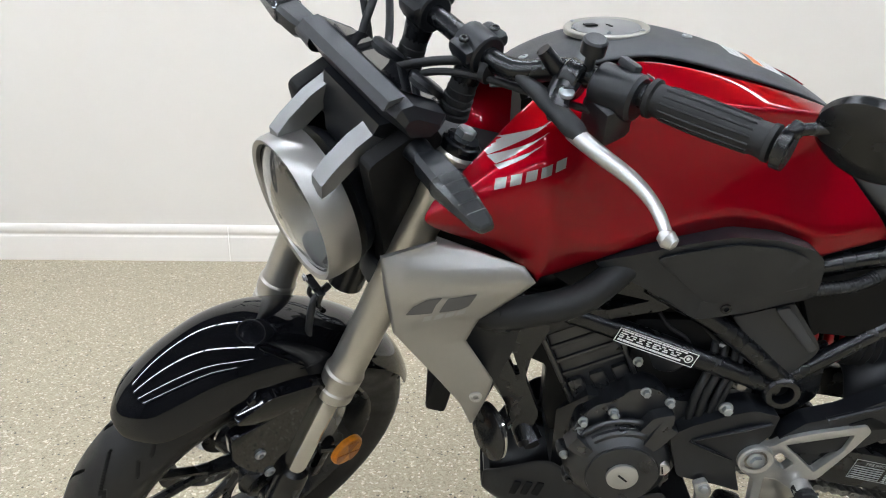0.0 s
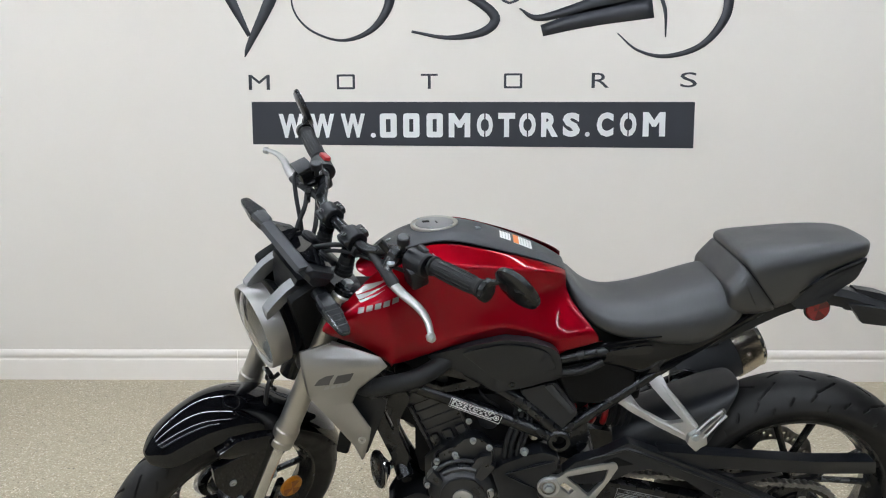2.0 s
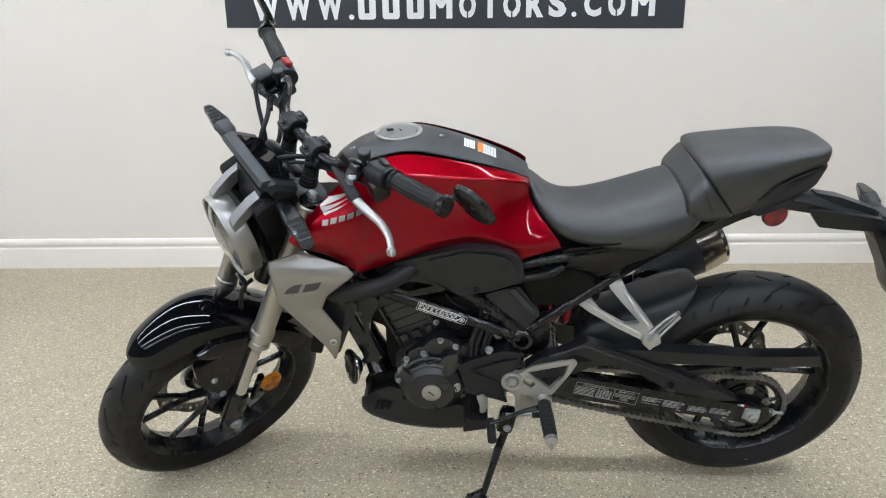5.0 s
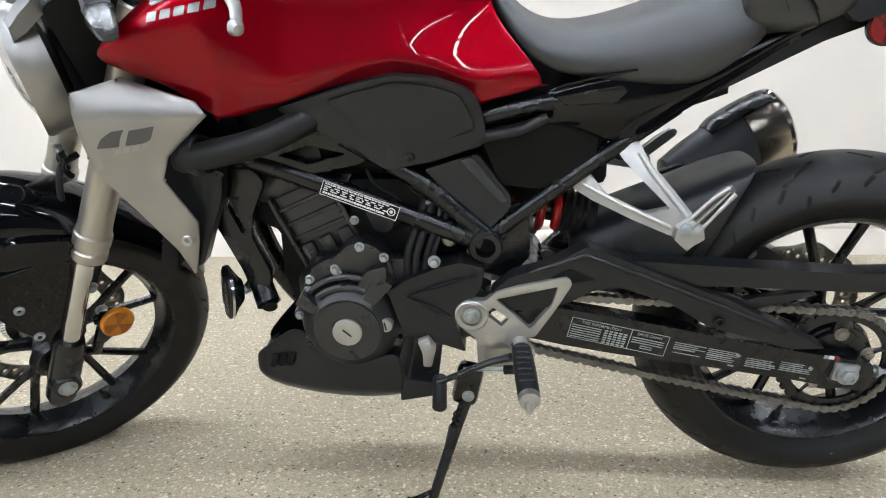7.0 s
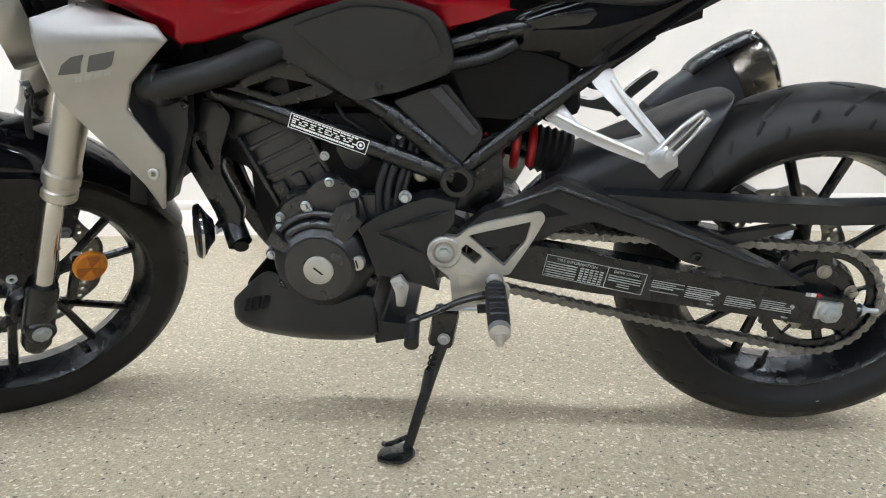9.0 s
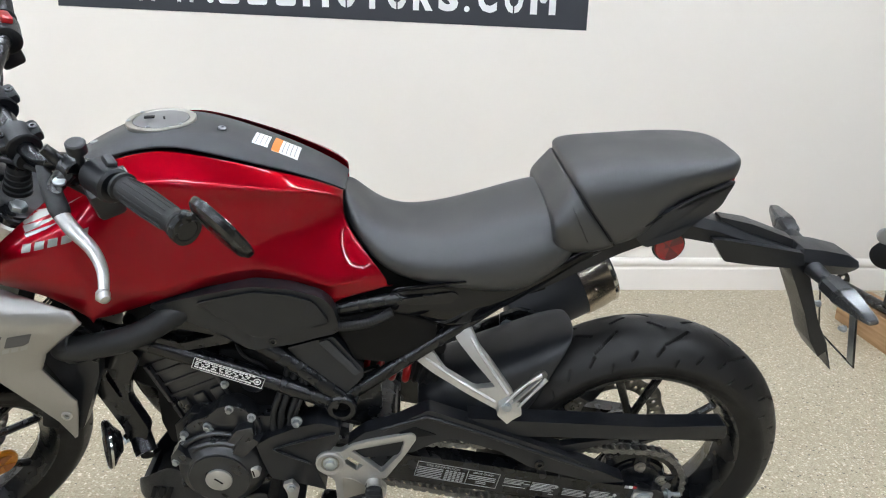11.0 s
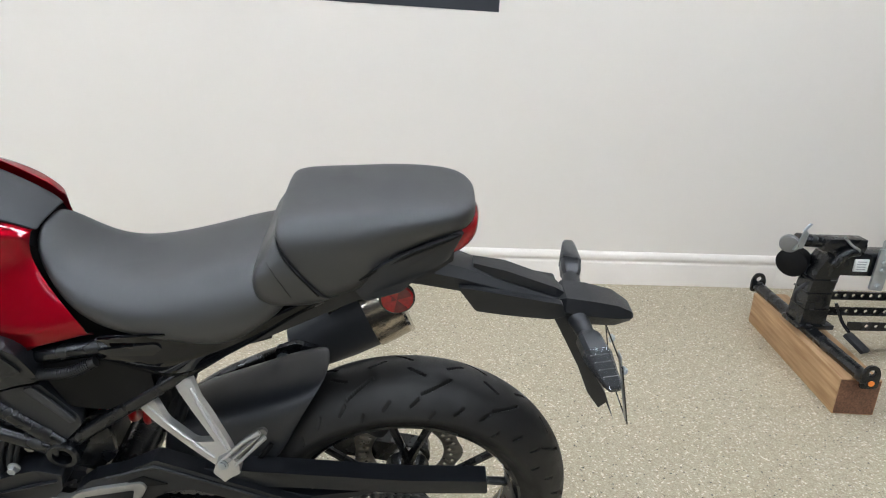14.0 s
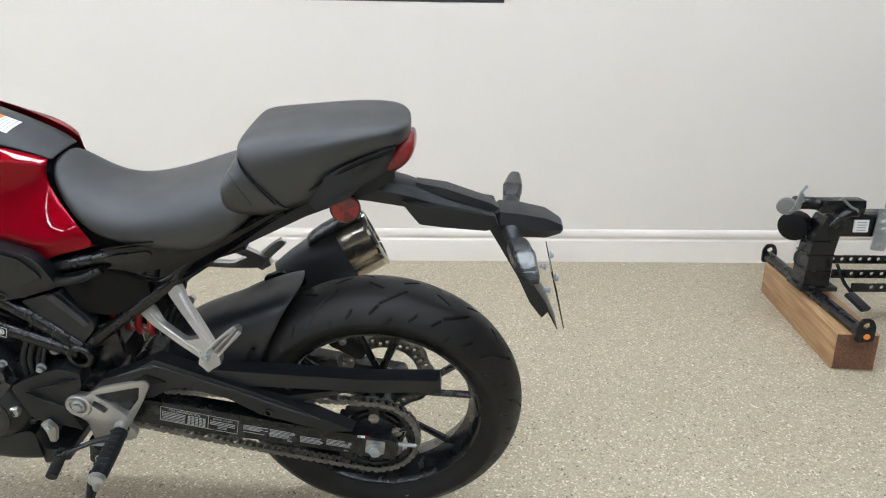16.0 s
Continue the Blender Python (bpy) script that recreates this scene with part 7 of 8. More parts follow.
    upper = [(-0.862, 0.425), (-0.855, 0.472), (-0.832, 0.498), (-0.800, 0.508), (-0.785, 0.528), (-0.755, 0.532), (-0.735, 0.520), (-0.716, 0.495), (-0.712, 0.440), (-0.740, 0.410), (-0.800, 0.400)]
    up = part("upper_cover", plate(rounded(upper, 0.010), -0.130, -0.090, 0.006, segs=3, crown=(0.005, 0.035)), ENGINE, e, "black upper engine cover")
    for x, z in ((-0.848, 0.470), (-0.806, 0.488), (-0.764, 0.526), (-0.727, 0.508)):
        part("cover_bolt", hex_bolt((x, -0.131, z), (0, -1, 0), 0.0057, 0.010), ZINC, up)
    arch = [Vector((-0.788 + 0.079 * math.cos(math.radians(g)), -0.138, 0.398 + 0.079 * math.sin(math.radians(g)))) for g in range(40, 150, 10)]
    part("arch_rib", tube(arch, 0.005, 8, 2), ENGINE, up)
    web = [(-0.772, 0.462), (-0.752, 0.492), (-0.722, 0.500), (-0.722, 0.480), (-0.742, 0.440)]
    part("cover_web", plate(rounded(web, 0.005), -0.150, -0.128, 0.004), ENGINE, up)
    part("starter", lathe([(0, 0.024), (0.005, 0.029), (0.080, 0.029), (0.085, 0.025)], (-0.735, -0.100, 0.560), (0.35, 1, 0.15), 28), ENGINE, e)
    part("starter_bolt", hex_bolt((-0.774, -0.105, 0.560), (0, -1, 0), 0.0055, 0.008), ZINC, e)
    spr = [(-0.722, 0.455), (-0.692, 0.474), (-0.642, 0.495), (-0.609, 0.504), (-0.570, 0.494), (-0.576, 0.460), (-0.600, 0.430), (-0.618, 0.400), (-0.600, 0.345), (-0.640, 0.360), (-0.700, 0.376), (-0.716, 0.430)]
    sp = part("sprocket_cover", plate(rounded(spr, 0.006), -0.144, -0.100, 0.005, segs=3, crown=(0.005, 0.045)), PLASTIC, e, "black plastic sprocket cover")
    b = tube([(-0.690, -0.146, 0.448), (-0.620, -0.147, 0.472), (-0.580, -0.146, 0.482)], (0.002, 0.006, 0.003), 6, 3, flat=0.5)
    tube([(-0.692, -0.146, 0.446), (-0.660, -0.147, 0.430), (-0.625, -0.146, 0.412)], (0.002, 0.005, 0.002), 6, 3, b, flat=0.5)
    part("moulded_rib", b, PLASTIC, sp)
    part("cover_bolt", hex_bolt((-0.648, -0.136, 0.503), (0, -1, 0), 0.0075, 0.012), ZINC, sp)
    part("frame_bolt", hex_bolt((-0.625, -0.110, 0.530), (0, -1, 0), 0.009, 0.012), DISC, e)
    for dx, r in ((0.0, 0.0060), (0.014, 0.0060), (0.030, 0.0050), (0.040, 0.0042)):
        part("hose", tube([(-0.660 + dx, -0.085, 0.600), (-0.672 + dx, -0.112, 0.560), (-0.690 + dx, -0.124, 0.510), (-0.692 + dx * 0.8, -0.122, 0.440)], r, 10, 5), GRIP, e, "black rubber hose")
    # small fittings between engine and frame
    random.seed(11)
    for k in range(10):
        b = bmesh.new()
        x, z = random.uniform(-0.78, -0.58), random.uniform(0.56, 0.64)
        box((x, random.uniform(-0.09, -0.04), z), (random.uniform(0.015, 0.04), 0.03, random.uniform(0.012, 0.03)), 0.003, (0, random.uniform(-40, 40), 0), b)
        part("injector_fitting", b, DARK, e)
    for k in range(4):
        x = -0.76 + 0.05 * k
        part("wiring", tube([(x, -0.070, 0.650), (x + 0.02, -0.100, 0.620), (x + 0.055, -0.095, 0.590 - 0.01 * k), (x + 0.07, -0.08, 0.540)], 0.0032, 8, 5), GRIP, e)
    for x, z in ((-0.655, 0.585), (-0.700, 0.640), (-0.640, 0.560)):
        part("pale_connector", box((x, -0.098, z), (0.014, 0.008, 0.006), 0.001, (0, 25, 0)), ZINC, e)
    # exhaust header at the front, and the belly guard
    part("header_pipe", tube([(-0.930, 0.03, 0.600), (-0.985, 0.04, 0.540), (-0.960, 0.05, 0.420), (-0.890, 0.06, 0.320), (-0.760, 0.09, 0.270), (-0.560, 0.12, 0.300), (-0.420, 0.14, 0.430), (-0.320, 0.150, 0.490), (-0.230, 0.156, 0.530)], 0.021, 16, 5), SATIN, e, "black exhaust header pipe")
    # half sections from the keel up to the rim, front to back: x, keel, then half width and height of chine, side and rim
    sections = [(-0.990, 0.226, 0.030, 0.230, 0.042, 0.246, 0.036, 0.276), (-0.968, 0.213, 0.046, 0.220, 0.072, 0.250, 0.062, 0.300), (-0.930, 0.209, 0.060, 0.218, 0.100, 0.257, 0.086, 0.338), (-0.900, 0.210, 0.070, 0.219, 0.116, 0.261, 0.100, 0.364), (-0.876, 0.211, 0.078, 0.219, 0.125, 0.263, 0.110, 0.368), (-0.848, 0.212, 0.086, 0.220, 0.134, 0.265, 0.130, 0.346), (-0.800, 0.213, 0.094, 0.221, 0.142, 0.266, 0.140, 0.328), (-0.755, 0.216, 0.098, 0.224, 0.146, 0.267, 0.144, 0.328), (-0.735, 0.222, 0.100, 0.230, 0.147, 0.268, 0.145, 0.340), (-0.706, 0.228, 0.100, 0.236, 0.147, 0.268, 0.145, 0.342)]
    rows = []
    for x, keel, w0, z0, w1, z1, w2, z2 in sections:
        half = [(0.0, keel), (w0, z0), (w0 + (w1 - w0) * 0.72, z0 + (z1 - z0) * 0.55), (w1, z1), ((w1 + w2) / 2 + 0.002, (z1 + z2) / 2), (w2, z2)]
        rows.append([Vector((x, -y, z)) for y, z in half[::-1]] + [Vector((x, y, z)) for y, z in half[1:]])
    guard = part("belly_guard", sheet(rows, crease=((2, 0.55), (8, 0.55))), PLASTIC, BIKE, "black belly guard under the engine", sub=2, solid=0.005)
    part("guard_nose", loft([[Vector((-0.983 + 0.010 * q, u * (0.033 + 0.02 * q), 0.252 + v * 0.016)) for u, v in ((-1, -0.7), (1, -0.7), (1, 0.9), (-1, 0.9))] for q in (0, 1)]), PLASTIC, guard)
    for k in range(3):
        x = -0.936 + 0.0175 * k
        b = plate(rounded([(x - 0.010, 0.283 + 0.006 * k), (x + 0.000, 0.285 + 0.006 * k), (x + 0.010, 0.310 + 0.006 * k), (x - 0.001, 0.308 + 0.006 * k)], 0.002), -0.0015, 0.0015, 0.0004)
        for v in b.verts:
            v.co.y -= 0.1015 + 0.46 * (v.co.x + 0.930) - 0.22 * (v.co.z - 0.290)
        part("guard_slot", b, DARK, guard)
    part("rear_fin", plate(rounded([(-0.712, 0.330), (-0.700, 0.288), (-0.648, 0.282), (-0.652, 0.258), (-0.712, 0.246)], 0.004), -0.140, 0.140, 0.003), PLASTIC, guard)
    for x in (-0.702, -0.684, -0.668):
        part("drain_tube", tube([(x, -0.110, 0.285), (x + 0.002, -0.112, 0.245 if x < -0.70 else 0.255)], 0.006, 10, 1), GRIP, e)


engine()

# ---- footrests, levers, stands, silencer ----
def foot_controls():
    heel = [(-0.616, 0.440), (-0.598, 0.452), (-0.561, 0.466), (-0.529, 0.474), (-0.455, 0.492), (-0.446, 0.482), (-0.467, 0.443), (-0.500, 0.390), (-0.522, 0.398), (-0.500, 0.372), (-0.497, 0.345), (-0.530, 0.334), (-0.588, 0.330), (-0.592, 0.390), (-0.616, 0.415)]
    outer = [(-0.622, 0.445), (-0.602, 0.455), (-0.580, 0.451), (-0.561, 0.467), (-0.529, 0.477), (-0.452, 0.494), (-0.444, 0.482), (-0.465, 0.443), (-0.500, 0.387), (-0.524, 0.388), (-0.498, 0.362), (-0.500, 0.342), (-0.545, 0.328), (-0.590, 0.328), (-0.593, 0.385), (-0.616, 0.403), (-0.627, 0.425)]
    openings = [rounded([(-0.562, 0.455), (-0.466, 0.477), (-0.474, 0.446), (-0.508, 0.402), (-0.530, 0.424)], 0.004), rounded([(-0.577, 0.428), (-0.566, 0.441), (-0.541, 0.420), (-0.553, 0.407)], 0.003)]
    moved = Matrix.Translation((0.009, 0.020, -0.013))
    br = part("footrest_bracket", holed_plate(rounded(outer, 0.007), openings, -0.166, -0.152, 0.003), CAST, BIKE, "bright cast footrest bracket with an open heel plate", xf=moved)
    part("bracket_recess", plate(rounded([(-0.580, 0.392), (-0.560, 0.388), (-0.512, 0.350), (-0.545, 0.340), (-0.578, 0.338)], 0.006), -0.1672, -0.1655, 0.0008), FORK, br, xf=moved)
    part("pivot_ring", ring([(0, 0.018), (0, 0.0265), (0.006, 0.0265), (0.008, 0.024), (0.006, 0.018)], (-0.600, -0.164, 0.428), (0, -1, 0), 32), CAST, br, xf=moved)
    part("pivot_washer", lathe([(0, 0.0165), (0.003, 0.0165)], (-0.600, -0.1655, 0.428), (0, -1, 0), 28), DISC, br, xf=moved)
    part("pivot_bolt", hex_bolt((-0.600, -0.168, 0.428), (0, -1, 0), 0.0100, 0.010), ZINC, br, xf=moved)
    part("right_bracket", plate(rounded(heel, 0.008), 0.150, 0.162, 0.004), CAST, BIKE)
    # rider's folding footrest with its tip
    a, t = Vector((-0.513, -0.150, 0.362)), Vector((-0.506, -0.276, 0.352))
    peg = part("footrest", tube([a, a.lerp(t, 0.5), t], (0.0155, 0.0175, 0.0165), 16, 3, flat=0.85), GRIP, BIKE, "black rubber footrest with an alloy tip")
    d = (t - a).normalized()
    part("peg_clevis", tube([a - d * 0.030, a + d * 0.012], (0.014, 0.016), 12, 1), CAST, peg)
    part("peg_collar", lathe([(0, 0.0165), (0.010, 0.0150), (0.012, 0.008)], t, d, 18), CAST, peg)
    part("feeler", lathe([(0, 0.0070), (0.014, 0.0060), (0.018, 0.0035)], t + d * 0.010, Vector((0, -0.3, -1)), 14), CAST, peg)
    b = bmesh.new()
    for k in range(7):
        p = a.lerp(t, 0.15 + 0.11 * k)
        tube([p + Vector((-0.012, -0.004, 0.013)), p + Vector((0.012, -0.004, 0.013))], 0.0022, 6, 1, b)
    part("peg_ribs", b, GRIP, peg)
    lever = part("gear_lever", tube([(-0.500, -0.168, 0.358), (-0.560, -0.172, 0.345), (-0.610, -0.178, 0.325), (-0.645, -0.182, 0.312)], (0.011, 0.008, 0.007, 0.008), 12, 4, flat=0.7), SATIN, BIKE, "black gear lever with a rubber toe piece")
    part("toe_piece", tube([(-0.643, -0.165, 0.308), (-0.640, -0.225, 0.296)], 0.0115, 14, 1), GRIP, lever)
    part("link_rod", tube([(-0.605, -0.158, 0.322), (-0.520, -0.165, 0.326)], 0.0035, 8, 1), ZINC, lever)
    part("rod_boot", tube([(-0.540, -0.164, 0.325), (-0.522, -0.166, 0.327)], 0.0075, 10, 1), GRIP, lever)
    arm = part("shift_arm", plate(rounded([(-0.678, 0.372), (-0.660, 0.380), (-0.648, 0.360), (-0.656, 0.325), (-0.670, 0.325), (-0.670, 0.350)], 0.004), -0.158, -0.148, 0.002), CAST, BIKE, "bright gear shift arm")
    part("arm_bolt", hex_bolt((-0.662, -0.158, 0.366), (0, -1, 0), 0.0065, 0.006), ZINC, arm)
    # side stand
    st = part("side_stand", tube([(-0.600, -0.112, 0.240), (-0.622, -0.137, 0.182), (-0.650, -0.172, 0.105), (-0.672, -0.198, 0.042)], (0.0112, 0.0100, 0.0088, 0.0082), 14, 3), SATIN, BIKE, "black steel side stand, folded out")
    part("stand_yoke", box((-0.600, -0.108, 0.262), (0.044, 0.034, 0.074), 0.010, (0, 12, 0)), SATIN, st)
    part("stand_bolt", hex_bolt((-0.599, -0.125, 0.247), (0, -1, 0), 0.0078, 0.008), ZINC, st)
    part("stand_foot", plate(smooth_poly([(-0.708, -0.230), (-0.665, -0.236), (-0.648, -0.205), (-0.668, -0.176), (-0.702, -0.186)], 3), -0.003, 0.003, 0.001), SATIN, st, xf=Matrix.Translation((0, 0, 0.034)) @ Euler((-LEAN_BIKE, 0, 0)).to_matrix().to_4x4() @ Matrix(((1, 0, 0, 0), (0, 0, 1, 0), (0, 1, 0, 0), (0, 0, 0, 1))))
    part("stand_tang", tube([(-0.655, -0.178, 0.090), (-0.690, -0.196, 0.085), (-0.700, -0.205, 0.092)], 0.0045, 8, 2), SATIN, st)
    b = bmesh.new()
    s0, s1 = Vector((-0.617, -0.135, 0.222)), Vector((-0.640, -0.158, 0.118))
    pts = []
    for k in range(120):
        f = k / 119
        q = s0.lerp(s1, f)
        pts.append(q + Vector((0.0058 * math.cos(f * 70), 0.0058 * math.sin(f * 70), 0)))
    tube(pts, 0.0016, 6, 1, b)
    part("stand_spring", b, SATIN, st)
    part("spring_sleeve", tube([s0.lerp(s1, 0.25), s0.lerp(s1, 0.62)], 0.0095, 12, 1), GRIP, st)


foot_controls()


def pillion_rests():
    for s in (-1, 1):
        def out(x, z):
            """How far the bracket stands out: from the frame to the peg's joint."""
            t = ((x + 0.375) * 0.087 - (z - 0.655) * 0.085) / 0.0148
            return 0.106 + 0.066 * max(-0.2, min(1.15, t))
        def bow(x, z, s=s):
            return s * out(x, z)
        # a forked arm, open between its two legs
        fork_arm = [(-0.366, 0.676), (-0.346, 0.684), (-0.331, 0.655), (-0.312, 0.636), (-0.276, 0.594), (-0.270, 0.576), (-0.282, 0.560), (-0.300, 0.560), (-0.353, 0.576), (-0.411, 0.597), (-0.440, 0.612), (-0.430, 0.634), (-0.413, 0.634), (-0.402, 0.620), (-0.388, 0.604), (-0.338, 0.586), (-0.303, 0.597), (-0.340, 0.630), (-0.369, 0.659), (-0.374, 0.668)]
        br = part("pillion_bracket", plate(rounded(fork_arm, 0.005), -0.007, 0.007, 0.003, lean=bow), CAST, BIKE, "bright cast pillion footrest bracket")
        # raised rims along both legs
        b = bmesh.new()
        for line in (((-0.346, 0.668), (-0.326, 0.640), (-0.284, 0.590)), ((-0.424, 0.618), (-0.372, 0.596), (-0.304, 0.572))):
            tube([(x, s * (out(x, z) + 0.0065), z) for x, z in line], (0.0030, 0.0040, 0.0032), 8, 4, b)
        part("raised_rim", b, CAST, br)
        def peg_bow(x, z, s=s):
            return s * (0.190 - 0.25 * (z - 0.56))
        block = [(-0.299, 0.576), (-0.280, 0.590), (-0.263, 0.580), (-0.261, 0.562), (-0.276, 0.554), (-0.285, 0.546), (-0.303, 0.562)]
        part("joint", plate(rounded(block, 0.002), s * -0.016, s * 0.004, 0.0016, lean=peg_bow), CAST, br)
        part("peg_pin", hex_bolt((-0.287, s * 0.190, 0.577), (-0.2, s, 0.2), 0.0065, 0.006), ZINC, br)
        # folded peg: a slim wedge with a rounded end and a toothed edge
        wedge = [(-0.290, 0.580), (-0.258, 0.613), (-0.236, 0.630), (-0.225, 0.634), (-0.219, 0.628), (-0.222, 0.619), (-0.262, 0.582), (-0.274, 0.570)]
        peg = part("pillion_peg", plate(rounded(wedge, 0.002), s * -0.008, s * -0.002, 0.001, lean=peg_bow), CHAIN if s < 0 else CAST, br, "folded alloy pillion peg")
        b = bmesh.new()
        for line in (((-0.290, 0.582), (-0.258, 0.613), (-0.230, 0.632)), ((-0.268, 0.575), (-0.246, 0.598), (-0.222, 0.624))):
            tube([(x, peg_bow(x, z) + s * 0.003, z) for x, z in line], (0.0030, 0.0026, 0.0042), 8, 4, b)
        part("peg_rail", b, CAST, peg)
        b = bmesh.new()
        for k in range(10):
            x, z = -0.276 + 0.0048 * k, 0.583 + 0.0046 * k
            box((x, peg_bow(x, z) + s * 0.002, z), (0.0024, 0.009, 0.015 - 0.0009 * k), 0.0005, (0, 44, 0), b)
        part("peg_teeth", b, CAST, peg)
        part("bracket_boss", lathe([(0, 0.021), (0.014, 0.021), (0.020, 0.016)], (-0.364, s * 0.086, 0.672), (0, s, 0), 20), SATIN, br)
        part("bracket_boss", lathe([(0, 0.022), (0.012, 0.022), (0.018, 0.016)], (-0.428, s * 0.084, 0.626), (0, s, 0), 20), SATIN, br)


pillion_rests()


def oval(stations, side, up, n=36):
    """A tapered tube of upright oval section through (centre, half width, half height)."""
    return loft([[c + side * w * math.cos(a) + up * h * math.sin(a) for a in (2 * math.pi * k / n for k in range(n))] for c, w, h in stations])


def silencer():
    a, t = Vector((-0.226, 0.156, 0.533)), Vector((-0.086, 0.198, 0.595))
    d = (t - a).normalized()
    side = d.cross(Vector((0, 0, 1))).normalized()
    up = side.cross(d)
    can = part("silencer", oval([(a - d * 0.01, 0.022, 0.024), (a, 0.040, 0.050), (a + d * 0.05, 0.048, 0.062), (a + d * 0.10, 0.053, 0.069), (t, 0.055, 0.073)], side, up), GREY_PLASTIC, BIKE, "black silencer with a polished end")
    part("end_sleeve", oval([(t - d * 0.004, 0.0560, 0.0775), (t + d * 0.034, 0.0560, 0.0790), (t + d * 0.064, 0.0545, 0.0775)], side, up), BRONZE, can, "polished heat-tinted sleeve")
    b = bmesh.new()
    rings = [[b.verts.new(t + d * q + side * (0.055 + o) * math.cos(g) + up * (0.0780 + o) * math.sin(g)) for g in (2 * math.pi * k / 36 for k in range(36))] for q, o in ((0.062, -0.014), (0.062, 0.0), (0.068, 0.0015), (0.073, -0.002), (0.073, -0.012))]
    for u, v in zip(rings, rings[1:] + rings[:1]):
        for k in range(36):
            b.faces.new((u[k], u[(k + 1) % 36], v[(k + 1) % 36], v[k]))
    part("end_ring", b, CHROME, can, "polished end ring")
    rows = [[t + d * q + side * (0.0565 + o) * math.cos(g) + up * (0.0790 + o) * math.sin(g) for g in (radians(58 + 8 * k) for k in range(10))] for q, o in ((-0.070, -0.010), (-0.052, 0.002), (0.0, 0.005), (0.050, 0.004), (0.062, 0.002))]
    part("heat_cover", sheet(rows), SATIN, can, "black cover strip over the sleeve", sub=1, solid=0.003)
    part("sleeve_bolt", cap_bolt(t + d * 0.020 - side * 0.0560 * (1 if side.y > 0 else -1) + up * 0.006, side * (-1 if side.y > 0 else 1), 0.0055, 0.003), BRONZE, can)
    part("end_baffle", oval([(t + d * 0.0645, 0.044, 0.066), (t + d * 0.0655, 0.044, 0.066)], side, up), DARK, can)
    part("hanger", plate(rounded([(-0.262, 0.566), (-0.222, 0.582), (-0.176, 0.570), (-0.168, 0.548), (-0.196, 0.540), (-0.214, 0.552), (-0.258, 0.520)], 0.005), 0.112, 0.126, 0.003), SATIN, can)
    part("hanger_bolt", hex_bolt((-0.246, 0.112, 0.545), (0, -1, 0), 0.010, 0.012), ZINC, can)


silencer()


def shock():
    b = bmesh.new()
    a, t = Vector((-0.540, -0.015, 0.568)), Vector((-0.452, -0.015, 0.545))
    d = (t - a)
    q = d.normalized().to_track_quat("Z", "Y").to_matrix()
    pts = []
    for k in range(161):
        f = k / 160
        ang = f * 2 * math.pi * 3.6
        pts.append(a + d * f + q @ Vector((0.036 * math.cos(ang), 0.036 * math.sin(ang), 0)))
    s = part("shock_spring", tube(pts, 0.0075, 10, 1, b), SPRING, BIKE, "red coil spring of the rear shock")
    part("shock_body", tube([a - d * 0.5, t + d * 0.2], 0.022, 16, 1), SATIN, s)
    part("bump_boot", tube([(-0.452 + 0.006 * k, -0.015, 0.545 - 0.0015 * k) for k in range(11)], [0.034 + 0.005 * (k % 2) for k in range(11)], 20, 2), GRIP, s)


shock()
part("rear_calliper", box((-0.075, 0.098, 0.412), (0.090, 0.050, 0.058), 0.010, (0, 30, 0)), ENGINE, BIKE, "black rear brake calliper")
part("calliper_bolt", hex_bolt((-0.090, 0.072, 0.425), (0, -1, 0), 0.007, 0.008), ZINC, BIKE)

# ---- things by the wall ----
def timber():
    w = thing("timber_block", "sawn pine timber block lying on the floor", "timber block", Matrix.Translation((3.342, 3.018, -0.005)) @ Matrix.Rotation(-0.083, 4, "Z"))
    part("block", box((-0.004, 0, 0.067), (0.141, 0.725, 0.134), 0.003), WOOD, w)
    part("end_face", box((-0.004, -0.3630, 0.067), (0.133, 0.0015, 0.126), 0), END_GRAIN, w, "dark end grain of the block")
    return w


timber()


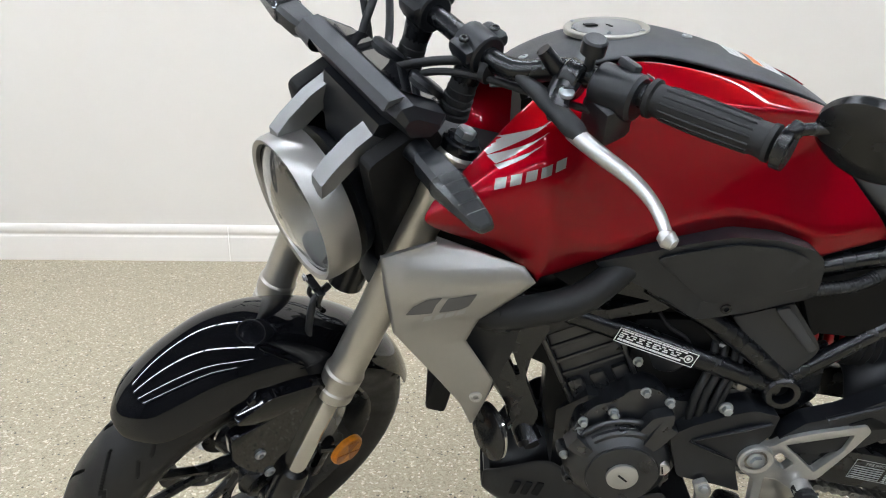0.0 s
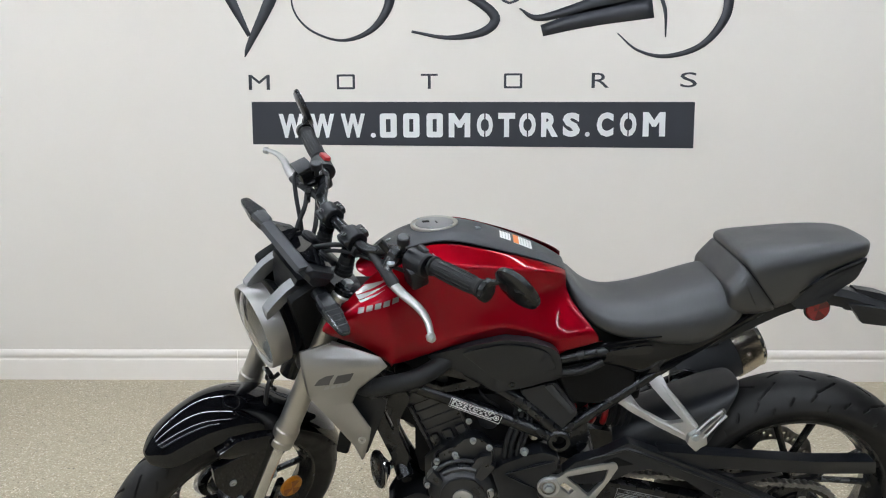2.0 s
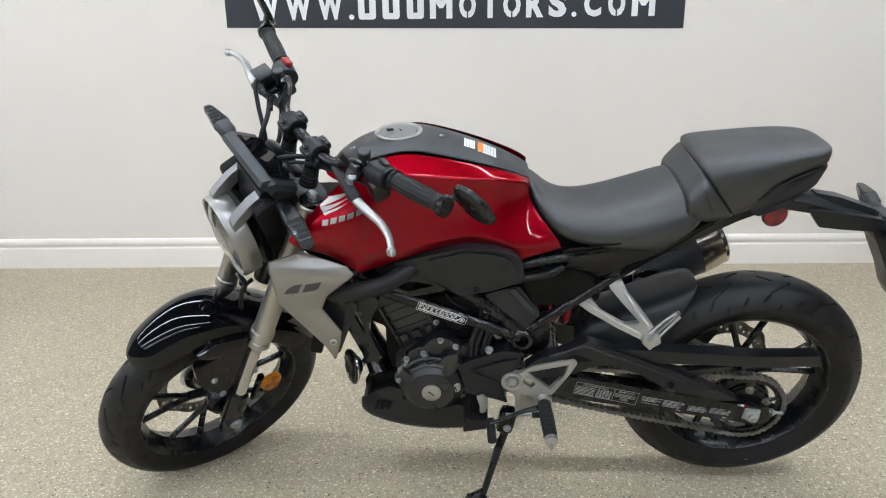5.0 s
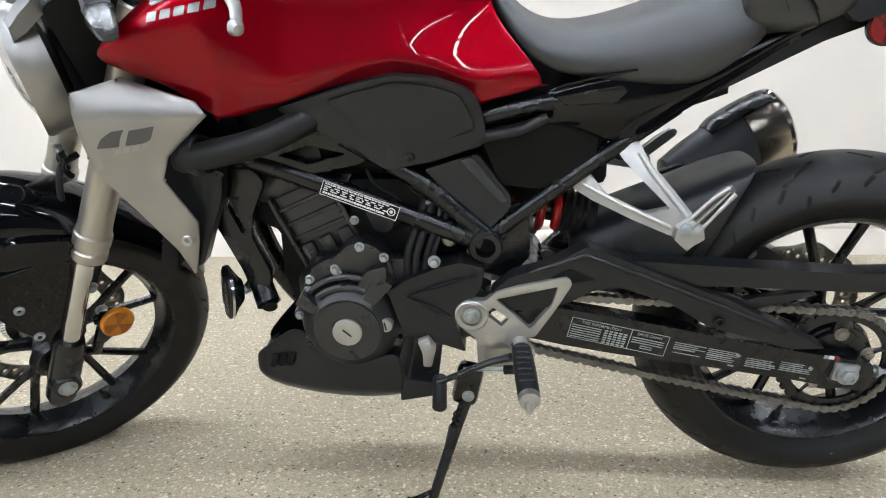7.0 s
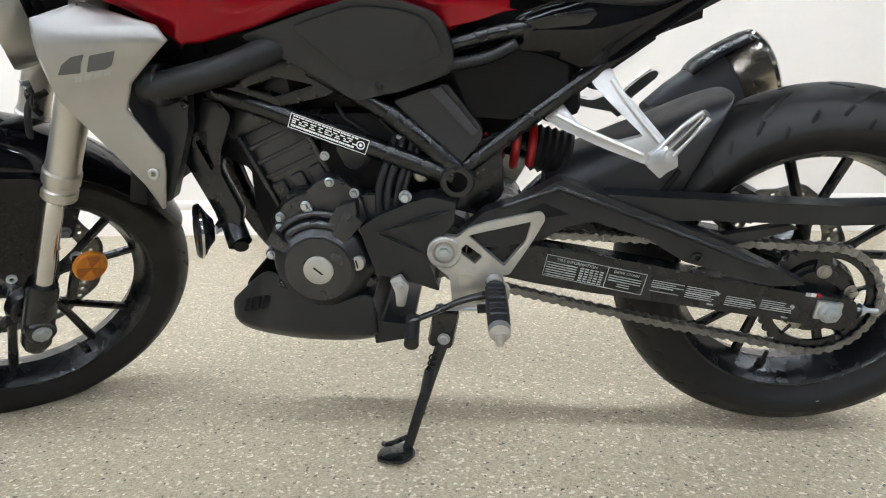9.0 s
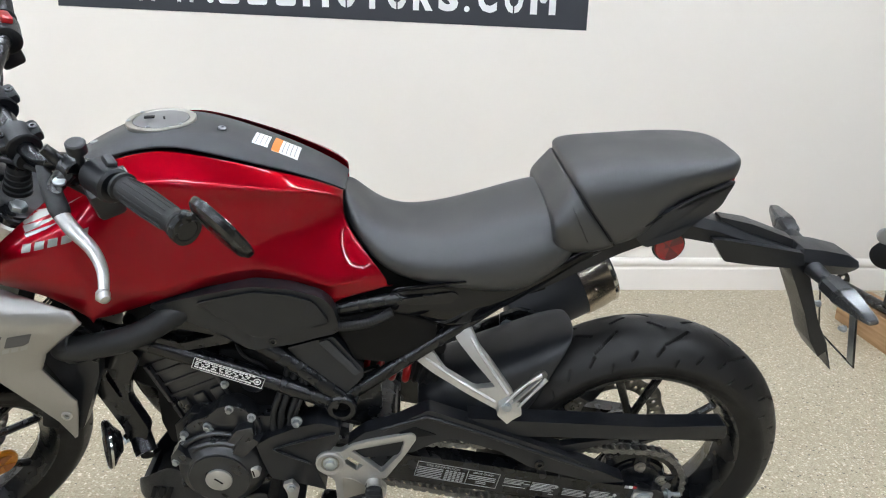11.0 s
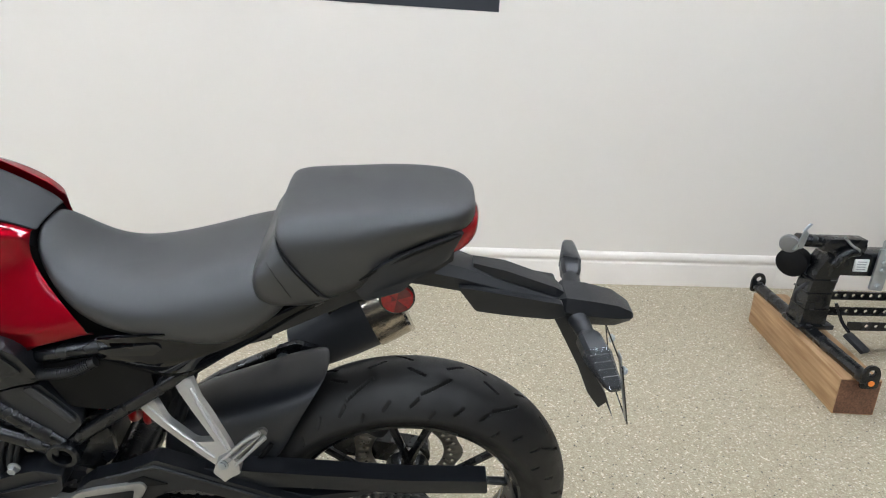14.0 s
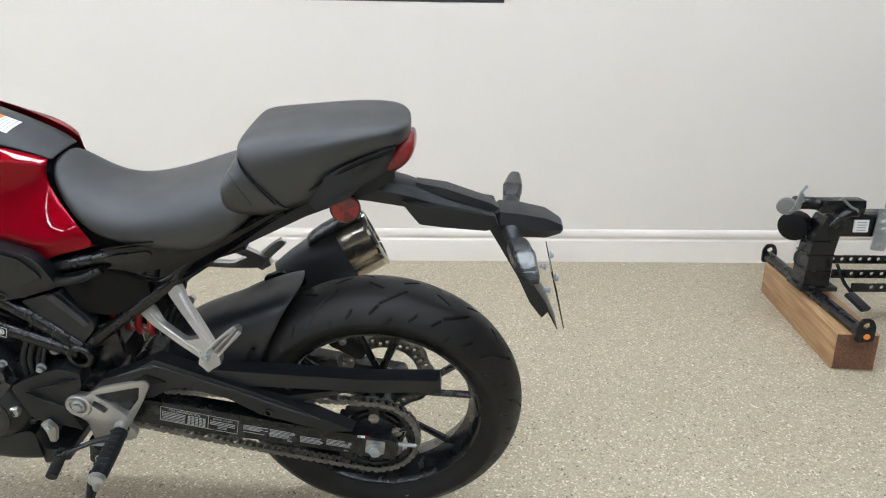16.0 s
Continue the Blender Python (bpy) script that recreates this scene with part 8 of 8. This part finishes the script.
def tow_dolly():
    """Part of a black trailer tongue: a cross tube with ears, a post, an arm, a jack wheel and drilled rails."""
    t = thing("trailer_tongue", "black steel trailer tongue propped on a timber block", "trailer tongue", Matrix.Translation((-0.086, -0.142, -0.010)) @ Matrix.Diagonal((1.07, 1.07, 0.97, 1)))
    z0 = 0.134
    a, b_ = Vector((3.169, 2.581, z0 + 0.024)), Vector((3.192, 3.335, z0 + 0.024))
    part("cross_tube", tube([a, b_], 0.023, 20, 1), SATIN, t, "satin black cross tube")
    for p, s in ((a, -1), (b_, 1)):
        ear = rounded([(-0.028, -0.026), (0.028, -0.026), (0.030, 0.030), (0.016, 0.060), (-0.016, 0.060), (-0.030, 0.030)], 0.012)
        e = part("ear", holed_plate(ear, [circle(0, 0.034, 0.0115, 16)], -0.005, 0.005, 0.001), SATIN, t, "black ear plate with a hole", xf=Matrix.Translation(p))
        part("ear_bolt", lathe([(-0.0075, 0.010), (0.0075, 0.010)], p + Vector((0.004, 0, -0.004)), (0, 1, 0), 14), ORANGE if s < 0 else SATIN, e)
    part("post", loft([[Vector((x + dx, 2.955 + dy, z)) for dx, dy in ((-h, -h), (h, -h), (h, h), (-h, h))] for x, z, h in ((3.170, z0 + 0.045, 0.046), (3.175, 0.330, 0.042), (3.185, 0.405, 0.042), (3.215, 0.470, 0.042))]), SATIN, t, "black box-section post", smooth=20)
    part("post_shoe", box((3.180, 2.955, z0 + 0.052), (0.130, 0.110, 0.018), 0.003), SATIN, t)
    for z in (0.255, 0.320, 0.375):
        part("weld_seam", box((3.174, 2.955, z), (0.094, 0.094, 0.005), 0.001), SATIN, t)
    part("arm", box((3.560, 2.955, 0.440), (0.72, 0.080, 0.090), 0.005), SATIN, t, "black box-section arm")
    part("knee", tube([(3.190, 2.910, 0.440), (3.225, 2.905, 0.488), (3.270, 2.910, 0.492)], (0.016, 0.018, 0.014), 12, 3), SATIN, t)
    part("jack_tube", tube([(3.070, 2.955, 0.520), (3.300, 2.940, 0.508)], 0.024, 20, 1), SATIN, t, "black jack tube")
    part("jack_sleeve", box((3.225, 2.945, 0.512), (0.150, 0.054, 0.050), 0.005), SATIN, t)
    part("caster", lathe([(-0.015, 0.016), (-0.014, 0.028), (-0.009, 0.032), (0.009, 0.032), (0.014, 0.028), (0.015, 0.016)], (3.040, 2.940, 0.508), (0.55, 1, 0), 32), CAPGREY, t, "grey jack caster wheel")
    part("caster_fork", plate(rounded([(3.040, 0.490), (3.075, 0.500), (3.085, 0.555), (3.070, 0.575), (3.055, 0.520)], 0.005), 2.915, 2.921, 0.002), ZINC, t)
    part("pin", tube([(3.075, 2.93, 0.560), (3.095, 2.93, 0.590)], 0.005, 8, 1), ZINC, t)
    part("clip", tube([(3.205, 2.905, 0.550), (3.235, 2.90, 0.520), (3.260, 2.90, 0.505), (3.255, 2.90, 0.488), (3.235, 2.90, 0.498)], 0.005, 8, 4), ZINC, t, "bright spring clip")
    part("hand_wheel", lathe([(-0.03, 0.030), (-0.02, 0.055), (0.02, 0.058), (0.03, 0.040)], (3.120, 3.020, 0.405), (0.8, 0.6, 0), 28), DARK, t)
    part("cable", tube([(3.120, 2.92, 0.360), (3.085, 2.91, 0.330), (3.090, 2.91, 0.290), (3.120, 2.92, 0.275)], 0.006, 8, 5), GRIP, t)
    clampp = part("clamp_plate", plate(rounded([(3.330, 0.350), (3.378, 0.345), (3.386, 0.508), (3.336, 0.512)], 0.006), 2.896, 2.906, 0.002), ZINC, t, "zinc-plated clamp plate")
    for z in (0.365, 0.430, 0.460, 0.495):
        part("clamp_bolt", hex_bolt((3.357, 2.895, z), (0, -1, 0), 0.010, 0.010), ZINC, clampp)
    part("side_plate", box((3.290, 2.911, 0.440), (0.050, 0.006, 0.048), 0.001), PAPER, t, "white maker's plate")
    b = bmesh.new()
    for k in range(4):
        box((3.290, 2.9075, 0.425 + 0.010 * k), (0.032, 0.001, 0.003), 0, None, b)
    part("plate_print", b, GREYPRINT, t)
    part("side_plate", box((3.450, 2.911, 0.445), (0.060, 0.006, 0.060), 0.001), PAPER, t, "white maker's plate")
    part("plate_field", box((3.450, 2.9070, 0.440), (0.030, 0.001, 0.030), 0), BRONZE, t)
    part("winch", tube([(3.400, 2.95, 0.500), (3.520, 2.95, 0.505), (3.600, 2.95, 0.510)], (0.030, 0.045, 0.060), 20, 2), ZINC, t)
    part("upright", box((3.545, 2.955, 0.560), (0.040, 0.06, 0.34), 0.004), SATIN, t)
    for y, z, x0, n, dx in ((3.03, 0.262, 3.262, 14, 0.033), (2.965, 0.226, 3.300, 12, 0.036), (2.90, 0.196, 3.340, 10, 0.036)):
        out = [(x0 - 0.05, z - 0.017), (x0 + 0.65, z - 0.017), (x0 + 0.65, z + 0.017), (x0 - 0.05, z + 0.017)]
        part("drilled_rail", holed_plate(out, [circle(x0 + 0.02 + dx * k, z + 0.002, 0.0075, 10) for k in range(n)], y - 0.003, y + 0.003, 0), SATIN, t, "black rail with a row of holes")
    part("strap", tube([(3.215, 2.88, 0.300), (3.235, 2.86, 0.240), (3.255, 2.84, 0.205), (3.262, 2.825, 0.195)], 0.006, 8, 4), SATIN, t)
    part("pedal", box((3.252, 2.785, 0.188), (0.038, 0.085, 0.018), 0.005, (24, 0, 20)), GRIP, t, "black rubber pedal")
    part("rear_leg", box((3.880, 2.955, 0.215), (0.05, 0.05, 0.43), 0.003), SATIN, t)


tow_dolly()


def parked_wheel():
    """The edge of the wheel of another machine that stands beyond the first one."""
    w = thing("spare_wheel", "black tyre of a wheel standing near the wall", "wheel", Matrix.Translation((-1.450, 3.0, floor_z(-1.450, 3.0))))
    v, f = tyre_mesh(Vector((0, 0, 0.306)), 0.306, 0.150, 0.226, 0.108, REAR_CUTS, 14, segs=240)
    raw_part("tyre", v, f, RUBBER, w)
    part("rim", ring([(-0.054, 0.228), (-0.050, 0.210), (0, 0.198), (0.050, 0.210), (0.054, 0.228), (0, 0.214)], (0, 0, 0.306), (0, 1, 0), 64), SATIN, w)
    part("hub", lathe([(-0.06, 0.03), (-0.05, 0.045), (0.05, 0.045), (0.06, 0.03)], (0, 0, 0.306), (0, 1, 0), 24), SATIN, w)
    for k in range(5):
        a = 2 * math.pi * k / 5
        part("spoke", tube([(0.035 * math.cos(a), 0, 0.306 + 0.035 * math.sin(a)), (0.205 * math.cos(a), 0, 0.306 + 0.205 * math.sin(a))], (0.016, 0.010), 8, 1), SATIN, w)


parked_wheel()
